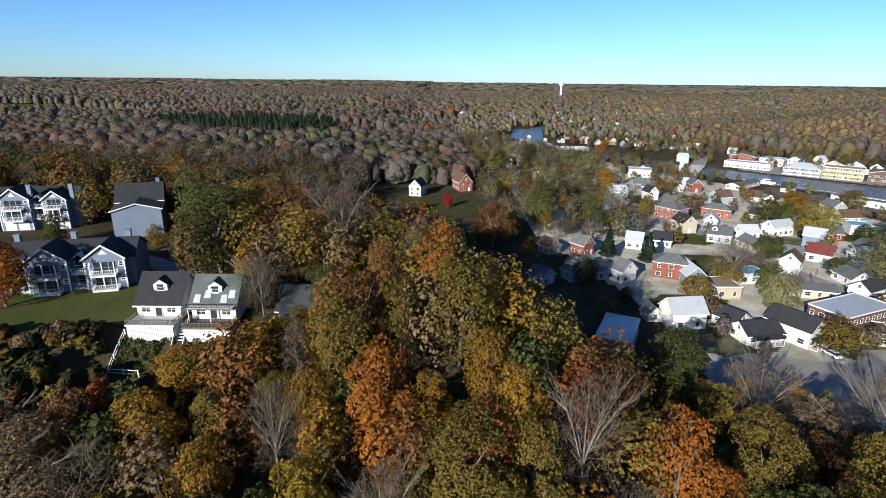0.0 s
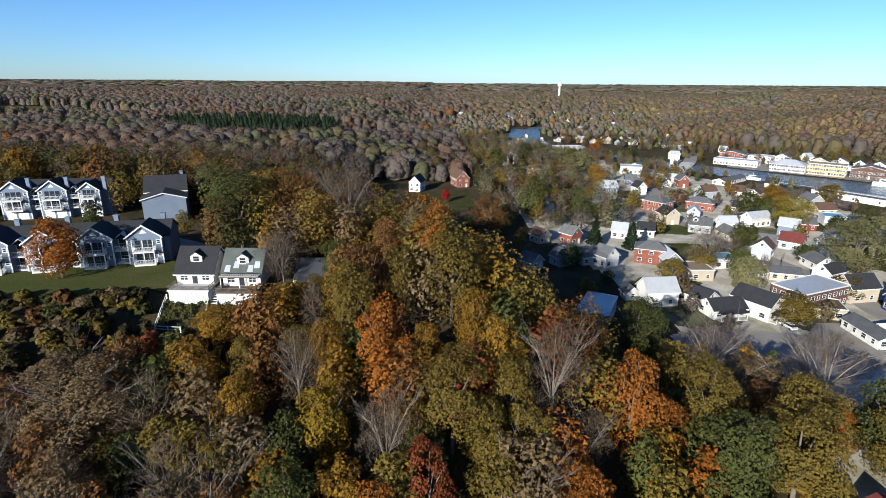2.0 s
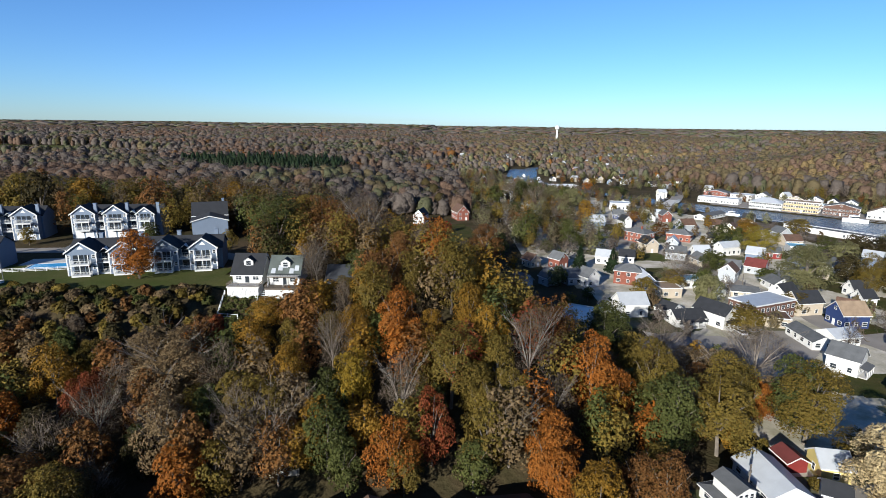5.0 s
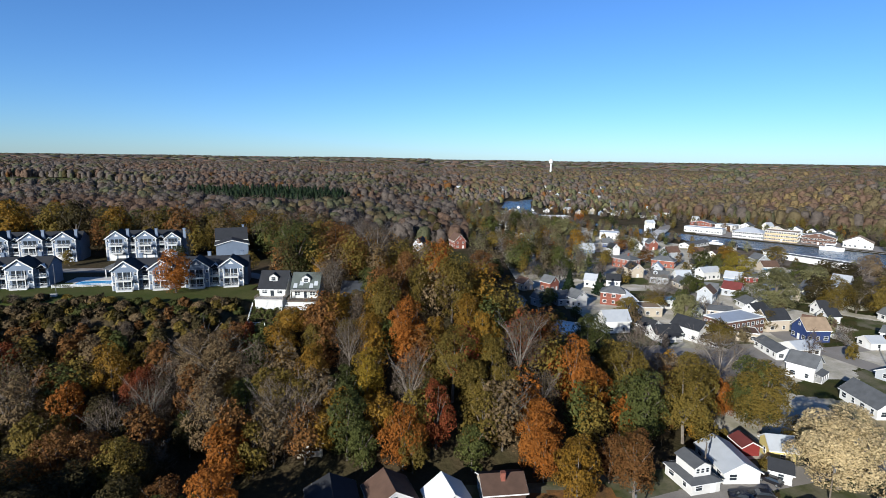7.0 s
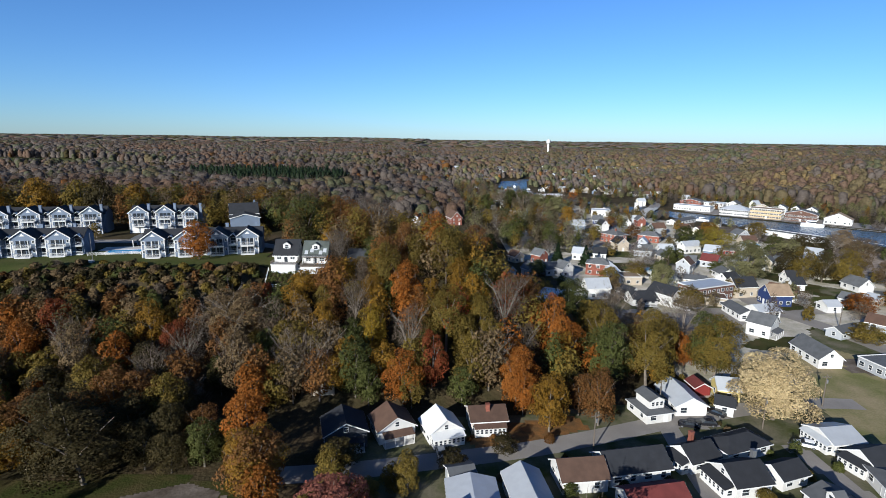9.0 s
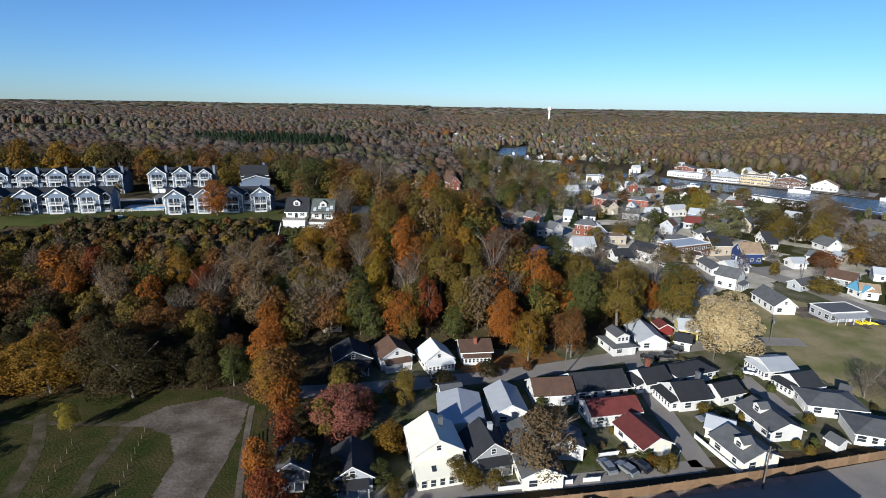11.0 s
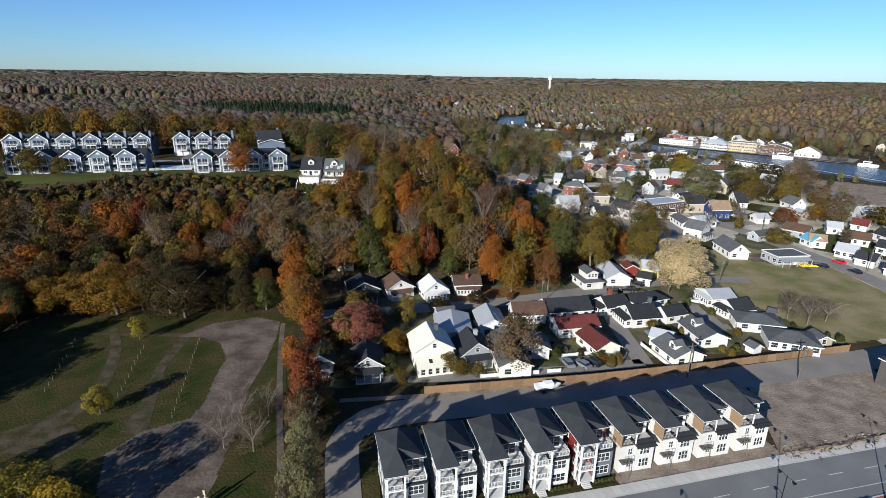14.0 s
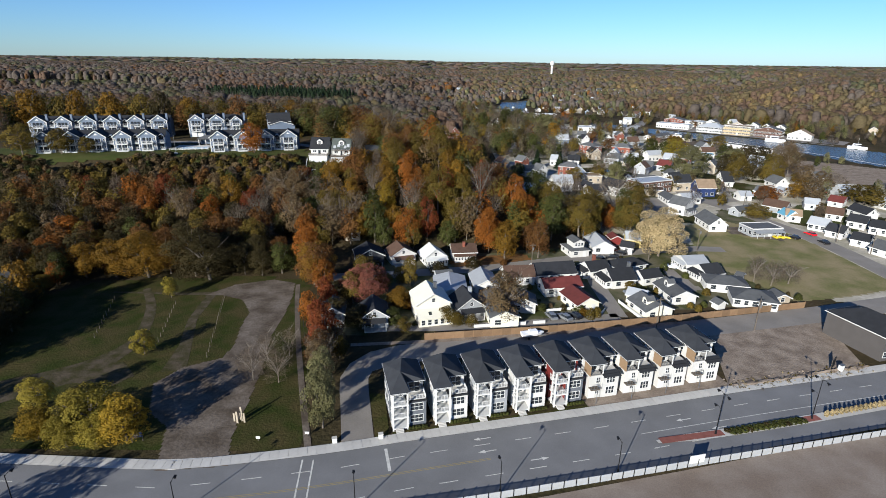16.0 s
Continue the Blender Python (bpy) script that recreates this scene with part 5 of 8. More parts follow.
# ---- town on the valley floor ----
house(86.6, 119.7, 30, 8.6, 13.0, 5.3, 2.3, "white", "roof_black", "long white two-storey house with black roof", porch="s", near=True)
house(76.5, 119.1, -80, 8.0, 11.9, 3.2, 1.8, "white", "roof_black", "white bungalow with black roof", porch="e", near=True)
house(74.4, 127.4, 29, 7.0, 8.1, 2.9, 1.7, "white", "roof_black", "white cottage with black roof", near=True)
house(106.0, 126.8, -67, 10.0, 20.0, 5.9, 0.1, "brown_brick", "roof_light", "dark brick apartment block with flat pale roof", "flat", 1.3, near=True, category="apartment building")
house(112.0, 148.9, -107, 9.0, 11.1, 3.2, 1.0, "beige", "roof_grey", "low beige building with grey roof")
house(104.6, 119.6, -109, 8.0, 10.7, 3.1, 0.1, "beige", "roof_brown", "low flat brown building", "flat")
house(125.8, 146.5, -65, 7.0, 9.4, 4.4, 1.8, "white", "roof_black", "white house with black roof")
house(104.8, 85.5, 39, 8.6, 8.5, 5.2, 2.2, "white", "roof_grey", "white two-storey house with grey roof and porch", porch="s", near=True)
house(107.5, 104.3, 179, 7.0, 15.0, 3.0, 1.2, "white", "roof_grey", "white garage wing with grey roof", near=True)
house(116.2, 104.1, -78, 8.0, 10.6, 3.4, 1.4, "white", "roof_light", "white building with pale grey roof")
house(130.1, 119.3, -88, 9.0, 10.3, 5.4, 2.8, "navy", "roof_tan", "navy blue two-storey house with tan roof and white windows", near=True, win=1.2)
house(156.8, 151.1, -88, 7.0, 6.3, 3.6, 2.4, "white", "roof_black", "white cottage with dark roof")
house(108.0, 64.3, -1, 8.0, 15.0, 3.4, 2.2, "white", "roof_grey", "white house with grey roof beside the field", near=True)
house(146.5, 76.0, -175, 6.0, 7.0, 3.0, 1.6, "white", "roof_blue", "white cottage with blue roof")
house(147.9, 75.3, -116, 7.0, 6.3, 3.4, 1.6, "white", "roof_tan", "white cottage with tan roof")
house(151.0, 63.0, -137, 8.0, 7.3, 3.0, 1.8, "white", "roof_light", "white cottage with pale grey roof and window row", win=1.5)
house(151.5, 53.5, -146, 7.0, 6.7, 3.0, 1.8, "white", "roof_black", "white cottage with black roof")
house(153.5, 43.5, -139, 7.0, 6.3, 3.0, 1.6, "white", "roof_black", "white cottage with dark roof")
house(154.5, 32.5, -160, 8.0, 9.0, 3.0, 1.8, "white", "roof_grey", "white bungalow with grey-green roof")
house(169.1, 66.3, -139, 8.0, 7.2, 3.4, 1.8, "white", "roof_black", "white house with black roof")
house(172.0, 58.4, -137, 8.0, 7.2, 3.4, 1.8, "white", "roof_black", "white house with black roof")
house(167.7, 78.4, -129, 7.5, 6.8, 3.2, 1.8, "white", "roof_brown", "white cottage with brown roof")
house(168.6, 95.1, -116, 7.0, 6.3, 3.4, 1.6, "white", "roof_light", "white cottage with pale roof")
house(145.9, 111.0, -87, 7.0, 6.5, 3.0, 1.4, "white", "roof_light", "white cottage with pale roof")
house(159.9, 118.3, -148, 7.0, 7.2, 3.4, 1.6, "white", "roof_grey", "white cottage with grey roof")
house(152.6, 141.2, -87, 7.0, 6.3, 3.4, 2.0, "white", "roof_black", "white cottage with dark roof")
house(170.7, 119.6, -163, 7.0, 6.3, 3.0, 1.4, "beige", "roof_light", "small beige cottage with pale roof")
house(131.4, 84.3, 114, 5.0, 10.6, 2.8, 1.2, "grey", "roof_grey", "small grey outbuilding with grey roof", name="shed", category="shed")
house(205.4, 97.4, -165, 8.0, 8.7, 3.0, 1.6, "white", "roof_light", "white cottage with pale roof")
house(184.5, 100.5, -141, 7.0, 6.7, 3.0, 1.8, "white", "roof_red", "white cottage with dark red roof")
house(136.4, 182.8, -133, 8.0, 9.1, 4.0, 2.4, "grey", "roof_red", "grey house with red-brown roof")
house(125.0, 181.0, -121, 7.0, 6.5, 4.4, 2.0, "white", "roof_grey", "white house with grey roof")
house(152.1, 183.2, -88, 7.0, 7.5, 3.4, 2.0, "white", "roof_light", "white cottage with pale roof")
house(141.8, 218.0, -71, 7.0, 13.7, 5.2, 1.8, "white", "roof_light", "white two-storey house with pale roof")
house(125.7, 213.2, -88, 7.0, 9.1, 3.4, 2.2, "white", "roof_light", "white house with pale roof")
house(111.0, 207.5, -113, 8.0, 10.5, 4.2, 2.2, "grey", "roof_grey", "grey house with three gables", dormers=(("e", -2.0), ("w", 2.0)))
house(107.3, 247.1, -145, 11.0, 15.0, 5.6, 2.4, "brick", "roof_grey", "large red brick house with grey hip roof", "hip", chimney=(1.0, 2.0, "brick"))
house(131.8, 251.2, -124, 9.0, 15.0, 4.2, 2.4, "brick", "roof_grey", "red brick house with grey roof", "hip")
house(73.7, 165.6, -113, 9.5, 13.1, 5.6, 2.4, "brick", "roof_grey", "square red brick house with grey hip roof", "hip", near=True)
house(77.8, 160.9, 179, 7.0, 13.2, 4.4, 2.2, "blue_grey", "roof_light", "blue-grey house with pale roof")
house(55.6, 161.2, 30, 7.5, 7.3, 5.0, 2.4, "white", "roof_grey", "white two-storey house with grey roof")
house(49.2, 164.0, 106, 8.0, 7.2, 3.8, 2.2, "grey", "roof_grey", "grey house with grey roof")
house(39.8, 161.7, 30, 7.0, 6.6, 4.2, 2.2, "grey", "roof_grey", "grey gabled house in the hill shade")
house(49.4, 189.0, 36, 7.0, 7.5, 5.2, 2.2, "brick", "roof_grey", "red brick gabled house with white trim")
house(72.6, 198.0, -115, 7.5, 7.2, 4.2, 2.2, "white", "roof_light", "white house with pale roof")
house(84.7, 201.0, -107, 8.0, 7.8, 3.6, 2.2, "white", "roof_black", "white house with black roof")
house(96.8, 297.3, -87, 10.0, 11.6, 3.8, 2.6, "blue_grey", "roof_light", "blue-grey building with pale roof")
house(119.9, 324.1, -101, 8.0, 8.1, 3.6, 2.4, "navy", "roof_grey", "dark blue house near the bridge")
house(135.2, 368.2, -107, 12.0, 14.6, 4.9, 0.1, "white", "roof_light", "white flat-roofed building near the bridge", "flat")
house(54.1, 130.6, -175, 5.0, 5.1, 2.6, 1.6, "white", "roof_grey", "small white garage with grey roof")
house(82.9, 149.8, -89, 9.0, 8.1, 3.5, 0.1, "beige", "roof_tan", "low beige flat-roofed building", "flat")
house(39.5, 114.9, -117, 15.0, 8.1, 4.5, 0.1, "grey", "roof_light", "large flat-roofed shed in the hill shade", "flat")
house(28.4, 158.1, 40, 7.0, 7.0, 3.6, 2.0, "grey", "roof_grey", "grey house in the hill shade")
house(37.2, 190.3, 32, 7.0, 7.1, 4.0, 2.0, "beige", "roof_brown", "beige house among trees")
house(42.5, 237.0, -153, 7.0, 7.6, 4.4, 2.0, "navy", "roof_grey", "blue house among trees")
house(-17.8, 296.8, 166, 8.0, 13.5, 6.6, 2.9, "white", "roof_black", "white house with dark roof in the valley")
house(8.4, 313.3, 17, 9.5, 15.0, 6.4, 3.6, "brick", "roof_brown", "red brick house with brown roof in the valley")
house(97.4, 161.5, -82, 7.0, 9.3, 3.3, 0.1, "white", "roof_blue", "low shed with blue roof", "flat", name="shed", category="shed")
house(304.5, 385.7, -112, 6.0, 12.1, 2.9, 0.1, "white", "roof_blue", "low blue-roofed shed by the river", "flat", name="shed", category="shed")
house(117.2, 488.9, -85, 16.0, 26.6, 4.9, 0.1, "white", "roof_white", "large white flat-roofed store", "flat")
house(45.2, 171.2, -60, 7.0, 6.6, 3.6, 1.4, "beige", "roof_grey", "beige cottage with grey roof")
house(161.7, 212.4, -105, 8.0, 7.2, 3.6, 1.8, "red_siding", "roof_grey", "dark red house near the river")
house(179.8, 221.8, -108, 9.0, 8.5, 4.1, 0.1, "white", "roof_blue", "white building with pale blue roof", "flat")

# ---- waterfront ----
house(235.3, 410.1, -41.5, 32.0, 12, 4.4, 0.4, "white", "roof_light", "long white waterfront building with flat roof", "flat", 1.3, group="waterfront buildings")
house(259.2, 381.0, -41.5, 22.8, 16, 5.2, 3.5, "white", "roof_light", "white waterfront building with blue glazed front and pale roof", "hip", 2.0, group="waterfront buildings")
house(276.7, 364.8, -41.5, 23.0, 15, 7.8, 0.6, "tan", "roof_tan", "yellow three-storey waterfront building with balconies", "flat", 1.8, group="waterfront buildings")
house(296.1, 349.0, -41.5, 22.0, 13, 6.3, 2.8, "brown_brick", "roof_grey", "brown brick waterfront apartments with gables", "gable", 1.5, group="waterfront buildings")
house(314.9, 333.1, -41.5, 18.2, 12, 4.4, 4.5, "white", "roof_tan", "large white gabled building by the river", group="waterfront buildings")
house(251.0, 445.6, -41.5, 19.5, 14, 5.2, 2.0, "brick", "roof_grey", "red brick main street building", group="waterfront buildings")
house(265.0, 427.9, -41.5, 17.2, 14, 5.2, 0.4, "white", "roof_light", "white main street building", "flat", group="waterfront buildings")
house(280.3, 422.4, -41.5, 10.0, 14, 5.5, 2.5, "white", "roof_grey", "white gabled main street building", group="waterfront buildings")
house(294.1, 398.2, -41.5, 10.8, 12, 5.9, 2.5, "beige", "roof_brown", "beige gabled house above the waterfront", group="waterfront buildings")
house(306.8, 393.6, -41.5, 10.0, 10, 5.9, 2.5, "white", "roof_grey", "white gabled house above the waterfront", group="waterfront buildings")
house(313.6, 382.2, -41.5, 7.2, 10, 5.9, 2.5, "white", "roof_black", "white gabled house above the waterfront", group="waterfront buildings")
house(322.2, 374.6, -41.5, 8.8, 10, 5.9, 2.5, "white", "roof_grey", "white gabled house above the waterfront", group="waterfront buildings")
house(188.0, 330.0, -52, 8.0, 30.0, 2.5, 1.6, "white", "roof_grey", "low white marina building with grey roof", "gable", 1.3, group="waterfront buildings", name="shed", category="shed")
house(233.5, 268.0, -59, 56.0, 8.0, 3.1, 0.4, "white", "roof_grey", "long white quay shed with flat roof", "flat", 0.5, group="waterfront buildings", name="shed", category="shed")

# ---- houses and lawn on the bluff ----
house(-79.4, 124.0, 22, 10.6, 8.0, 6.6, 1.5, "blue_grey", "roof_black", "blue-grey end building with blank wall and low gable", win=0, near=True, group="bluff houses", z=25.6)
house(-82.2, 131.0, 112, 8.0, 10.4, 7.4, 3.6, "blue_grey", "roof_black", "blue-grey building with steep black roof", skip="nw", near=True, group="bluff houses", z=25.6, chimney=(1.0, -4.2, "blue_grey"))
bluff_a = house(-49.6, 77.4, 90, 7.6, 6.9, 2.1, 3.9, "white", "roof_black", "white house with black roof and dormer above a walled deck", win=0, near=True, group="bluff houses", z=26.2, dormers=(("w", 0.0),))
bluff_b = house(-40.9, 77.4, 90, 7.6, 7.0, 2.3, 3.7, "white", "roof_green", "white house with patched grey-green roof and glazed dormer", win=0, near=True, group="bluff houses", z=25.8, dormers=(("w", 0.0),))
house(-28.4, 81.0, 90, 8.0, 6.8, 2.3, 2.9, "grey", "roof_slate", "grey house with dark grey roof among trees", near=True, group="bluff houses", porch="w", z=23.5)
SOUTH = pose(-3.8, 0, 0, 0, 0, -90)
sheet = Geo()
for i in range(24):     # upright pleats of the pale wall below a deck
    sheet.box(-3.6 + 0.3 * i, -3.36 + 0.3 * i, -3.3, -3.2, -2.7, -0.36)
sheet.box(-3.6, 3.6, -3.2, -0.02, -2.9, -0.36)
sheet = sheet.mesh("retaining_wall", M["trim"])
for o, deck in ((bluff_a, "concrete"), (bluff_b, "pole_wood")):
    put("retaining_wall", sheet, o, SOUTH)
    dk = part("deck", Geo().box(-3.8, 3.8, -3.4, -0.02, -0.35, -0.1), M[deck], o, SOUTH)
    railing(dk, pose(-3.7, -3.3, -0.1), 7.4, 0.8, mat="pole_wood", gap=0.2)
    for e in (-1, 1):
        railing(dk, pose(e * 3.7, -3.3, -0.1, 0, 0, 90), 3.1, 0.8, mat="pole_wood")
        window(o, SOUTH @ pose(e * 2.0, 0, 1.15), 1.3, 0.95, False, 1)
    door(o, SOUTH @ pose(0, 0, -0.05), "pane", 1.0, 1.85)
# the second house's upper deck over its porch
part("deck_roof", Geo().box(-3.7, 3.7, -1.5, 0.1, 2.05, 2.25), M["pole_wood"], bluff_b, SOUTH)
for e in (-3.4, 0, 3.4):
    part("deck_post", Geo().box(e - 0.06, e + 0.06, -1.45, -1.33, -0.1, 2.05), M["trim"], bluff_b, SOUTH)
upper = part("upper_deck", Geo().box(-3.6, 3.6, -1.45, 0.1, 2.251, 2.3), M["concrete"], bluff_b, SOUTH)
railing(upper, pose(-3.6, -1.4, 2.3), 7.2, 0.7, mat="dark_metal", gap=0.4)
for k in range(5):      # pale patches of laid sheeting on the roof
    x0 = -3.2 + 1.35 * k + 0.2 * (k % 2)
    z0 = 2.62 + 0.55 * (k % 3)
    y0 = (z0 - 2.5) / 0.974 - 0.02
    part("roof_sheet", Geo().slab([(x0, y0, z0 + 0.06), (x0 + 1.1, y0, z0 + 0.06), (x0 + 1.0, y0 + 1.0, z0 + 1.035), (x0 + 0.1, y0 + 1.0, z0 + 1.035)], 0.03), M["roof_light"], bluff_b, SOUTH)
st = thing("garden_stair", pose(-45.3, 70.9, 22.0), "white wooden stair between two decks", "stairs")
for k in range(10):
    part("step", Geo().box(-0.8, 0.8, -1.6 + 0.34 * k - 0.3, -1.6 + 0.34 * k, 0.36 * k, 0.36 * k + 0.12), M["trim"], st)
for e in (-0.85, 0.85):
    g = Geo()
    g.slab([(e - 0.05, -2.0, 0.9), (e + 0.05, -2.0, 0.9), (e + 0.05, 1.7, 4.7), (e - 0.05, 1.7, 4.7)], 0.9)
    part("handrail", g, M["trim"], st)


def fence_run(points, step, h, label, post="trim", rail="trim", name="fence", rails=2, sheet=None, group="", lift=0.0, pw=0.06):
    """A fence along points: each post, and each bay's rails or sheet, a part."""
    a = Vector(points[0])
    o = thing(name, pose(a.x, a.y, float(ground_z(a.x, a.y)) + lift), label, "fence", group)
    z0 = float(ground_z(a.x, a.y)) + lift
    pm = Geo().box(-pw, pw, -pw, pw, -0.3, h + 0.08).mesh("post", M[post])
    bays = {}
    for p, q in zip(points, points[1:]):
        p, q = Vector(p), Vector(q)
        n = max(1, round((q - p).length / step))
        turn = math.degrees(math.atan2(q.y - p.y, q.x - p.x))
        ln = (q - p).length / n
        key = round(ln, 2)
        if key not in bays:
            g = Geo()
            if sheet:
                g.box(pw, ln - pw, -0.03, 0.03, 0.03, h - 0.05)
            for r in range(rails):
                z = h * (0.35 + 0.55 * r / max(1, rails - 1)) if rails > 1 else h * 0.9
                g.box(pw, ln - pw, -0.045, 0.0449, z, z + 0.1)
            bays[key] = g.mesh("panel" if sheet else "rail", M[sheet or rail])
        for i in range(n):
            c = p.lerp(q, i / n)
            dz = float(ground_z(c.x, c.y)) + lift - z0
            put("post", pm, o, pose(c.x - a.x, c.y - a.y, dz, 0, 0, turn))
            e = p.lerp(q, (i + 1) / n)
            de = float(ground_z(e.x, e.y)) + lift - z0
            tilt = math.degrees(math.atan2(de - dz, ln))
            put("panel" if sheet else "rail", bays[key], o, pose(c.x - a.x, c.y - a.y, dz, 0, -tilt, turn))
    put("post", pm, o, pose(points[-1][0] - a.x, points[-1][1] - a.y, float(ground_z(*points[-1])) + lift - z0))
    return o


fence_run([(-54.2, 71.3), (-53.5, 64.8), (-49.0, 64.6)], 2.4, 1.0, "white garden fence on the slope", rails=2, pw=0.09)
# pool between the condominium blocks
structure("pool_terrace", Geo().poly([(-114, 80.5, 25.62), (-98, 84, 25.62), (-100.5, 98, 25.62), (-116, 95, 25.62)]), M["concrete"], "pale concrete pool terrace")
pool = thing("swimming_pool", pose(-106, 88, 25.66, 0, 0, 13), "blue swimming pool with pale concrete rim", "pool")
part("rim", Geo().box(-5.6, 5.6, -3.1, -2.6, 0, 0.12).box(-5.6, 5.6, 2.6, 3.1, 0, 0.12).box(-5.6, -5.1, -2.6, 2.6, 0, 0.12).box(5.1, 5.6, -2.6, 2.6, 0, 0.12), M["concrete"], pool)
part("water", Geo().box(-5.1, 5.1, -2.6, 2.6, 0, 0.06), M["pool"], pool)
fence_run([(-113.5, 80.8), (-98.8, 84.2)], 2.4, 1.2, "white pool fence with thin rails", rails=3)
pav = thing("pavilion", pose(-104, 99, 25.6, 0, 0, 13), "small open pool pavilion with grey hip roof", "pavilion")
part("roof", hip_roof(Geo(), 9.0, 5.0, 2.8, 1.3), M["roof_grey"], pav)
pp = Geo().box(-0.12, 0.12, -0.12, 0.12, -0.2, 2.65).mesh("post", M["trim"])
for a in (-4.2, -1.4, 1.4, 4.2):
    for b in (-2.2, 2.2):
        put("post", pp, pav, pose(a, b, 0))
part("back_wall", Geo().box(-4.0, 4.0, 1.7, 1.9, -0.2, 2.6), M["blue_grey"], pav)
structure("road_condominium", ribbon([(-190, 96), (-130, 104), (-112, 106), (-92, 106), (-70, 104), (-50, 92), (-46, 84)], [6, 6, 7, 7, 6, 4, 3.5], 0.16), M["old_asphalt"], "grey drive between condominium rows")
sg = thing("lawn_sign", pose(-107.2, 72.4, 25.3), "small white utility box on the lawn", "utility box")
part("box", Geo().box(-0.9, 0.9, -0.5, 0.5, 0, 0.9), M["trim"], sg)
part("lid", Geo().box(-1.0, 1.0, -0.6, 0.6, 0.9, 1.02), M["concrete"], sg)
fp = thing("flagpole", pose(-107.8, 74.5, 25.3), "tall thin grey flagpole on the lawn", "flagpole")
part("pole", Geo().tube((0, 0, -0.3), (0, 0, 8.5), 0.09, 0.05, 8), M["grey_metal"], fp)
part("finial", Geo().tube((0, 0, 8.5), (0, 0, 8.68), 0.1, 0.06, 8), M["trim"], fp)

# ---- houses farther up the valley ----
trng = np.random.default_rng(11)
FAR_WALL = ["white", "beige", "white", "beige", "grey", "brick", "cream", "blue_grey"]
FAR_ROOF = ["roof_grey", "roof_black", "roof_light", "roof_brown", "roof_grey"]
FAR_WORD = {"white": "white", "beige": "beige", "grey": "grey", "brick": "red brick", "cream": "cream", "blue_grey": "blue-grey"}
ROOF_WORD = {"roof_grey": "grey", "roof_black": "black", "roof_light": "pale", "roof_brown": "brown"}


def far_house(x, y):
    w, l = 6.4 + 2.2 * trng.random(), 7.5 + 4.5 * trng.random()
    wall, roof = FAR_WALL[trng.integers(8)], FAR_ROOF[trng.integers(5)]
    house(x, y, trng.choice([-42, 48, 5, 95]) + trng.normal() * 6, w, l, 2.8 + 1.9 * (trng.random() < 0.4), 2.3 + trng.random(), wall, roof, FAR_WORD[wall] + " house with " + ROOF_WORD[roof] + " roof in the valley", win=0.8, skip="n", group="valley houses")


made = 0
while made < 80:
    x, y = trng.uniform(30, 420), trng.uniform(345, 1000)
    gap, sd = river_gap(x, y)
    if gap < 12 or gap > 150 or float(ground_z(x, y)) > 14 or not free(x, y, 7) or (sd < 0 and x < 40):
        continue
    far_house(x, y)
    made += 1
made = 0
while made < 34:
    x, y = trng.uniform(60, 210), trng.uniform(60, 330)
    gap, sd = river_gap(x, y)
    if gap < 14 or sd > 0 or not free(x, y, 4.6) or float(ground_z(x, y)) > 1.0 or (x < 138 and y < 76) or (108 < x < 134 and 82 < y < 114) or (x < 100 and y < 105) or x < (100 if y > 195 else 48 + max(0, 120 - y) * 0.4):
        continue
    far_house(x, y)
    made += 1
for x, y in ((-75, 760), (-60, 780), (-40, 765), (-20, 800), (-95, 800), (-30, 900), (10, 930), (30, 900), (-110, 850), (-5, 820), (-480, 760), (-500, 800)):
    far_house(x, y)

# ---- main road, pavement and street furniture ----
def along(points, off, s):
    """The place at s metres along a line, off metres to its left, and its heading in degrees."""
    for p, q in zip(points, points[1:]):
        p, q = Vector(p), Vector(q)
        d = (q - p).length
        if s <= d:
            u = (q - p) / d
            c = p + u * s + Vector((-u.y, u.x)) * off
            return c.x, c.y, math.degrees(math.atan2(u.y, u.x))
        s -= d
    return c.x, c.y, math.degrees(math.atan2(u.y, u.x))


structure("pavement", ribbon(KERB, 2.1, 0.11, offset=1.3), M["concrete"], "pale concrete pavement of square slabs")
pavement = bpy.data.objects["pavement"]
slab_mesh = Geo().box(-0.74, 0.74, -0.98, 0.98, 0.0, 0.06).mesh("slab", M["concrete"])
for i in range(128):
    x, y, a = along(KERB, 1.3, 84 + i * 1.53)
    put("slab", slab_mesh, pavement, pose(x, y, 0.10, 0, 0, a))
road_main = bpy.data.objects["road_main"]
dash = Geo().box(-1.5, 1.5, -0.06, 0.06, 0.0, 0.008).mesh("lane_dash", M["paint"])
for off in (-3.5, -10.6):
    for i in range(26):
        x, y, a = along(KERB, off, 70 + i * 7.5)
        put("lane_dash", dash, road_main, pose(x, y, 0.056, 0, 0, a))
for off, mat in ((-6.9, "yellow_paint"), (-7.2, "yellow_paint")):
    pts = [along(KERB, off, s)[:2] for s in range(60, 172, 6)]
    put("centre_line", ribbon(pts, 0.11, 0.058).mesh("centre_line", M[mat]), road_main)
pts = [along(KERB, -6.8, s)[:2] for s in range(196, 262, 6)]
put("edge_line", ribbon(pts, 0.12, 0.058).mesh("edge_line", M["paint"]), road_main)
for p, q, w in (((-9.4, -67.2), (-8.2, -72.4), 0.5), ((-22.8, -70), (-21.4, -84), 0.25), ((-21.0, -70), (-19.6, -84), 0.25)):
    put("stop_line", ribbon([p, q], w, 0.058).mesh("stop_line", M["paint"]), road_main)
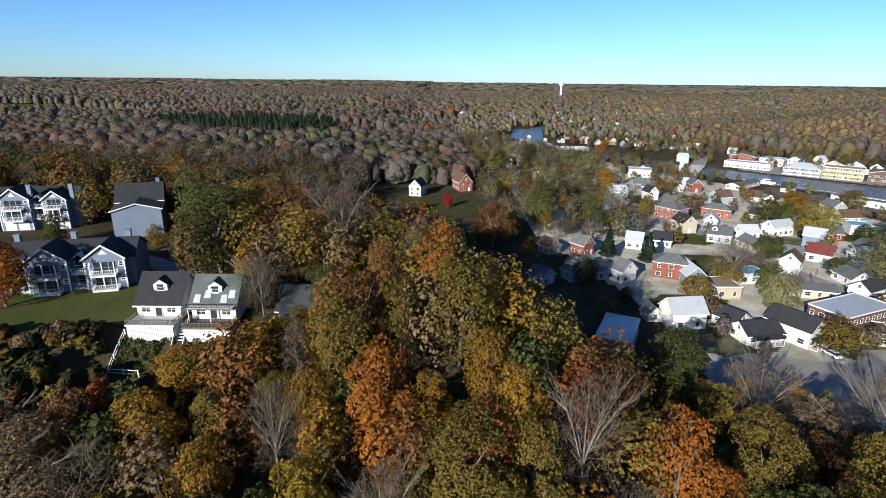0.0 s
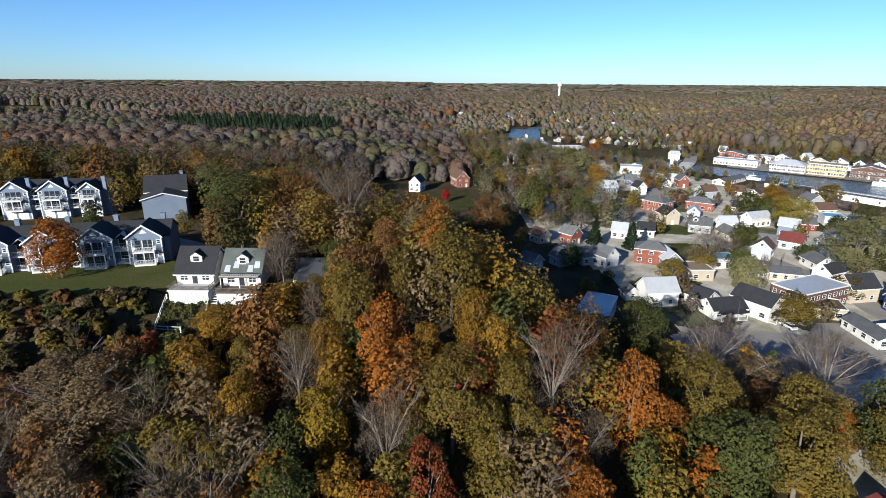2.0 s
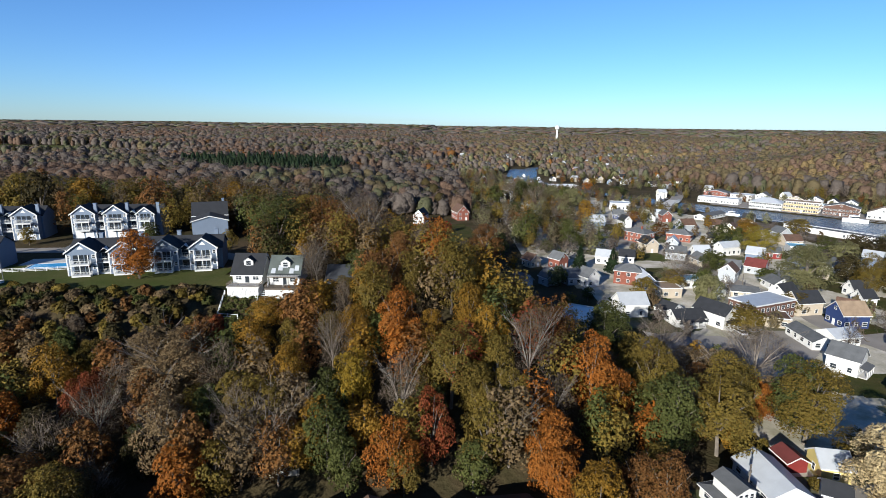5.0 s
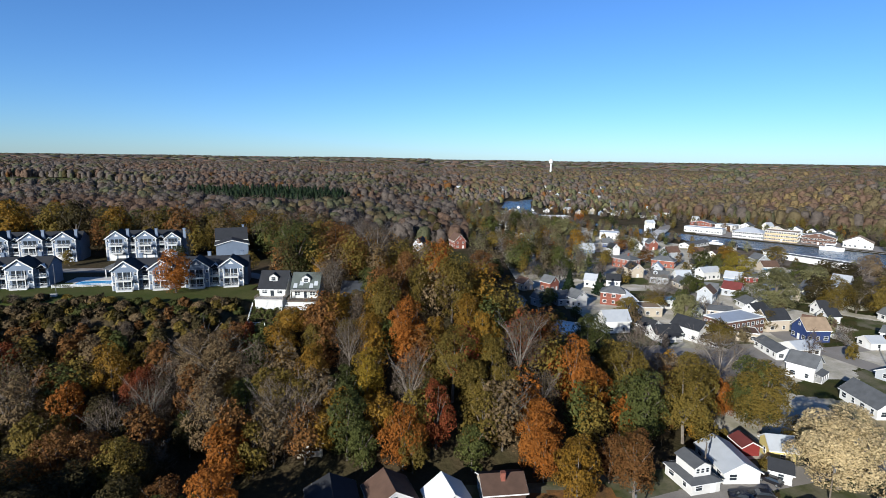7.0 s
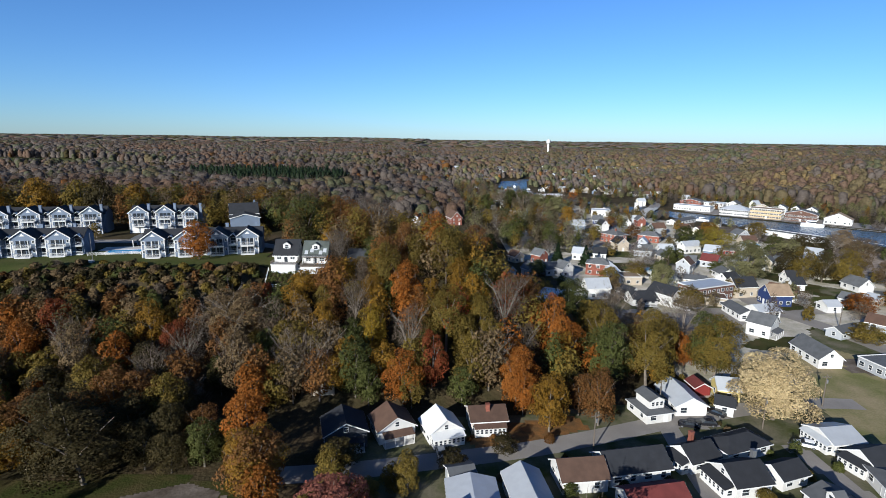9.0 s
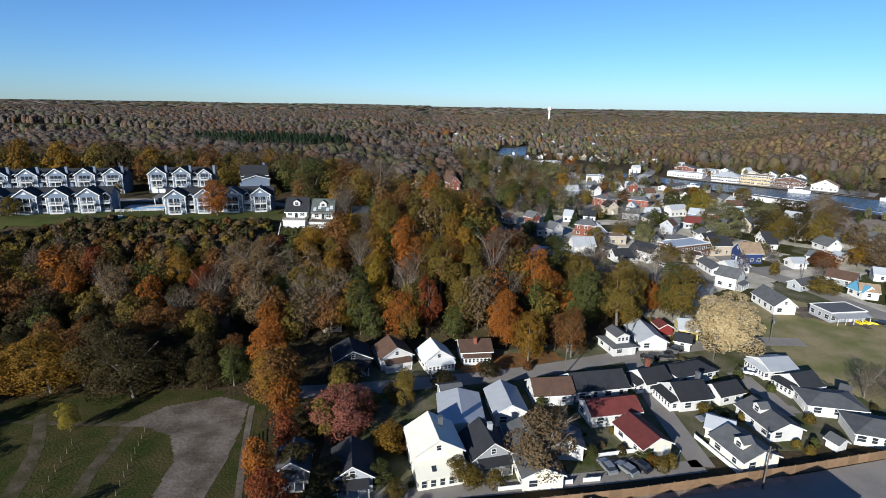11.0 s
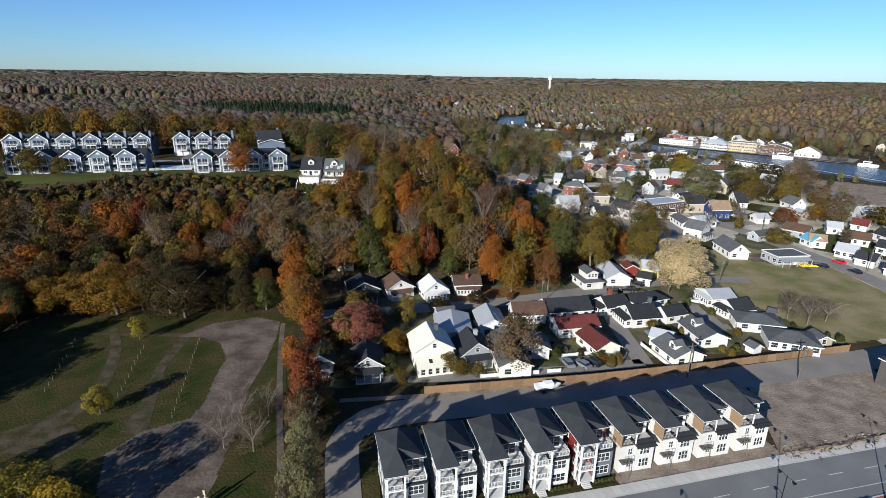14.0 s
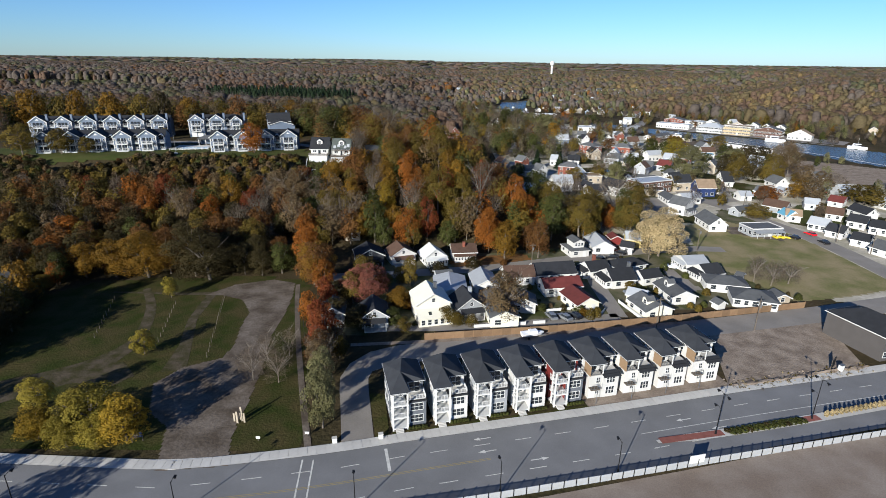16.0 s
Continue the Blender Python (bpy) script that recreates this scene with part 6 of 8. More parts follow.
arrow = Geo().poly([(-1.6, -0.09, 0), (0.4, -0.09, 0), (0.4, 0.09, 0), (-1.6, 0.09, 0)]).poly([(0.4, -0.4, 0), (1.6, 0, 0), (0.4, 0.4, 0)]).mesh("road_arrow", M["paint"])
for off, s, turn in ((-2.0, 168, 180), (-5.2, 168, 180), (-5.0, 206, 180), (-8.8, 176, 0), (-8.4, 211, 180)):
    x, y, a = along(KERB, off, s)
    put("road_arrow", arrow, road_main, pose(x, y, 0.06, 0, 0, a + turn))

# median
MED = [(37.6, -64.9), (44, -63.6), (50.5, -62.4), (67, -58.6), (71, -57.6), (90, -52.8), (130, -43)]
structure("median_kerb", ribbon(MED, [0.8, 1.9, 2.0, 2.1, 2.1, 2.2, 2.2], 0.17), M["concrete"], "raised concrete median kerb")
median = bpy.data.objects["median_kerb"]
for seg in (((38.2, -64.7), (44, -63.55), (50.3, -62.3)), ((67.3, -58.5), (70.6, -57.7))):
    put("paving", ribbon(list(seg), 1.5, 0.19, 1.0).mesh("paving", M["paver"]), median, label="red brick paving")


def bush(x, y, w, h, color="green", label="low clipped dark green shrub", z=None, name="shrub", group=""):
    rng = np.random.default_rng(int(abs(x * 131 + y * 17)) + 3)
    n = int(260 * max(w * h, 0.6))
    n = min(n, 900)
    d = rng.normal(size=(n, 3))
    d /= np.linalg.norm(d, axis=1)[:, None]
    d[:, 2] = np.abs(d[:, 2])
    pts = d * np.array([w / 2, w / 2, h]) * (0.72 + 0.3 * rng.random((n, 1)))
    o = thing(name, at(x, y, 0, z), label, "shrub", group)
    put("foliage", leaf_mesh("foliage", rng, pts, 0.14, LEAF[color], (0, 0, h * 0.3)), o)
    part("stem", Geo().tube((0, 0, -0.2), (0, 0, h * 0.7), 0.06, 0.03, 5), M["bark"], o)
    return o


for i in range(28):
    x, y, a = along(MED, 0.3 * (-1) ** i, 14.2 + i * 0.585)
    bush(x, y, 1.4, 0.3, ("umber", "green")[i % 7 > 0], "low matted shrub on the road median", z=0.17, group="median shrubs")
for i in range(16):
    x, y, a = along(MED, 0, 35.5 + i * 1.15)
    bush(x, y, 0.7, 1.3, "sand", "tuft of tall tan ornamental grass", z=0.17, name="grass_tuft", group="median grasses")


def street_lamp(x, y, turn, h=6.0, double=False, label="dark single-arm street lamp"):
    o = thing("street_lamp", pose(x, y, 0.1, 0, 0, turn), label, "street lamp", "street lamps")
    part("pole", Geo().tube((0, 0, -0.2), (0, 0, h), 0.09, 0.055, 8), M["dark_metal"], o)
    part("base", Geo().tube((0, 0, -0.1), (0, 0, 0.7), 0.19, 0.14, 8), M["dark_metal"], o)
    arms = [(1, h - 0.25)] + ([(-1, h - 0.25), (1, h * 0.62)] if double else [])
    for k, z in arms:
        arm = part("arm", Geo().tube((0, 0, z), (k * 0.7, 0, z + 0.22), 0.04, 0.035, 6).tube((k * 0.7, 0, z + 0.22), (k * 1.25, 0, z + 0.15), 0.035, 0.03, 6), M["dark_metal"], o)
        put("lamp_head", Geo().box(k * 1.25 - 0.28, k * 1.25 + 0.28, -0.16, 0.16, z - 0.05, z + 0.12).tube((k * 1.25, 0, z - 0.3), (k * 1.25, 0, z - 0.05), 0.10, 0.22, 8).mesh("lamp_head", M["dark_metal"]), arm)
    return o


for x, y, t in ((-62, -80.5, 90), (-38, -81.5, 90), (-12.5, -80.2, 100), (9.0, -76.9, 100), (28.4, -72.3, 100)):
    street_lamp(x, y, t)
for x, y in ((48.8, -62.7), (69.0, -58.1), (95, -51.5)):
    street_lamp(x, y, 103, 8.6, True, "tall dark street lamp with twin heads")


def utility_pole(x, y, h=9.0, turn=0, z=None):
    o = thing("utility_pole", at(x, y, turn, z), "weathered wooden utility pole with crossarm", "utility pole", "utility poles")
    part("pole", Geo().tube((0, 0, -0.3), (0, 0, h), 0.16, 0.10, 8), M["pole_wood"], o)
    arm = part("crossarm", Geo().box(-1.1, 1.1, -0.06, 0.06, h - 0.9, h - 0.76), M["pole_wood"], o)
    for k in (-0.95, -0.4, 0.4, 0.95):
        put("insulator", Geo().tube((k, 0, h - 0.76), (k, 0, h - 0.58), 0.05, 0.04, 6).mesh("insulator", M["grey_metal"]), arm)
    part("transformer", Geo().tube((0.3, 0, h - 2.4), (0.3, 0, h - 1.5), 0.24, 0.24, 8), M["grey_metal"], o)
    return o


for x, y in ((77.6, -23.2), (53.5, -22.5), (90.0, 36.0), (69.0, 25.5), (28.5, 17.0), (48.0, 31.5), (96.0, 118.0), (136, 92), (112, 150), (120, 186), (147, 47), (86, 90), (104, 226), (150, 34)):
    utility_pole(x, y, 8.5, x * 7 % 90)

# building-site fence along the road's south side
fence_run([(-30, -84.6), (-8, -81.2), (9, -77.8), (25, -74.3), (44, -70.1), (80, -62.4), (120, -52.6)], 2.0, 1.35, "grey cloth-covered site fence with steel posts", post="dark_metal", sheet="mesh_cloth", rails=1, name="site_fence", pw=0.07)
# wooden fence behind the service lane
fence_run([(-4, -30.0), (30.7, -24.7), (61.4, -18.6), (98.3, -10.2)], 2.4, 1.9, "tall tan wooden board fence beside the lane", post="fence_wood", sheet="fence_wood", rails=2, name="board_fence")
structure("retaining_strip", ribbon([(-21, -32.6), (-4, -30.7), (30.7, -25.5), (60, -19.8)], 1.4, 0.10), M["dirt"], "strip of earth and rubble along the fence")

# bank of earth between the plot and the pavement
bank_ = Geo()
for i in range(71):
    u = i / 70
    x, y = 59.5 + 34 * u, -47.6 + 7.9 * u
    for k, (o_, z_) in enumerate(((-1.3, 0.0), (-0.5, 0.38), (0.3, 0.5), (1.5, 0.0))):
        w_ = 0.62 + 0.5 * noise.noise((x * 0.35, k * 0.7, 1.0)) + 0.3 * noise.noise((x * 1.1, k * 1.3, 4.0))
        bank_.v.append((x + 0.23 * o_ * w_, y + 0.97 * o_ * w_, 0.05 + z_ * max(w_, 0.1)))
    if i:
        for k in range(3):
            a = 4 * i + k
            bank_.f.append((a - 4, a, a + 1, a - 3))
            bank_.m.append(0)
structure("earth_bank", bank_, M["dirt"], "low bank of earth with dry grass")
weeds = [(59.5 + 34 * u + wrand.normal() * 0.2, -47.9 + 7.9 * u + wrand.normal() * 0.9, ("tan", "sand", "olive")[wrand.integers(3)], 0.3 + 0.6 * wrand.random(), 1.3) for wrand in [np.random.default_rng(8)] for u in wrand.random(240)]
woods("weeds", "dry weeds along the bare plot's edge", weeds, 40, 0.09, LEAF, np.random.default_rng(9))
# stones along the bare plot
rrng = np.random.default_rng(3)
for k in range(16):
    s = rrng.random()
    x, y = 59 + 33 * s + rrng.normal() * 0.3, -46.2 + 7.8 * s + rrng.normal() * 0.8
    r = 0.12 + 0.18 * rrng.random()
    g = Geo()
    n = 7
    for zz, rr in ((0, 1.0), (0.55, 0.85), (0.9, 0.4)):
        for i in range(n):
            a = 6.283 * i / n
            q = rr * (0.8 + 0.4 * rrng.random())
            g.v.append((math.cos(a) * q * r, math.sin(a) * q * r * 0.8, zz * r))
    for b in (0, n):
        for i in range(n):
            g.f.append((b + i, b + (i + 1) % n, b + n + (i + 1) % n, b + n + i))
            g.m.append(0)
    g.f.append(tuple(range(2 * n, 3 * n)))
    g.m.append(0)
    o = part("stone", g, M["dirt"])
    o.matrix_basis = pose(x, y, 0.04)
    tagged(o, "rough earth-coloured stone on the bare plot", "stone", "stones on the bare plot")

sign = thing("site_sign", pose(41.8, -70.6, 0.05, 0, 0, 13), "white site sign board facing the road", "sign")
part("board", Geo().box(-1.4, 1.4, -0.04, 0.04, 0.6, 2.2), M["trim"], sign)
for k in (-1.2, 1.2):
    part("post", Geo().box(k - 0.06, k + 0.06, 0.04, 0.14, -0.2, 2.2), M["pole_wood"], sign)
sign = thing("plot_sign", pose(84.6, -41.0, 0.05, 0, 0, 40), "dark sign panel on the bare plot", "sign")
part("board", Geo().box(-1.1, 1.1, -0.05, 0.05, 0.7, 2.8), M["dark_metal"], sign)
for k in (-0.9, 0.9):
    part("post", Geo().box(k - 0.07, k + 0.07, 0.05, 0.16, -0.2, 2.8), M["pole_wood"], sign)
box = thing("utility_box", pose(86.0, -41.6, 0.05, 0, 0, 20), "white and grey utility cabinet", "utility box")
part("cabinet", Geo().box(-0.5, 0.5, -0.35, 0.35, 0, 1.5), M["trim"], box)
part("cap", Geo().box(-0.56, 0.56, -0.4, 0.4, 1.5, 1.6), M["grey_metal"], box)
for x, y in ((-10.5, -64.6), (-18.3, -65.8)):
    box = thing("utility_box", pose(x, y, 0.05, 0, 0, 13), "small white utility pedestal", "utility box")
    part("cabinet", Geo().box(-0.4, 0.4, -0.3, 0.3, 0, 1.0), M["trim"], box)
    part("cap", Geo().box(-0.45, 0.45, -0.35, 0.35, 1.0, 1.08), M["concrete"], box)
for x, y in ((78.9, -64.6), (81.2, -64.2)):
    b = thing("bollard", pose(x, y, 0.05), "bright yellow steel bollard", "bollard", "yellow bollards")
    part("post", Geo().tube((0, 0, -0.2), (0, 0, 1.3), 0.12, 0.12, 10), M["yellow_plastic"], b)
    part("cap", Geo().tube((0, 0, 1.3), (0, 0, 1.4), 0.12, 0.06, 10), M["yellow_plastic"], b)
structure("lawn_strip", patch([(-11.4, -64.9), (-9.0, -64.2), (-11.2, -51.5), (-14.2, -51.5)], 0.12), M["grass"], "narrow lawn beside the first townhouse")
structure("lawn_front", patch([(-8.0, -65.0), (28.5, -56.5), (28.0, -54.6), (-8.6, -63.0)], 0.09), M["grass"], "small front lawns of the townhouses")
structure("dirt_front", patch([(28.6, -56.4), (59.5, -48.6), (57.0, -36.0), (25.0, -44.0)], 0.045), M["dirt"], "bare earth before the unfinished townhouses")
for i in range(5):
    for k in range(6):
        s = i * 7.72 + 2.9 + k * 0.6
        x, y = -8.65 + s * math.cos(radians(14.0)) + 0.3, -62.3 + s * math.sin(radians(14.0)) - 0.5
        bush(x, y, 0.6, 0.5, "green", "small round shrub before a townhouse", z=0.08, group="front shrubs")


# ---- cars ----
CARS = {}


def car(x, y, turn, paint, label, z=None, lift=0.07):
    if "body" not in CARS:
        w = 0.9
        prof = [(-2.2, 0.35), (2.15, 0.35), (2.2, 0.62), (1.9, 0.78), (1.0, 0.92), (-1.75, 0.98), (-2.2, 0.85)]
        g = Geo()
        i = len(g.v)
        n = len(prof)
        for k in (-w, w):
            g.v += [(a, k, b) for a, b in prof]
        g.f += [tuple(range(n - 1, -1, -1)), tuple(range(n, 2 * n))]
        g.f += [(a, (a + 1) % n, n + (a + 1) % n, n + a) for a in range(n)]
        g.m += [0] * (n + 2)
        CARS["body"] = g
        c = Geo()
        lo, hi = [(-1.85, 0.94), (0.95, 0.9)], [(-1.35, 1.45), (0.3, 1.45)]
        c.v += [(lo[0][0], -0.82, 0.94), (lo[1][0], -0.82, 0.9), (lo[1][0], 0.82, 0.9), (lo[0][0], 0.82, 0.94), (hi[0][0], -0.66, 1.42), (hi[1][0], -0.66, 1.42), (hi[1][0], 0.66, 1.42), (hi[0][0], 0.66, 1.42)]
        c.f += [(0, 1, 5, 4), (1, 2, 6, 5), (2, 3, 7, 6), (3, 0, 4, 7), (4, 5, 6, 7)]
        c.m += [0] * 5
        CARS["glass"] = c.mesh("cabin_glass", M["pane"])
        CARS["wheel"] = Geo().tube((0, -0.11, 0), (0, 0.11, 0), 0.33, 0.33, 12).mesh("wheel", M["tyre"])
        CARS["rim"] = Geo().tube((0, -0.125, 0), (0, 0.125, 0), 0.19, 0.19, 10).mesh("rim", M["grey_metal"])
    o = thing("car", at(x, y, turn, z) @ pose(0, 0, lift), label, "car", "parked cars")
    put("body", CARS["body"].mesh("body", M[paint]), o)
    put("cabin_glass", CARS["glass"], o)
    part("roof", Geo().box(-1.38, 0.33, -0.68, 0.68, 1.42, 1.47), M[paint], o)
    for a in (-1.35, 1.35):
        for b in (-0.82, 0.82):
            wh = put("wheel", CARS["wheel"], o, pose(a, b, 0.33))
            put("rim", CARS["rim"], wh)
    return o


car(28.2, -17.6, 105, "car_grey", "silver car parked by a cottage")
car(31.5, -18.2, 122, "car_grey", "dark grey car parked by a cottage")
car(34.2, -17.2, 124, "car_black", "black car parked by a cottage")
car(74.0, 18.5, 150, "car_white", "white car parked on the village street")
car(54.0, -2.0, 190, "car_grey", "grey car beside a white bungalow")
car(52.5, 26.0, 160, "car_black", "black car before a white cottage")
car(56.8, 26.8, 170, "car_black", "black car before a white cottage")
car(61.5, 31.5, 130, "car_black", "dark car beside a small garage")
car(-3.2, 15.2, 100, "car_grey", "silver car before a white cottage")
car(142.5, 55.0, 105, "car_red", "bright red pickup on the town street")
car(133.2, 50.5, 115, "car_black", "black car on the town street")
car(141.0, 45.0, 95, "car_black", "black car on the town street")
car(133.4, 58.5, 60, "car_grey", "grey car in a gravel lot")
car(96, 112, 30, "car_grey", "grey car on the cross street")
car(90, 110, 100, "car_white", "white car in the car park")
car(104, 233, 60, "car_white", "white car in the town")
car(122, 296, 60, "car_grey", "grey car near the bridge")
car(135, 308, 240, "car_white", "white car near the bridge")

# boat on a trailer behind the fence
boat = thing("boat", pose(21.5, -28.3, 0.1, 0, 0, 12), "white motor boat on a trailer beside the fence", "boat")
hull = Geo()
st_ = [(-2.6, 1.0, 0.7), (-1.0, 1.05, 0.65), (1.0, 0.95, 0.65), (2.2, 0.55, 0.8), (3.0, 0.05, 1.1)]
for xx, w, zz in st_:
    hull.v += [(xx, -w, 1.45), (xx, -w * 0.55, zz), (xx, w * 0.55, zz), (xx, w, 1.45)]
for i in range(4):
    for k in range(4):
        a, b = 4 * i + k, 4 * i + (k + 1) % 4
        hull.f.append((a, b, b + 4, a + 4))
        hull.m.append(0)
hull.f.append((0, 1, 2, 3))
hull.m.append(0)
part("hull", hull, M["car_white"], boat)
part("cabin", Geo().box(-0.8, 1.2, -0.7, 0.7, 1.44, 2.0), M["car_white"], boat)
part("windscreen", Geo().box(1.2, 1.26, -0.6, 0.6, 1.5, 1.95), M["pane"], boat)
part("trailer", Geo().box(-2.6, 3.6, -0.08, 0.08, 0.45, 0.6).box(-1.2, -1.0, -0.95, 0.95, 0.4, 0.55), M["grey_metal"], boat)
for b in (-0.95, 0.95):
    put("wheel", CARS["wheel"], boat, pose(-1.1, b, 0.33))

# ---- yards, park and waterfront details ----
for pts in (((14.0, -22.6), (21.0, -21.6)), ((23.0, -21.2), (26.0, -20.8)), ((8.0, -23.6), (12.6, -22.8)), ((27.6, -14.4), (35.0, -12.8)), ((40.6, -17.2), (43.2, -13.4)), ((48.5, -8.0), (51.5, -19.0)), ((88, -4.5), (92, -5.5))):
    fence_run(list(pts), 1.8, 0.9, "low white picket fence before a cottage", sheet="trim", rails=1, group="picket fences")
for x, y, w, h, c in ((24.5, -13.2, 2.4, 3.2, "olive"), (38.2, -17.6, 2.6, 3.0, "olive"), (40.2, -16.6, 2.4, 2.8, "olive"), (7.5, -22.0, 3.4, 3.2, "olive"), (70.5, 16.5, 2.6, 3.0, "green"), (57.5, -9.5, 2.2, 2.0, "olive"), (68.5, -12.5, 2.0, 1.8, "olive"), (71.0, -10.0, 2.0, 1.6, "green"), (61.5, -1.5, 2.2, 2.0, "olive"), (75.5, -2.0, 2.4, 2.0, "olive"), (66, 2.5, 2, 1.8, "green"), (-6.5, -14, 2.6, 3.0, "olive"), (-9, -10, 3, 3.4, "gold"), (76, 36, 2.4, 1.8, "olive"), (64, 37, 3, 2.4, "olive"), (20, 20, 2.4, 2, "rust")):
    bush(x, y, w, h, c, "rounded yard shrub beside a cottage", group="yard shrubs")
brng = np.random.default_rng(21)
VILLAGE = [(o.matrix_basis.translation.x, o.matrix_basis.translation.y) for o in bpy.data.objects if o.get("group") == "village houses" and o.parent is None and -12 < o.matrix_basis.translation.x < 95]
for hx, hy in VILLAGE:
    for k in range(4):
        a, r = brng.random() * 6.283, 5.6 + 2.2 * brng.random()
        x, y, w = hx + r * math.cos(a), hy + r * math.sin(a), 0.8 + 1.5 * brng.random()
        if all(math.hypot(x - p, y - q) > 5.0 for p, q in VILLAGE) and y > -22 + 0.17 * x and abs(y - np.interp(x, [0, 16, 30, 48, 70, 90], [13.5, 17, 21.5, 28, 34.5, 38])) > 4.0 and abs(x - 46) > 3.4:
            bush(x, y, w, w * (0.6 + 0.5 * brng.random()), ("green", "olive", "umber", "tan", "rust")[brng.integers(5)], "untrimmed yard shrub beside a cottage", group="yard shrubs")
structure("lawn_cottage", patch([(40, 22), (52, 26.5), (50, 31), (41, 28)], 0.05), M["grass"], "green front lawn of a cottage")
# glazed porch of the cream house
porch = thing("glazed_porch", at(-1.75, -21.3, 14), "cream lean-to porch with a row of windows", "porch")
part("wall", Geo().box(-4.3, 4.3, -1.5, 1.5, -0.3, 2.3), M["cream"], porch)
part("roof", Geo().slab([(-4.5, -1.8, 2.35), (4.5, -1.8, 2.35), (4.5, 1.6, 3.7), (-4.5, 1.6, 3.7)], 0.16), M["roof_cream"], porch)
part("end_wall", Geo().slab([(-4.3, -1.5, 2.3), (4.3, -1.5, 2.3), (4.3, 1.5, 3.5), (-4.3, 1.5, 3.5)], 0.5), M["cream"], porch)
for k in range(5):
    window(porch, pose(-3.2 + 1.6 * k, -1.5, 1.2), 0.85, 1.3)
for k in (-1.6, 2.4):
    part("skylight", Geo().slab([(k, -0.7, 2.83), (k + 0.8, -0.7, 2.83), (k + 0.8, 0.3, 3.23), (k, 0.3, 3.23)], 0.05), M["pane"], porch)

# park
tot = thing("park_sculpture", pose(-36.6, -60.5, 0.05), "group of pale wooden upright sculpture boards on the lawn", "sculpture")
for k, (a, b, h) in enumerate(((-0.9, 0.2, 1.7), (-0.2, -0.3, 2.4), (0.4, 0.3, 3.0), (1.0, -0.1, 2.0), (0.1, 0.7, 1.4))):
    part("board", Geo().box(a - 0.16, a + 0.16, b - 0.05, b + 0.05, -0.1, h), M["beige"], tot)
for x, y in ((-31.5, -65.5), (-23.4, -64.2)):
    s = thing("park_sign", pose(x, y, 0.05), "small pale marker sign on the lawn", "sign")
    part("post", Geo().box(-0.05, 0.05, -0.05, 0.05, -0.2, 1.0), M["pole_wood"], s)
    part("panel", Geo().box(-0.35, 0.35, -0.09, -0.051, 0.5, 1.0), M["trim"], s)
s = thing("park_sign", pose(-52.0, -66.0, 0.05, 0, 0, 20), "blue and white park sign on two posts", "sign")
for k in (-0.8, 0.8):
    part("post", Geo().box(k - 0.06, k + 0.06, -0.06, 0.06, -0.2, 1.9), M["pole_wood"], s)
part("panel", Geo().box(-0.9, 0.9, -0.1, -0.061, 0.9, 1.9), M["navy"], s)
part("stripe", Geo().box(-0.7, 0.7, -0.12, -0.101, 1.3, 1.5), M["trim"], s)
fence_run([(-25.8, -52), (-32, -31), (-38, -9)], 3.0, 1.2, "dark wire fence beside the footpath", post="dark_metal", rail="dark_metal", rails=3, name="wire_fence", pw=0.035)
for x0, y0, x1, y1, n in ((-51.6, -38.5, -59.7, -7.7, 15), (-64.8, -34.6, -71.0, -12.0, 10), (-81.2, -30.5, -88.6, -9.6, 10)):
    for k in range(n):
        x, y = x0 + (x1 - x0) * k / (n - 1), y0 + (y1 - y0) * k / (n - 1)
        b = thing("young_plant", at(x, y), "young staked sapling in the lawn", "sapling", "staked saplings")
        part("stake", Geo().tube((0, 0, -0.2), (0, 0, 1.3), 0.05, 0.04, 5), M["pole_wood"], b)
        part("guard", Geo().tube((0, 0, 0), (0, 0, 0.6), 0.09, 0.09, 6), M["pole_wood"], b)
structure("worn_ground", ribbon([(-102, -60), (-86, -52), (-74, -44), (-70, -32), (-76, -14), (-84, -2)], [9, 9, 7, 3, 2.5, 2], 0.05), M["track"], "worn earth track in the lawn")
house(-121.0, -4.0, 60, 9.0, 12.0, 3.4, 2.6, "grey", "roof_black", "dark-roofed house at the wood's edge", near=True, group="village houses")
house(-113.5, -16.0, 20, 5.0, 6.0, 2.6, 1.6, "beige", "roof_brown", "small brown outbuilding at the wood's edge", near=True, group="village houses", name="shed", category="shed")
house(-31.5, 37.5, 10, 5.0, 5.0, 2.6, 1.4, "beige", "roof_brown", "small cabin hidden in the wood", near=True, group="village houses")
dk = thing("wood_deck", at(-33.0, 42.0, 10), "pale wooden deck with railing in the wood", "deck")
fl = part("floor", Geo().box(-3, 3, -1.5, 1.5, 1.6, 1.8), M["pole_wood"], dk)
railing(fl, pose(-3, -1.45, 1.8), 6.0, 1.0)
for a in (-2.8, 2.8):
    part("post", Geo().box(a - 0.1, a + 0.1, -1.4, -1.2, -3.0, 1.6), M["trim"], dk)
house(-17.0, -20.5, 10, 6.5, 8.0, 3.2, 2.2, "grey", "roof_black", "grey house in deep tree shade", porch="s", near=True, group="village houses")
house(-27.5, -19.0, 8, 5.5, 7.0, 2.8, 1.8, "white", "roof_grey", "white cottage hidden under red trees", porch="s", near=True, group="village houses")

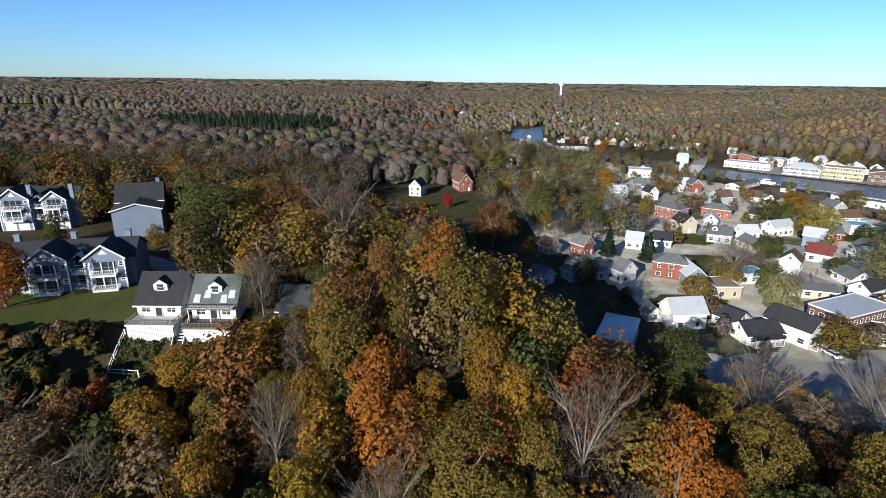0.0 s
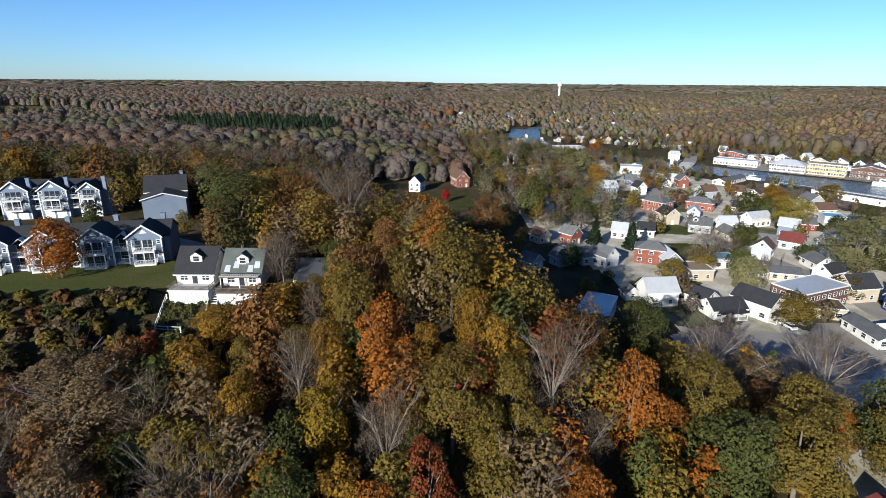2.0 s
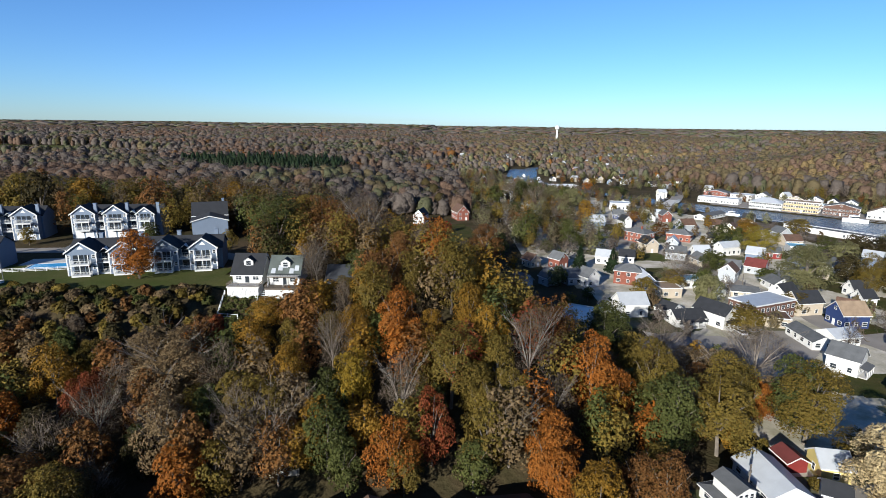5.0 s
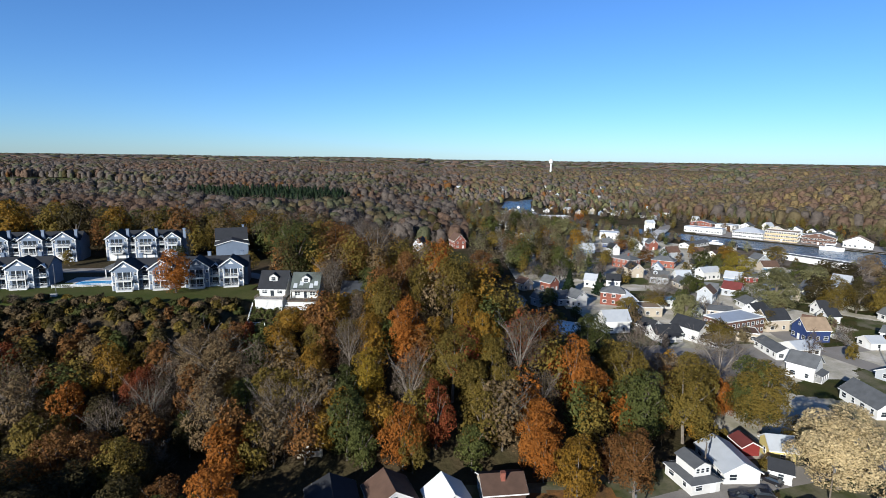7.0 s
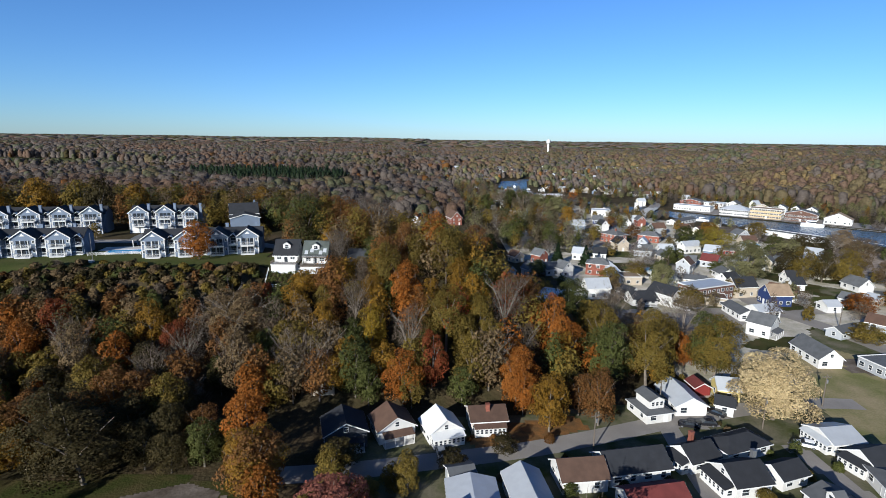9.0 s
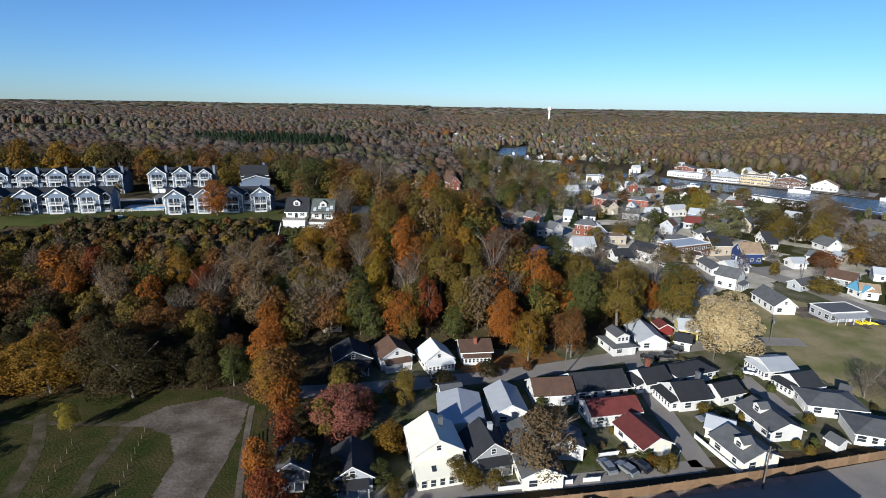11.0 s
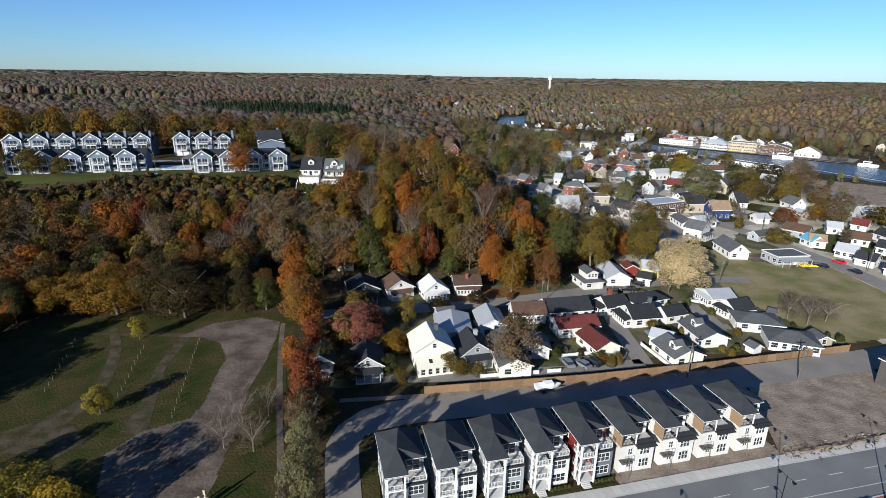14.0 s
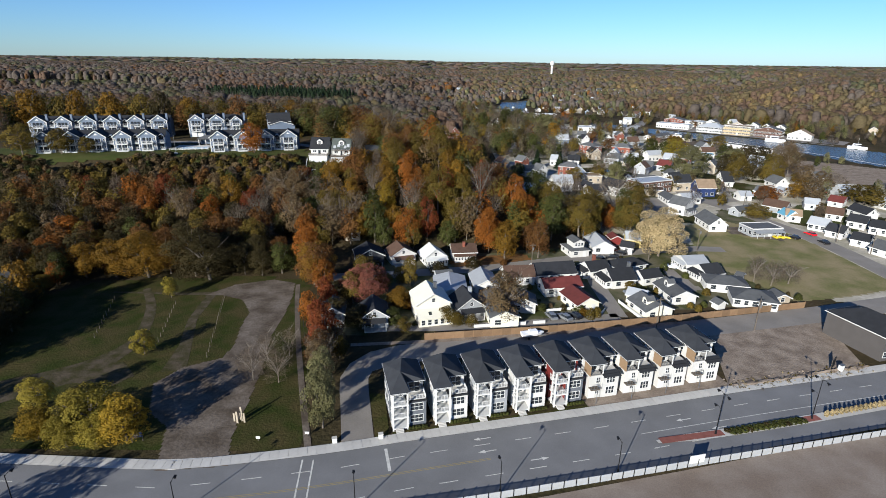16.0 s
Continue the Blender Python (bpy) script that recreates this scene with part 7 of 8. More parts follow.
# trees south of the road and beyond the park's edge
for x, y, h in ((-92, -84, 12), (-84, -92, 13), (-74, -96, 12), (-66, -92, 10), (-104, -88, 13), (-118, -70, 14), (-108, -62, 13), (-112, -52, 14), (-106, -44, 14), (-110, -34, 15), (-105, -25, 14), (-109, -14, 13), (-102, -72, 11), (-95, -66, 8), (-118, -58, 15), (-119, -44, 15), (-117, -24, 14)):
    tree(x, y, h, h * 0.65, ("olive", "gold", "rust")[int(abs(x)) % 3], 0, "beside the park", "park trees")


# ---- bridge, boats, water tower ----
br = thing("lift_bridge", pose(184, 392, 0, 0, 0, 58), "pale steel lift bridge with two towers over the river", "bridge")
part("deck", Geo().box(-30, 30, -5, 5, 0.2, 0.9), M["concrete"], br)
for k in (-1, 1):
    g = Geo()
    for i in range(12):
        x0, x1 = -28 + i * 4.67, -28 + (i + 1) * 4.67
        z0, z1 = 2.2 + 1.6 * math.sin(math.pi * i / 12), 2.2 + 1.6 * math.sin(math.pi * (i + 1) / 12)
        g.tube((x0, k * 5.2, z0), (x1, k * 5.2, z1), 0.18, 0.18, 4).tube((x0, k * 5.2, 0.6), (x0, k * 5.2, z0), 0.1, 0.1, 4)
    part("truss", g, M["trim"], br)
for xx in (-9, 9):
    part("tower", Geo().box(xx - 1.4, xx + 1.4, 5.4, 8.2, -2, 8.5).box(xx - 1.7, xx + 1.7, 5.1, 8.5, 8.5, 9.0), M["trim"], br)
    part("pier", Geo().box(xx - 1.5, xx + 1.5, -5.5, 5.3, -2.5, 0.2), M["concrete"], br)


def moored(x, y, turn, l, label):
    o = thing("boat", pose(x, y, -0.7, 0, 0, turn), label, "boat", "moored boats")
    k = l / 6.0
    g = Geo()
    for xx, w, zz in ((-2.8, 0.95, 0), (-1.0, 1.1, 0), (1.2, 0.95, 0), (2.4, 0.5, 0.1), (3.2, 0.05, 0.5)):
        g.v += [(xx * k, -w * k, 1.0 * k), (xx * k, -w * 0.6 * k, zz - 0.3), (xx * k, w * 0.6 * k, zz - 0.3), (xx * k, w * k, 1.0 * k)]
    for i in range(4):
        for j in range(4):
            a, b = 4 * i + j, 4 * i + (j + 1) % 4
            g.f.append((a, b, b + 4, a + 4))
            g.m.append(0)
    g.f.append((0, 1, 2, 3))
    g.m.append(0)
    part("hull", g, M["car_white"], o)
    part("cabin", Geo().box(-1.4 * k, 1.0 * k, -0.65 * k, 0.65 * k, 0.9 * k, 1.9 * k), M["car_white"], o)
    part("cabin_glass", Geo().box(-1.2 * k, 1.03 * k, -0.67 * k, 0.67 * k, 1.3 * k, 1.7 * k), M["pane"], o)
    part("mast", Geo().tube((0, 0, 1.8 * k), (0, 0, 4.0 * k), 0.05, 0.03, 6), M["trim"], o)
    return o


moored(212, 345, -50, 10, "white fishing boat moored in the river")
moored(286, 322, -41, 15, "long white boat moored at the far quay")
moored(330, 285, -50, 13, "white fishing tug moored at the far quay")
moored(345, 262, -50, 12, "white and blue boat moored at the far quay")
moored(360, 240, -50, 14, "white boat moored at the far quay")
moored(112, 600, 100, 9, "small white boat on the upper river")
moored(96, 560, 100, 8, "small white boat on the upper river")
moored(100, 640, 100, 8, "small white boat on the upper river")
for pts, lab in (([(292 + 27, 272 + 24), (248 + 24, 325 + 23), (212 + 19, 368 + 19)], "far"), ([(315, 143), (274.5, 256), (234, 312.5), (200.5, 356.7)], "near")):
    structure("quay_wall", ribbon(pts, 1.6, 0.25), M["concrete"], "pale concrete quay wall along the river")
for q in [o for o in bpy.data.objects if o.name.startswith("quay_wall")]:
    for v in q.data.vertices:
        v.co.z = 0.35
structure("quay_yard", patch([(205, 330), (222, 300), (262, 246), (300, 190), (268, 160), (225, 225), (190, 300)], 0.08), M["gravel"], "open gravel yard on the quay")
structure("waterfront_paving", patch([(222, 398), (262, 362), (330, 300), (350, 320), (290, 392), (240, 440)], 0.08), M["old_asphalt"], "paved waterfront with parking")

tower = thing("water_tower", pose(298, 1395, 21.5), "tall white water tower on the far heights", "water tower")
part("stem", Geo().tube((0, 0, -2), (0, 0, 30.4), 3.0, 2.6, 16), M["trim"], tower)
part("tank", Geo().tube((0, 0, 30.4), (0, 0, 33.0), 2.6, 5.6, 20).tube((0, 0, 33.0), (0, 0, 40.1), 5.6, 5.6, 20).tube((0, 0, 40.1), (0, 0, 42.3), 5.6, 2.5, 20), M["trim"], tower)

for x, y, h, w, c in ((-23, 4, 9, 7, "olive"), (-18, -4, 8, 6, "rust"), (-24, -10, 10, 7, "olive"), (-30, -14, 10, 6.5, "red"), (-33, -22, 9, 6, "orange"), (-29, -27, 7, 5, "rust"), (-12, 3, 6, 5, "olive"), (-9, -26, 4, 4, "olive"), (-24, -34, 6, 5, "tan"), (-26, -40, 8, 6, "tan"), (-24, -46, 9, 6, "tan"),
                      (-36, 4, 12, 8, "orange"), (-33, -4, 11, 7, "orange"), (19, -9, 8, 6, "rust"), (2, 34, 11, 8, "green"), (-10, 33, 11, 8, "olive"), (16, 31, 12, 7, "orange"), (21, 28, 11, 7, "gold"), (29, 31, 11, 7, "rust"), (34, 35, 10, 7, "olive"), (-20, 33, 11, 8, "green"), (74, 42, 9, 8, "olive")):
    tree(x, y, h, w, c, 0, "beside the village cottages", "village trees")
tree(-1.0, 264.0, 7.5, 6.0, "scarlet", 0, "on a lawn in the side valley", "valley trees")
tree(-12.5, 262.0, 4.5, 5.0, "orange", 0, "on a lawn in the side valley", "valley trees")
tree(15.8, -19.8, 14.5, 12.5, "tan", 1, "before a long cream house", "village trees")
tree(40.0, 128.0, 8.0, 7.0, "olive", 0, "in the hill's shade", "town trees")
tree(50.0, 140.0, 6.0, 6.0, "green", 0, "in the hill's shade", "town trees")

house(-121, -8, 20, 8.0, 11.0, 2.8, 2.0, "grey", "roof_grey", "low grey house behind the park trees", group="village houses", win=0.8)


def kayak(x, y, turn):
    o = thing("kayak", at(x, y, turn), "bright yellow plastic kayak on a gravel lot", "kayak", "yellow kayaks")
    g = Geo()
    for a, b, r, q in ((-1.6, -0.9, 0.03, 0.34), (-0.9, 0.9, 0.34, 0.34), (0.9, 1.6, 0.34, 0.03)):
        g.tube((a, 0, 0.36), (b, 0, 0.36), r, q, 8)
    part("hull", g, M["yellow_plastic"], o)
    part("cockpit", Geo().tube((-0.4, 0, 0.66), (0.4, 0, 0.66), 0.13, 0.13, 8), M["roof_black"], o)


for i in range(5):
    kayak(126.5 + 1.1 * i, 51.0 + 0.5 * (i % 2), 100 + 7 * i)

# ---- trees that stand out ----
tree(-53.5, 46.2, 16.6, 17.7, "tan", 1)
tree(-33.5, 48.2, 13.9, 8.6, "gold", 1)
tree(-42.3, 53.6, 12.5, 9.0, "gold", 1)
tree(-66.9, 38.4, 12.4, 7.8, "red", 1)
tree(-70.4, 47.6, 9.0, 5.7, "olive", 1)
tree(-50.5, 33.7, 17.0, 12.3, "tan", 1)
tree(-39.3, 38.1, 15.6, 9.6, "twig", 1)
tree(-23.5, 35.3, 16.0, 11.0, "green", 1)
tree(-20.6, 46.1, 15.3, 9.4, "yellow", 1)
tree(-13.1, 57.2, 16.0, 9.8, "orange", 1)
tree(-1.8, 48.4, 18.0, 15.3, "olive", 1)
tree(-11.1, 44.1, 16.7, 10.2, "twig", 1)
tree(-5.4, 39.0, 15.9, 9.7, "red", 1)
tree(-12.0, 33.8, 15.0, 9.2, "orange", 1)
tree(16.0, 37.0, 15.0, 9.6, "orange", 1)
tree(26.8, 53.2, 19.0, 11.2, "orange", 1)
tree(32.3, 52.8, 13.1, 8.2, "orange", 1)
tree(14.3, 53.2, 19.0, 12.0, "twig", 1)
tree(20.4, 62.1, 16.5, 9.9, "rust", 1)
tree(5.5, 56.0, 15.0, 9.2, "gold", 1)
tree(2.1, 61.0, 13.7, 8.5, "gold", 1)
tree(9.0, 82.1, 11.3, 7.7, "yellow", 1)
tree(-1.7, 66.5, 17.0, 12.2, "olive", 1)
tree(18.5, 82.4, 11.3, 7.9, "yellow", 1)
tree(-25.9, 53.7, 14.7, 9.0, "twig", 1)
tree(-21.3, 56.3, 13.2, 8.2, "gold", 1)
tree(-18.7, 61.7, 17.5, 10.6, "olive", 1)
tree(-16.5, 65.9, 16.2, 9.9, "rust", 1)
tree(-5.1, 77.8, 17.3, 9.7, "orange", 1)
tree(16.1, 197.7, 19.0, 20.0, "rust", 1)
tree(-25.0, 96.9, 19.0, 15.4, "twig", 1)
tree(-37.9, 104.2, 19.0, 16.2, "rust", 1)
tree(-48.4, 95.8, 19.0, 18.0, "green", 1)
tree(-81.7, 157.2, 19.0, 18.1, "tan", 1)
tree(42.0, 59.0, 19.0, 13.1, "olive", 1)
tree(39.9, 44.0, 19.0, 12.2, "green", 1)
tree(55.6, 53.9, 19.0, 13.5, "olive", 1)
tree(66.1, 58.1, 10.0, 5.5, "orange", 1)
tree(69.8, 70.0, 19.0, 18.1, "twig", 1)
tree(70.1, 53.9, 19.0, 12.5, "green", 1)
tree(40.4, 87.4, 19.0, 15.2, "green", 1)
tree(50.9, 75.1, 19.0, 15.1, "twig", 1)
tree(9.9, 44.3, 15.1, 9.3, "olive", 1)
tree(18.6, 47.2, 12.3, 7.7, "twig", 1)
tree(-34.5, 55.3, 11.4, 7.2, "olive", 1)
tree(-52.1, 54.1, 11.7, 8.0, "rust", 1)
tree(-21.2, 66.1, 11.5, 8.0, "gold", 1)
tree(-27.0, 59.5, 8.0, 8.4, "olive", 1)
tree(-33.6, 75.5, 10.5, 7.0, "twig", 1)
tree(-26.8, 72.6, 4.2, 5.5, "olive", 1)
tree(-24.2, 78.5, 8.5, 6.5, "green", 1)
tree(-35.4, 77.5, 10.5, 9.0, "twig", 1)
tree(-41.5, 63.0, 7.6, 9.0, "gold", 1)
tree(-37.0, 64.5, 7.4, 8.4, "rust", 1)
tree(-31.5, 69.5, 5.4, 8.0, "olive", 1)
tree(-25.4, 69.0, 5.6, 7.2, "olive", 1)
tree(-9.9, 54.9, 11.4, 7.1, "orange", 1)
tree(-5.8, 56.8, 11.5, 7.2, "gold", 1)
tree(2.9, 45.9, 13.7, 8.5, "olive", 1)
tree(41.9, 72.6, 16.4, 9.9, "olive", 1)
tree(7.1, 51.0, 14.4, 8.9, "olive", 1)
tree(-44.1, 105.1, 18.6, 10.4, "olive", 1)
tree(-10.5, 66.9, 14.4, 8.9, "olive", 1)
tree(-13.6, 77.4, 13.6, 8.5, "rust", 1)
tree(-74.1, 7.8, 19.0, 15.6, "umber", 1)
tree(-86.8, 32.1, 16.9, 10.3, "tan", 1)
tree(-100.8, 35.7, 15.0, 9.2, "orange", 1)
tree(-66.6, 41.0, 11.0, 6.9, "red", 1)
tree(-75.0, 43.2, 13.4, 8.4, "gold", 1)
tree(-97.5, 42.8, 13.4, 8.3, "red", 1)
tree(-37.2, 2.4, 14.0, 13.9, "gold", 1)
tree(-56.5, 47.9, 14.4, 15.8, "tan", 1)
tree(-60.9, 20.2, 15.4, 9.4, "olive", 1)
tree(-88.2, 14.6, 12.4, 7.8, "gold", 1)
tree(-72.3, 21.8, 15.6, 9.5, "rust", 1)
tree(-9.3, 1.9, 9.2, 6.0, "olive", 1)
tree(32.2, 26.4, 14.5, 9.6, "rust", 1)
tree(20.6, 23.6, 14.5, 10.4, "gold", 1)
tree(14.7, 33.9, 15.1, 9.3, "orange", 1)
tree(64.9, 58.7, 11.0, 6.4, "orange", 1)
tree(70.5, 50.5, 19.0, 16.5, "olive", 1)
tree(50.7, 46.2, 19.0, 16.0, "olive", 1)
tree(184.3, 207.8, 13.0, 14.2, "green", 1)
tree(169.6, 247.4, 12.0, 12.1, "gold", 1)
tree(-36.2, 0.8, 15.0, 12.0, "rust", 1)
tree(-41.0, 12.8, 15.0, 10.4, "orange", 1)
tree(-27.2, -33.8, 13.0, 8.8, "red", 1)
tree(-21.2, -61.9, 13.0, 7.4, "sage", 1)
tree(-22.8, -54.0, 12.0, 6.4, "sage", 1)
tree(-24.6, -47.5, 10.5, 6.0, "tan", 1)
tree(-21.1, -7.4, 11.0, 14.1, "pink", 1)
tree(-11.0, -12.8, 7.0, 5.7, "gold", 1)
tree(-68.7, 5.1, 16.0, 19.7, "umber", 1)
tree(-87.5, 6.3, 15.0, 18.2, "gold", 1)
tree(73.7, 29.6, 17.0, 18.9, "sand", 1)
tree(-74.6, -57.7, 7.5, 6.2, "lime", 1)
tree(-61.4, -63.5, 9.5, 11.2, "lime", 1)
tree(-53.8, -65.8, 9.5, 9.0, "yellow", 1)
tree(-69.0, -65.3, 5.0, 5.8, "yellow", 1)
tree(-58.2, -67.2, 6.0, 6.6, "lime", 1)
tree(-65.9, -37.4, 6.2, 5.6, "lime", 1)
for x, y, h, w, c in ((-60.0, 9.5, 11.0, 9.0, "umber"), (-54.5, 8.5, 9.0, 8.0, "umber"), (-49.0, 10.5, 10.5, 8.5, "green"), (-57.0, 14.0, 12.0, 9.0, "umber"), (-51.0, 15.5, 11.0, 8.5, "rust"), (-45.5, 14.0, 9.0, 7.0, "green")):
    tree(x, y, h, w, c, 1, "at the edge of the park")
tree(-74.2, -7.8, 6.4, 4.6, "lime", 1)
tree(-33.1, -47.9, 8.0, 6.8, "twig", 1)
tree(-38.5, -47.1, 7.5, 6.9, "twig", 1)
tree(-33.7, -37.6, 7.0, 5.0, "twig", 1)
tree(-37.9, -39.8, 7.0, 6.1, "twig", 1)
tree(-69.4, -65.3, 6.0, 8.2, "yellow", 1)
tree(-63.2, -67.4, 6.0, 7.5, "lime", 1)
tree(-26.4, -41.9, 9.0, 7.1, "rust", 1)
# tall trees between the ridge and the bridge
for x, y, h, w, c in ((37.8, 372, 18, 16, "green"), (50, 395, 18, 16, "twig"), (62, 400, 19, 18, "green"), (74, 405, 18, 18, "green"), (84, 385, 17, 16, "sage"), (96, 360, 17, 20, "sage"), (90, 297.5, 17, 12.5, "gold"), (70, 375, 18, 16, "twig"),
                      (93.8, 380, 17, 15, "green"), (33, 303, 14, 13, "olive"), (44.5, 303.6, 15, 13.5, "green"), (49.2, 267, 15, 13.5, "green"), (59.5, 268, 15, 12, "umber"), (40.5, 229.5, 16, 14, "green"), (61.4, 225.6, 17, 15, "green"), (56.4, 228, 12.5, 8, "umber"), (69.3, 224.8, 9.5, 8.6, "green"),
                      (57.8, 183.7, 12, 12.4, "pine"), (70.5, 177.8, 11.8, 12.1, "pine"), (123.2, 302.5, 9, 10, "rust"), (94.8, 247.3, 11, 9, "olive"), (89.4, 156.7, 16.5, 16.5, "twig"), (70.6, 140.4, 10, 11, "olive"), (146.1, 233.2, 14, 13.5, "green"), (155.3, 233.3, 12, 9, "green"), (154, 211, 17, 17, "lime"),
                      (124.1, 260.2, 9.5, 12, "rust"), (160, 452, 11, 24, "green"), (141.5, 490, 10.5, 13, "orange"), (120.1, 185, 9, 11, "green"), (89.7, 132, 14, 10, "sage"), (130.9, 165.7, 7, 11, "green"), (173.2, 208.4, 7.5, 10.4, "green"), (25.3, 210.5, 11.8, 9.5, "green"), (7.7, 194, 10.5, 9, "green"),
                      (49.1, 216, 8, 7.5, "green"), (137, 152, 21, 20, "sage"), (163, 152, 17, 15, "olive"), (173, 153, 16, 15, "umber"), (181, 149, 17, 15, "olive"), (205, 172, 19, 16, "tan"), (94.1, 143.8, 13, 10.5, "green"), (113.6, 180.1, 12, 8.5, "green"), (166, 167, 14, 14, "umber"), (42.9, 158.5, 9, 9, "green"), (13.7, 140.3, 7, 8, "green")):
    tree(x, y, h, w, c, 1 if w > 14 and y < 260 else 0, "among the houses of the town", "town trees")
tree(183.9, 194.5, 13.0, 14.2, "sage")
tree(201.8, 211.1, 13.0, 15.6, "umber")
tree(206.4, 202.6, 13.0, 15.3, "umber")
tree(218.7, 208.0, 13.0, 15.5, "twig")
tree(235.8, 224.1, 14.0, 14.6, "tan")
tree(167.6, 250.8, 14.0, 13.2, "gold")
tree(206.7, 262.8, 12.0, 16.1, "olive")
tree(172.9, 111.9, 11.0, 11.5, "gold")
tree(176.0, 106.1, 11.0, 12.3, "tan")
tree(192.8, 125.4, 12.0, 12.6, "tan")
tree(196.5, 144.5, 12.0, 12.2, "tan")
tree(200.5, 125.9, 11.0, 11.5, "twig")
tree(155.5, 107.2, 8.0, 13.5, "orange")
tree(133.8, 77.8, 7.0, 12.0, "olive")
tree(200.1, 104.1, 10.0, 23.9, "olive")
tree(94.4, 7.5, 9.0, 6.8, "twig", 1)
tree(104.0, 6.3, 7.0, 8.4, "twig", 1)
tree(97.8, 4.5, 8.0, 6.7, "twig", 1)
tree(92.7, 113.2, 9.0, 13.8, "olive")
tree(119.1, 130.5, 8.0, 11.7, "olive")
tree(87.9, 155.6, 9.0, 11.1, "olive")
tree(-22.4, -38.5, 6.0, 4.9, "olive", 1)
tree(1.1, -20.9, 4.5, 5.7, "olive", 1)
tree(-77.1, 77.6, 13, 10.6, "orange", 1, "on the condominium lawn", "lawn trees", 25.5)
tree(-163, 66, 13, 12, "olive", 1, "on the condominium lawn", "lawn trees", 25.5)
tree(-150, 69, 11, 10, "olive", 1, "on the condominium lawn", "lawn trees", 25.5)
tree(-142, 72, 7, 8, "olive", 1, "on the condominium lawn", "lawn trees", 25.5)
tree(-130, 112, 6, 5, "olive", 1, "on the condominium lawn", "lawn trees", 25.5)
tree(-93, 113, 8, 7, "green", 1, "on the condominium lawn", "lawn trees", 25.5)
tree(-67, 108, 7, 5, "olive", 1, "on the condominium lawn", "lawn trees", 25.5)
tree(58.2, 77.0, 10.0, 11.1, "tan", 1)
tree(66.0, 73.9, 11.0, 12.7, "twig", 1)
tree(64.7, 66.5, 11.0, 10.8, "olive", 1)
tree(49.2, 77.1, 10.0, 10.1, "rust", 1)
tree(55.1, 65.1, 11.0, 10.7, "rust", 1)
tree(46.6, 84.3, 9.0, 8.7, "olive", 1)
tree(48.9, 65.4, 12.0, 8.9, "twig", 1)
tree(39.1, 84.9, 10.0, 10.9, "olive", 1)
tree(-29.2, -6.5, 5.0, 7.8, "umber", 0, "in a village garden", "village trees")
tree(-20.3, -23.7, 6.0, 9.0, "umber", 0, "in a village garden", "village trees")
tree(-16.8, -0.3, 5.0, 6.8, "olive", 0, "in a village garden", "village trees")
tree(-11.6, -13.6, 6.0, 7.4, "gold", 0, "in a village garden", "village trees")
tree(-12.1, -21.9, 4.5, 5.8, "green", 0, "in a village garden", "village trees")
tree(-23.3, 10.9, 6.0, 8.9, "umber", 0, "in a village garden", "village trees")
tree(3.5, -21.9, 3.5, 5.2, "olive", 0, "in a village garden", "village trees")
tree(26.2, -14.1, 2.6, 3.5, "green", 0, "in a village garden", "village trees")
tree(35.9, -14.9, 2.6, 3.7, "green", 0, "in a village garden", "village trees")
tree(36.6, -16.5, 2.4, 2.9, "gold", 0, "in a village garden", "village trees")
tree(-26.9, -19.7, 6.0, 8.2, "umber", 0, "in a village garden", "village trees")
tree(-1.1, 9.6, 5.0, 5.9, "umber", 0, "in a village garden", "village trees")
tree(9.7, 15.6, 4.5, 6.1, "umber", 0, "in a village garden", "village trees")
tree(37.7, 0.2, 3.0, 4.2, "olive", 0, "in a village garden", "village trees")
tree(20.0, 2.6, 3.0, 4.2, "green", 0, "in a village garden", "village trees")
tree(54.5, 0.5, 3.0, 4.2, "olive", 0, "in a village garden", "village trees")
tree(-128.0, -3.0, 11.9, 10.2, "olive", 1, "at the edge of the park")
tree(-120.8, -1.6, 13.7, 9.9, "umber", 1, "at the edge of the park")
tree(-113.4, 2.3, 12.6, 9.5, "umber", 1, "at the edge of the park")
tree(-105.9, 5.8, 11.6, 10.9, "gold", 1, "at the edge of the park")
tree(-97.3, 6.2, 12.7, 10.9, "gold", 1, "at the edge of the park")
tree(-90.1, 9.0, 14.2, 10.5, "olive", 1, "at the edge of the park")
tree(-82.6, 9.5, 15.3, 11.5, "rust", 1, "at the edge of the park")
tree(-73.9, 11.2, 12.7, 11.1, "gold", 1, "at the edge of the park")
tree(-65.2, 15.3, 13.2, 10.8, "umber", 1, "at the edge of the park")
tree(-124.0, 4.6, 12.5, 11.4, "rust", 1, "at the edge of the park")
tree(-116.9, 7.9, 12.6, 10.6, "orange", 1, "at the edge of the park")
tree(-108.5, 9.1, 14.2, 9.2, "umber", 1, "at the edge of the park")
tree(-100.2, 12.5, 12.2, 10.3, "umber", 1, "at the edge of the park")
tree(-92.6, 14.9, 15.1, 9.3, "rust", 1, "at the edge of the park")
tree(-84.2, 15.7, 13.8, 11.6, "rust", 1, "at the edge of the park")
tree(-76.5, 17.4, 13.3, 9.1, "rust", 1, "at the edge of the park")
tree(-67.7, 22.4, 14.4, 11.9, "rust", 1, "at the edge of the park")
tree(-60.1, 22.8, 12.1, 11.0, "umber", 1, "at the edge of the park")
tree(-100.0, -45.0, 10.9, 8.8, "umber", 1, "beside the park lawn")
tree(-100.1, -39.7, 11.9, 7.7, "umber", 1, "beside the park lawn")
tree(-100.7, -34.0, 10.1, 8.6, "umber", 1, "beside the park lawn")
tree(-102.5, -27.9, 9.6, 8.8, "umber", 1, "beside the park lawn")
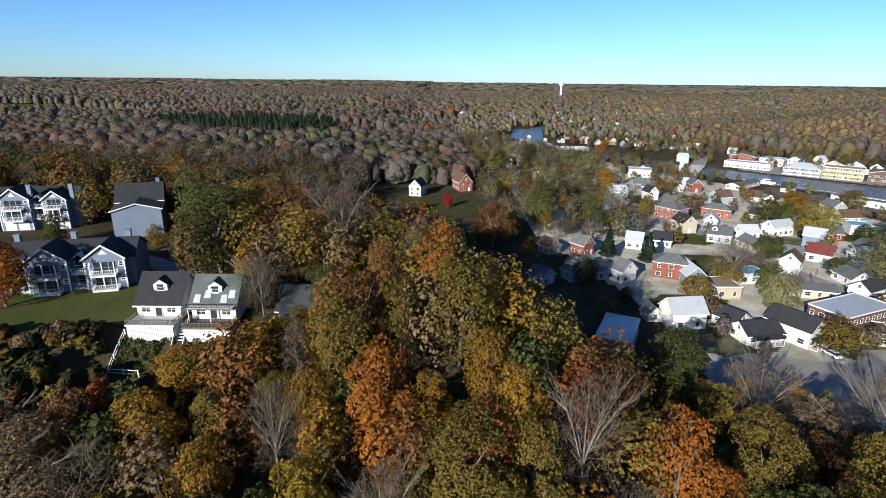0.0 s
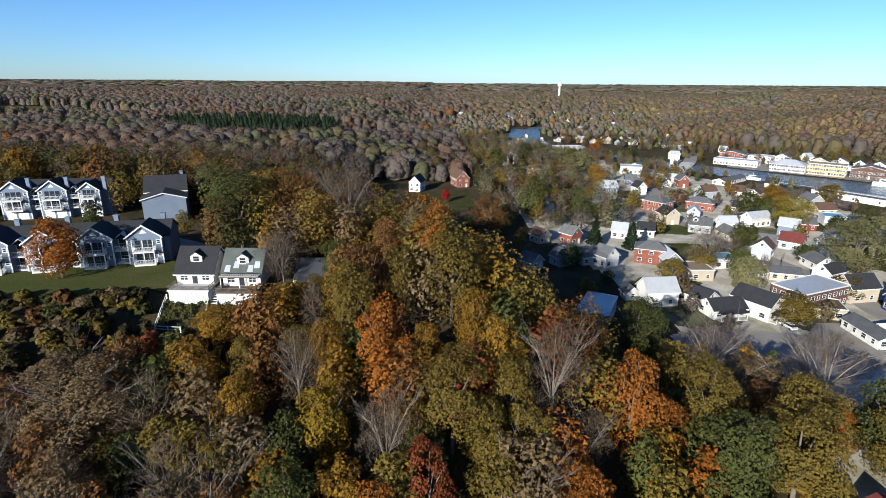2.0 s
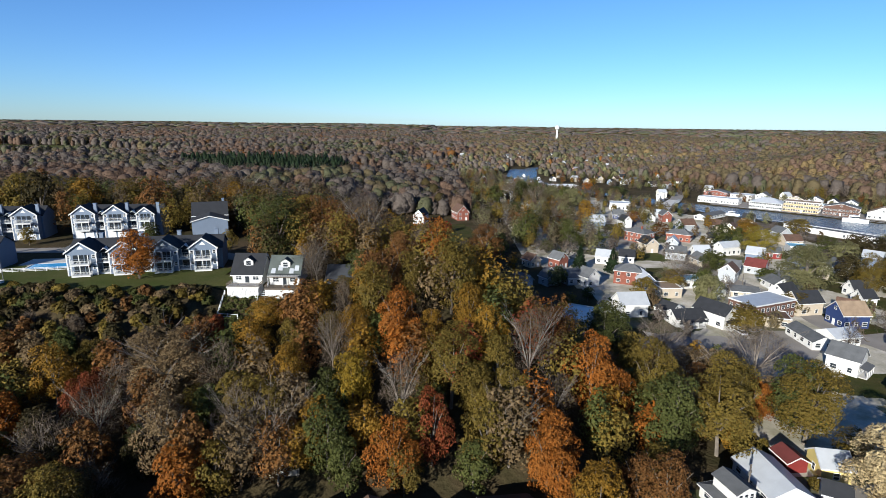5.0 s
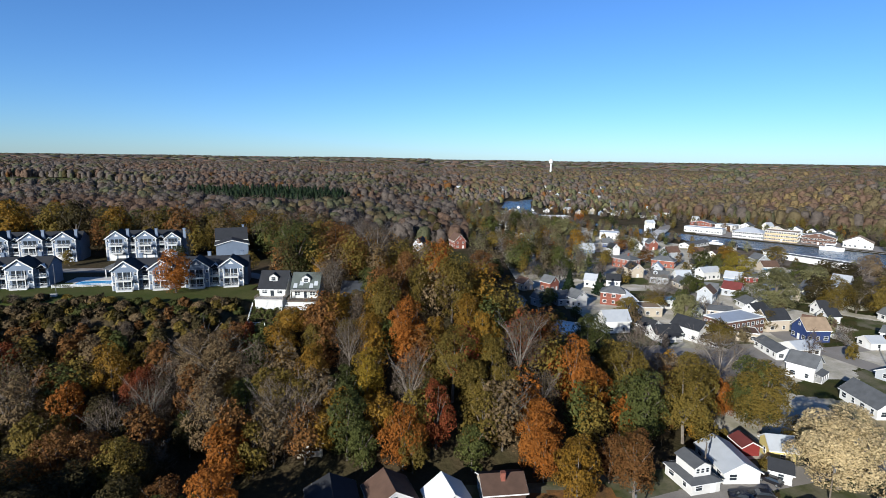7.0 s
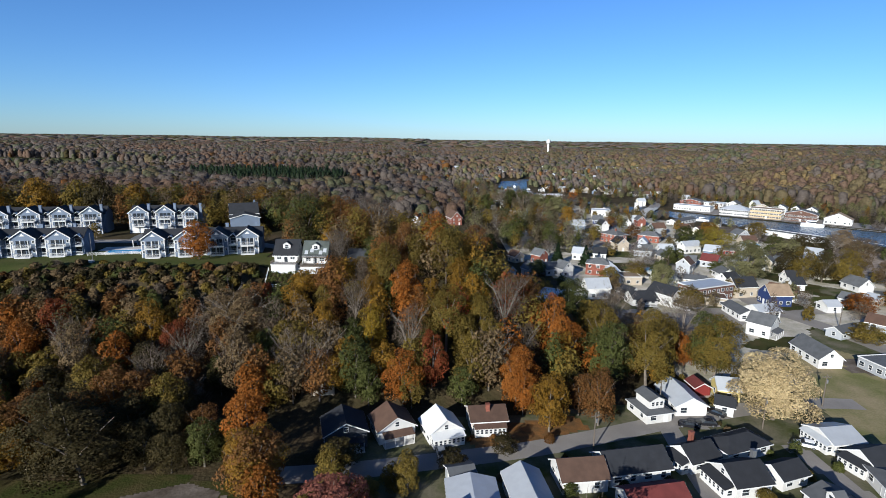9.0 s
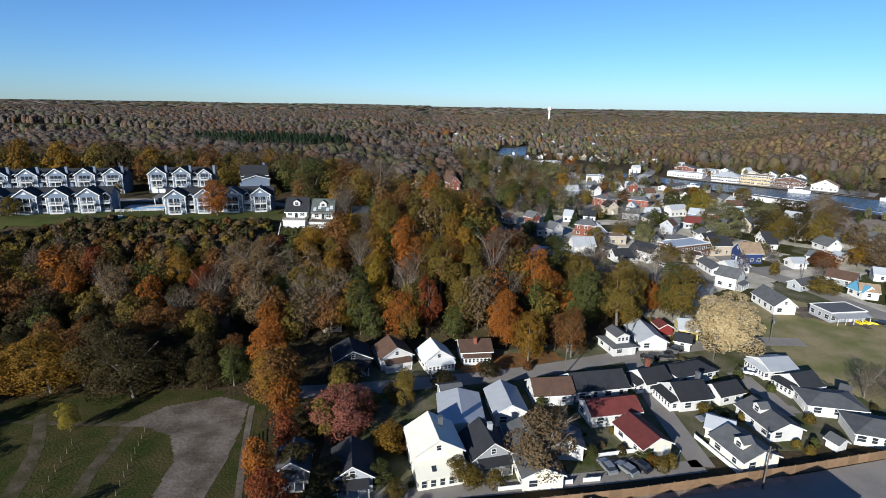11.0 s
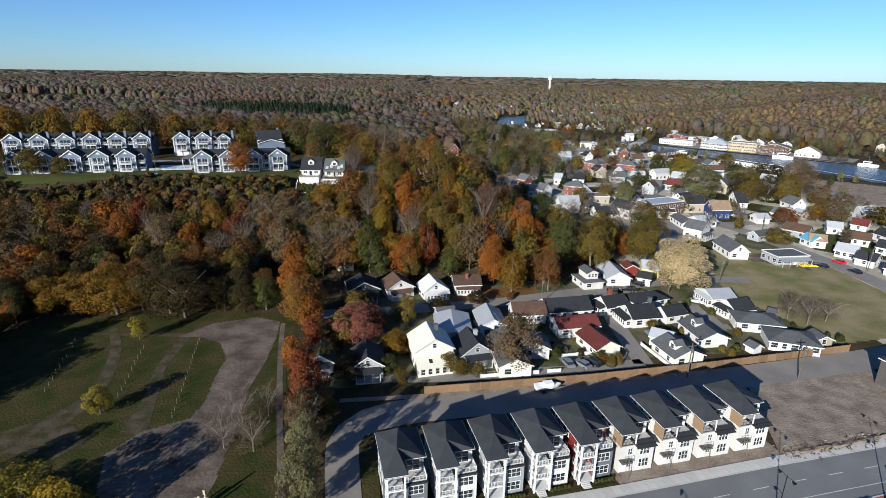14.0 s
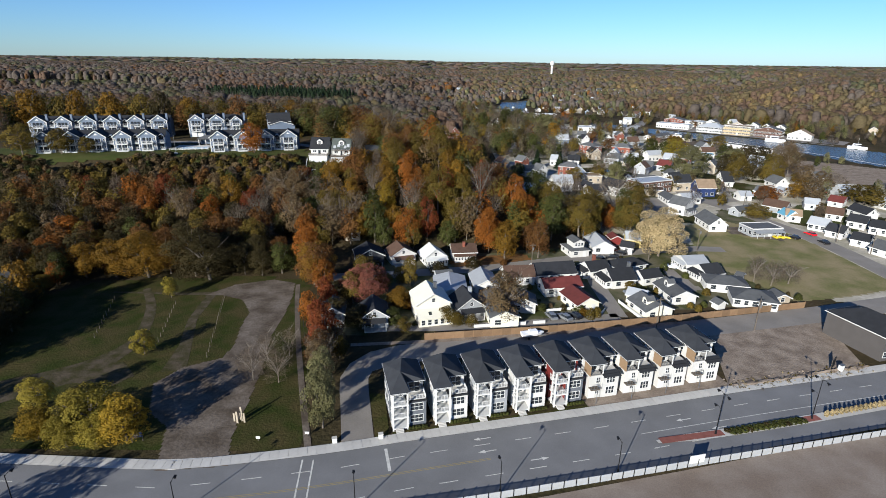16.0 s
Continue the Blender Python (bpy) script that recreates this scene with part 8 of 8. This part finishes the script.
tree(-105.4, -22.7, 9.5, 8.4, "green", 1, "beside the park lawn")
tree(-107.1, -16.5, 5.9, 7.6, "umber", 1, "beside the park lawn")
tree(-109.4, -11.3, 6.2, 7.8, "green", 1, "beside the park lawn")
tree(-110.8, -5.3, 5.6, 7.1, "olive", 1, "beside the park lawn")
tree(-110.4, 0.6, 10.3, 7.4, "green", 1, "beside the park lawn")
tree(-107.0, -42.0, 9.7, 7.4, "green", 1, "beside the park lawn")
tree(-107.8, -36.2, 10.0, 8.8, "umber", 1, "beside the park lawn")
tree(-107.4, -30.0, 10.2, 8.8, "umber", 1, "beside the park lawn")
tree(-111.8, -24.0, 9.6, 8.7, "green", 1, "beside the park lawn")
tree(-117.4, 1.2, 9.8, 8.8, "olive", 1, "beside the park lawn")
tree(-112, -11, 7.5, 5.5, "tan", 1, "beside the park lawn")
tree(-110, -1, 8, 5, "orange", 1, "beside the park lawn")

# ---- woodland ----
wrng = np.random.default_rng(5)
AUTUMN = {"olive": 4.5, "green": 1.5, "gold": 3.2, "orange": 2.2, "rust": 2.0, "tan": 2.4, "twig": 1.6, "red": 0.5, "yellow": 0.5}
# mostly far_ tones, with distance haze painted into their colour
HAZED = {"far_olive": 4, "far_grey": 5, "far_brown": 2.5, "far_green": 2.5, "sage": 0.8, "rust": 0.5}
DARK = {"olive": 3.2, "green": 0.7, "twig": 1.0, "rust": 3.8, "umber": 5, "tan": 1.2, "red": 0.3, "orange": 0.8}

EDGE = {"umber": 3.5, "green": 1.2, "olive": 2.2, "tan": 1.6, "twig": 1.2, "rust": 1.2}


def in_wood(x, y):
    """Where the slope's wood stands."""
    z = float(ground_z(x, y))
    if x < -24 and y < 4 + max(0.0, -(x + 95)) * -0.5:
        return x < -104 and y > -62
    if x < -55 and (69.5 if x < -58 else 66) < y < 128 and x > -215:
        return False
    if -58 < x < -31 and 63.5 < y < 83:
        return False
    if y < 31 and x > -24:
        return False
    if 34 < x and 88 < y < 150:
        return False
    if 40 < x < 84 and 56 < y < 86:
        return True
    return z > 1.2 or (x < 62 and y < 92 and 40 < y)


def scatter(x0, x1, y0, y1, step, keep, jitter=0.42):
    got = []
    for y in np.arange(y0, y1, step):
        for x in np.arange(x0, x1, step):
            px, py = x + (wrng.random() - 0.5) * 2 * jitter * step, y + (wrng.random() - 0.5) * 2 * jitter * step
            if keep(px, py):
                got.append((px, py))
    return got


STANDING = [(o.location.x, o.location.y, 3.4) for o in bpy.data.objects if o.name.startswith("tree")]


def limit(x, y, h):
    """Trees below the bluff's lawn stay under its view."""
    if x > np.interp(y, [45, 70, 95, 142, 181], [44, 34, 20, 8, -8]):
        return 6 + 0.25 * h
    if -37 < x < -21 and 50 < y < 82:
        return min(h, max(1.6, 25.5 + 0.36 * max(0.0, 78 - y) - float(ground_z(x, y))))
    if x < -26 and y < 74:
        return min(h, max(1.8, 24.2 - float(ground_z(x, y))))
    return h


slope = lambda x, y: in_wood(x, y) and free(x, y)
near_places = [p for p in scatter(-150, -26, -10, 72, 5.2, slope) + scatter(-26, 70, 20, 72, 6.2, slope) + scatter(-150, 70, 72, 150, 6.4, slope) if all((p[0] - a) ** 2 + (p[1] - b) ** 2 > r * r for a, b, r in STANDING)]
near_places.sort(key=lambda p: p[1] + 0.15 * abs(p[0] + 20))
for x, y in near_places[:80]:
    c = mixed(wrng, EDGE if x < -56 and y > 46 else DARK if x < -45 else AUTUMN)
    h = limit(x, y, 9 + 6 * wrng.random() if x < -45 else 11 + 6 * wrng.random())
    tree(x, y, h, max(h, 9 if x < -26 else 6) * (0.6 + 0.2 * wrng.random()), c, 0)
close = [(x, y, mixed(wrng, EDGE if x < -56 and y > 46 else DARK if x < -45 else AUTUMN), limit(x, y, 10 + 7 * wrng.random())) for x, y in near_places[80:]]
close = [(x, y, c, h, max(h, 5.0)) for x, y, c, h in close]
woods("woodland", "autumn woodland on the slope in gold, rust and olive", close, 900, 0.33, LEAF, wrng)
brush = [(x, y, mixed(wrng, {"umber": 2.6, "green": 1.2, "olive": 1.6, "tan": 2.4, "rust": 0.8}), (2.4 if y < 62 else 1.2) + 1.4 * wrng.random(), 5.0) for x, y in scatter(-200, -32, 50, 70.5, 3.2, lambda x, y: y < (np.interp(x, [-160, -98, -78, -60], [64, 69, 67.6, 69.5]) if x < -56 else 63.5) and free(x, y))]
vines = [(x, y, "green", 0.7 + 0.5 * wrng.random(), 2.6) for x, y in scatter(-53.4, -37, 64.8, 70.6, 1.3, lambda x, y: True)]
woods("vines", "green creepers over the bank below the decks", vines, 60, 0.22, LEAF, wrng)
woods("brushwood", "low dense brush below the bluff's lawn", brush, 150, 0.42, LEAF, wrng)


for i, x in enumerate((-226, -210, -197, -184, -171, -157, -143, -131, -118, -104, -92, -80, -68)):
    c = ("rust", "gold", "olive", "gold", "gold", "olive", "umber", "gold", "olive", "rust", "olive", "gold", "olive")[i]
    y = 136 + 5 * (i % 3) + 0.05 * (x + 150)
    tree(x, y, np.interp(x, [-200, -150, -110, -68], [21, 21, 18, 15.5]) + 1.8 * math.sin(i * 2.3), 13.5 + 2.2 * math.sin(i * 1.7), c, 0, "behind the condominium rows")
    TAKEN.append((x, y, 5.5))


def behind(x, y):
    if y < 142 and -215 < x < -60:
        return False
    if ((x + 3) / 25) ** 2 + ((y - 262) / 36) ** 2 < 1:
        return False
    return float(ground_z(x, y)) > 1.2 and free(x, y, 2) and x < 40 - (y - 128) * 0.2


CREST = {"olive": 6, "green": 4, "gold": 1.2, "rust": 2.0, "tan": 1.4, "twig": 1.4, "umber": 1.8}
LEE = {"far_grey": 5, "far_brown": 3, "tan": 3, "twig": 2, "umber": 1.6, "rust": 1.2, "green": 1.2, "olive": 1.5}
mid = [(x, y, mixed(wrng, CREST if y < np.interp(x, [-200, -120, -80, -50, -25, 0], [205, 195, 178, 145, 125, 112]) else LEE)) for x, y in scatter(-330, 70, 128, 345, 7.4, behind) if abs(x) < 0.84 * (y + 141) + 20]
woods("woodland", "autumn woodland behind the bluff in olive, rust and bare grey", mid, 330, 0.52, LEAF, wrng, 11, 18, 0.62, 0.35)

# trees between the houses of the town and on the river banks
TOWN = {"olive": 2.2, "green": 2.2, "sage": 4.5, "far_grey": 2.5, "far_olive": 3.5, "tan": 2.5, "twig": 5, "gold": 1.0, "rust": 1.0, "pine": 0.8}


def in_town(x, y):
    gap, sd = river_gap(x, y)
    if gap < 6 or not free(x, y, -2.5) or float(ground_z(x, y)) > 6:
        return False
    if y < 76 and x < 142 or 525 < y < 720 and 65 < x < 124:
        return False
    if ((x + 3) / 25) ** 2 + ((y - 262) / 36) ** 2 < 1:
        return False
    if x < 62 and y < 150:
        return False
    street = min(abs(x - a) + abs(y - b) for a, b in ((134, 75), (122, 118), (126, 138), (120, 160), (115, 190), (113, 215), (98, 240), (118, 285), (150, 336), (178, 380), (100, 100), (82, 88)))
    if street < 10:
        return False
    dense = 0.85 if gap < 34 and y > 400 and sd < 0 else 0.6 if x < 95 and 200 < y < 345 else 0.66 if (x < 35 and y > 200) or (gap < 34 and y > 400 and sd < 0) or (y > 240 and x < 90) else 0.17 if y < 330 else 0.45
    if sd > 0 and gap < 40:
        dense = 0.12
    if sd < 0 and 190 < x and gap < 45 and y < 340:
        dense = 0.08
    return wrng.random() < dense


town = [(x, y, mixed(wrng, TOWN), 5 + 6 * wrng.random() + (6 * wrng.random() if x < 90 and y > 200 else 0)) for x, y in scatter(20, 440, 60, 620, 7.4, in_town)]
woods("town_trees", "scattered garden and street trees in the town", town, 260, 0.46, LEAF, wrng)
town = [(x, y, mixed(wrng, HAZED)) for x, y in scatter(-60, 460, 620, 1000, 10.5, lambda x, y: river_gap(x, y)[0] > 5 and free(x, y, -1) and wrng.random() < 0.6)]
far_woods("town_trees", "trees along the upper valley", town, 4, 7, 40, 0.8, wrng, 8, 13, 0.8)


def in_field(x, y):
    """Hay fields left of the far woods, parted by a hedge."""
    return -900 < x < -520 - 0.25 * (y - 650) and (610 < y < 700 or 735 < y < 870)


def far_wood(x, y):
    gap, sd = river_gap(x, y)
    if gap < 25 or not free(x, y, 7 if y > 600 else 2):
        return False
    if in_field(x, y):
        return False
    if y > 420 and waves(x * 0.45 + 90, y, 60) > 0.62:
        return False
    if sd > 0:
        return gap > 150 or (y > 600 and gap > 110)
    if x > 20 - max(0, y - 330) * 0.05:
        return y > 900
    return True


pine = lambda x, y: -0.50 * y + 40 * float(waves(y, x, 40)) < x < -0.2 * y + 25 * float(waves(y + 50, x, 30)) and 455 + 30 * float(waves(x, 7, 30)) < y < 620 + 40 * float(waves(x + 20, 9, 45))
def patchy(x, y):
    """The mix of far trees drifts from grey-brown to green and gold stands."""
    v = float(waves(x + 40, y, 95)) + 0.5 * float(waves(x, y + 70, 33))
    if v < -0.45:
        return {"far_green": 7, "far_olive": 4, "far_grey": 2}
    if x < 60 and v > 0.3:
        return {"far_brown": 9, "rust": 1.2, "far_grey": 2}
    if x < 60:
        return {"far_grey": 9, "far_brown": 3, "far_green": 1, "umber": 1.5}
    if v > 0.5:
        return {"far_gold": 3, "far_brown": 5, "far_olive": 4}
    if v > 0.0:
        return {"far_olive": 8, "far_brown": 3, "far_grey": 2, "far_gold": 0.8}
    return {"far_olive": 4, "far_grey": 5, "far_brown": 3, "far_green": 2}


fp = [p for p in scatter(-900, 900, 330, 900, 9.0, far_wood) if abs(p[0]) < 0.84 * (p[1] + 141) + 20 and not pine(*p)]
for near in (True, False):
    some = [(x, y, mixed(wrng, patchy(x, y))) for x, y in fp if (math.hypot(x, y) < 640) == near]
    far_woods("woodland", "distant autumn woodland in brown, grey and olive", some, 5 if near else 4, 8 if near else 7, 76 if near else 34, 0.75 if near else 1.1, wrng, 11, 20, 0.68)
pines = [(x, y, "pine", 14 + 10 * wrng.random()) for x, y in scatter(-350, -70, 430, 700, 8.4, pine)]
far_woods("pine_stand", "dark stand of tall pines", pines, 5, 7, 40, 0.8, wrng)
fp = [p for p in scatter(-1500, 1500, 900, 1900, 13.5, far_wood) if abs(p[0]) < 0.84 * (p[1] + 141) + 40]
far_woods("woodland", "far autumn woodland in haze-greyed brown and olive", [(x, y, mixed(wrng, patchy(x, y))) for x, y in fp], 3, 7, 14, 1.5, wrng, 9, 17, 1.0)
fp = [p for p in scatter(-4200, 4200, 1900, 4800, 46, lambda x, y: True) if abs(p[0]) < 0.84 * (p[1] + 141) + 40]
# horizon haze put into the colours: grey and pale green lead
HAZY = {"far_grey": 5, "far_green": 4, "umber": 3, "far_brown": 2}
far_woods("woodland", "woods along the horizon in haze-greyed brown", [(x, y, mixed(wrng, HAZY)) for x, y in fp], 3, 7, 0, 1.0, wrng, 8, 14, 3.8)
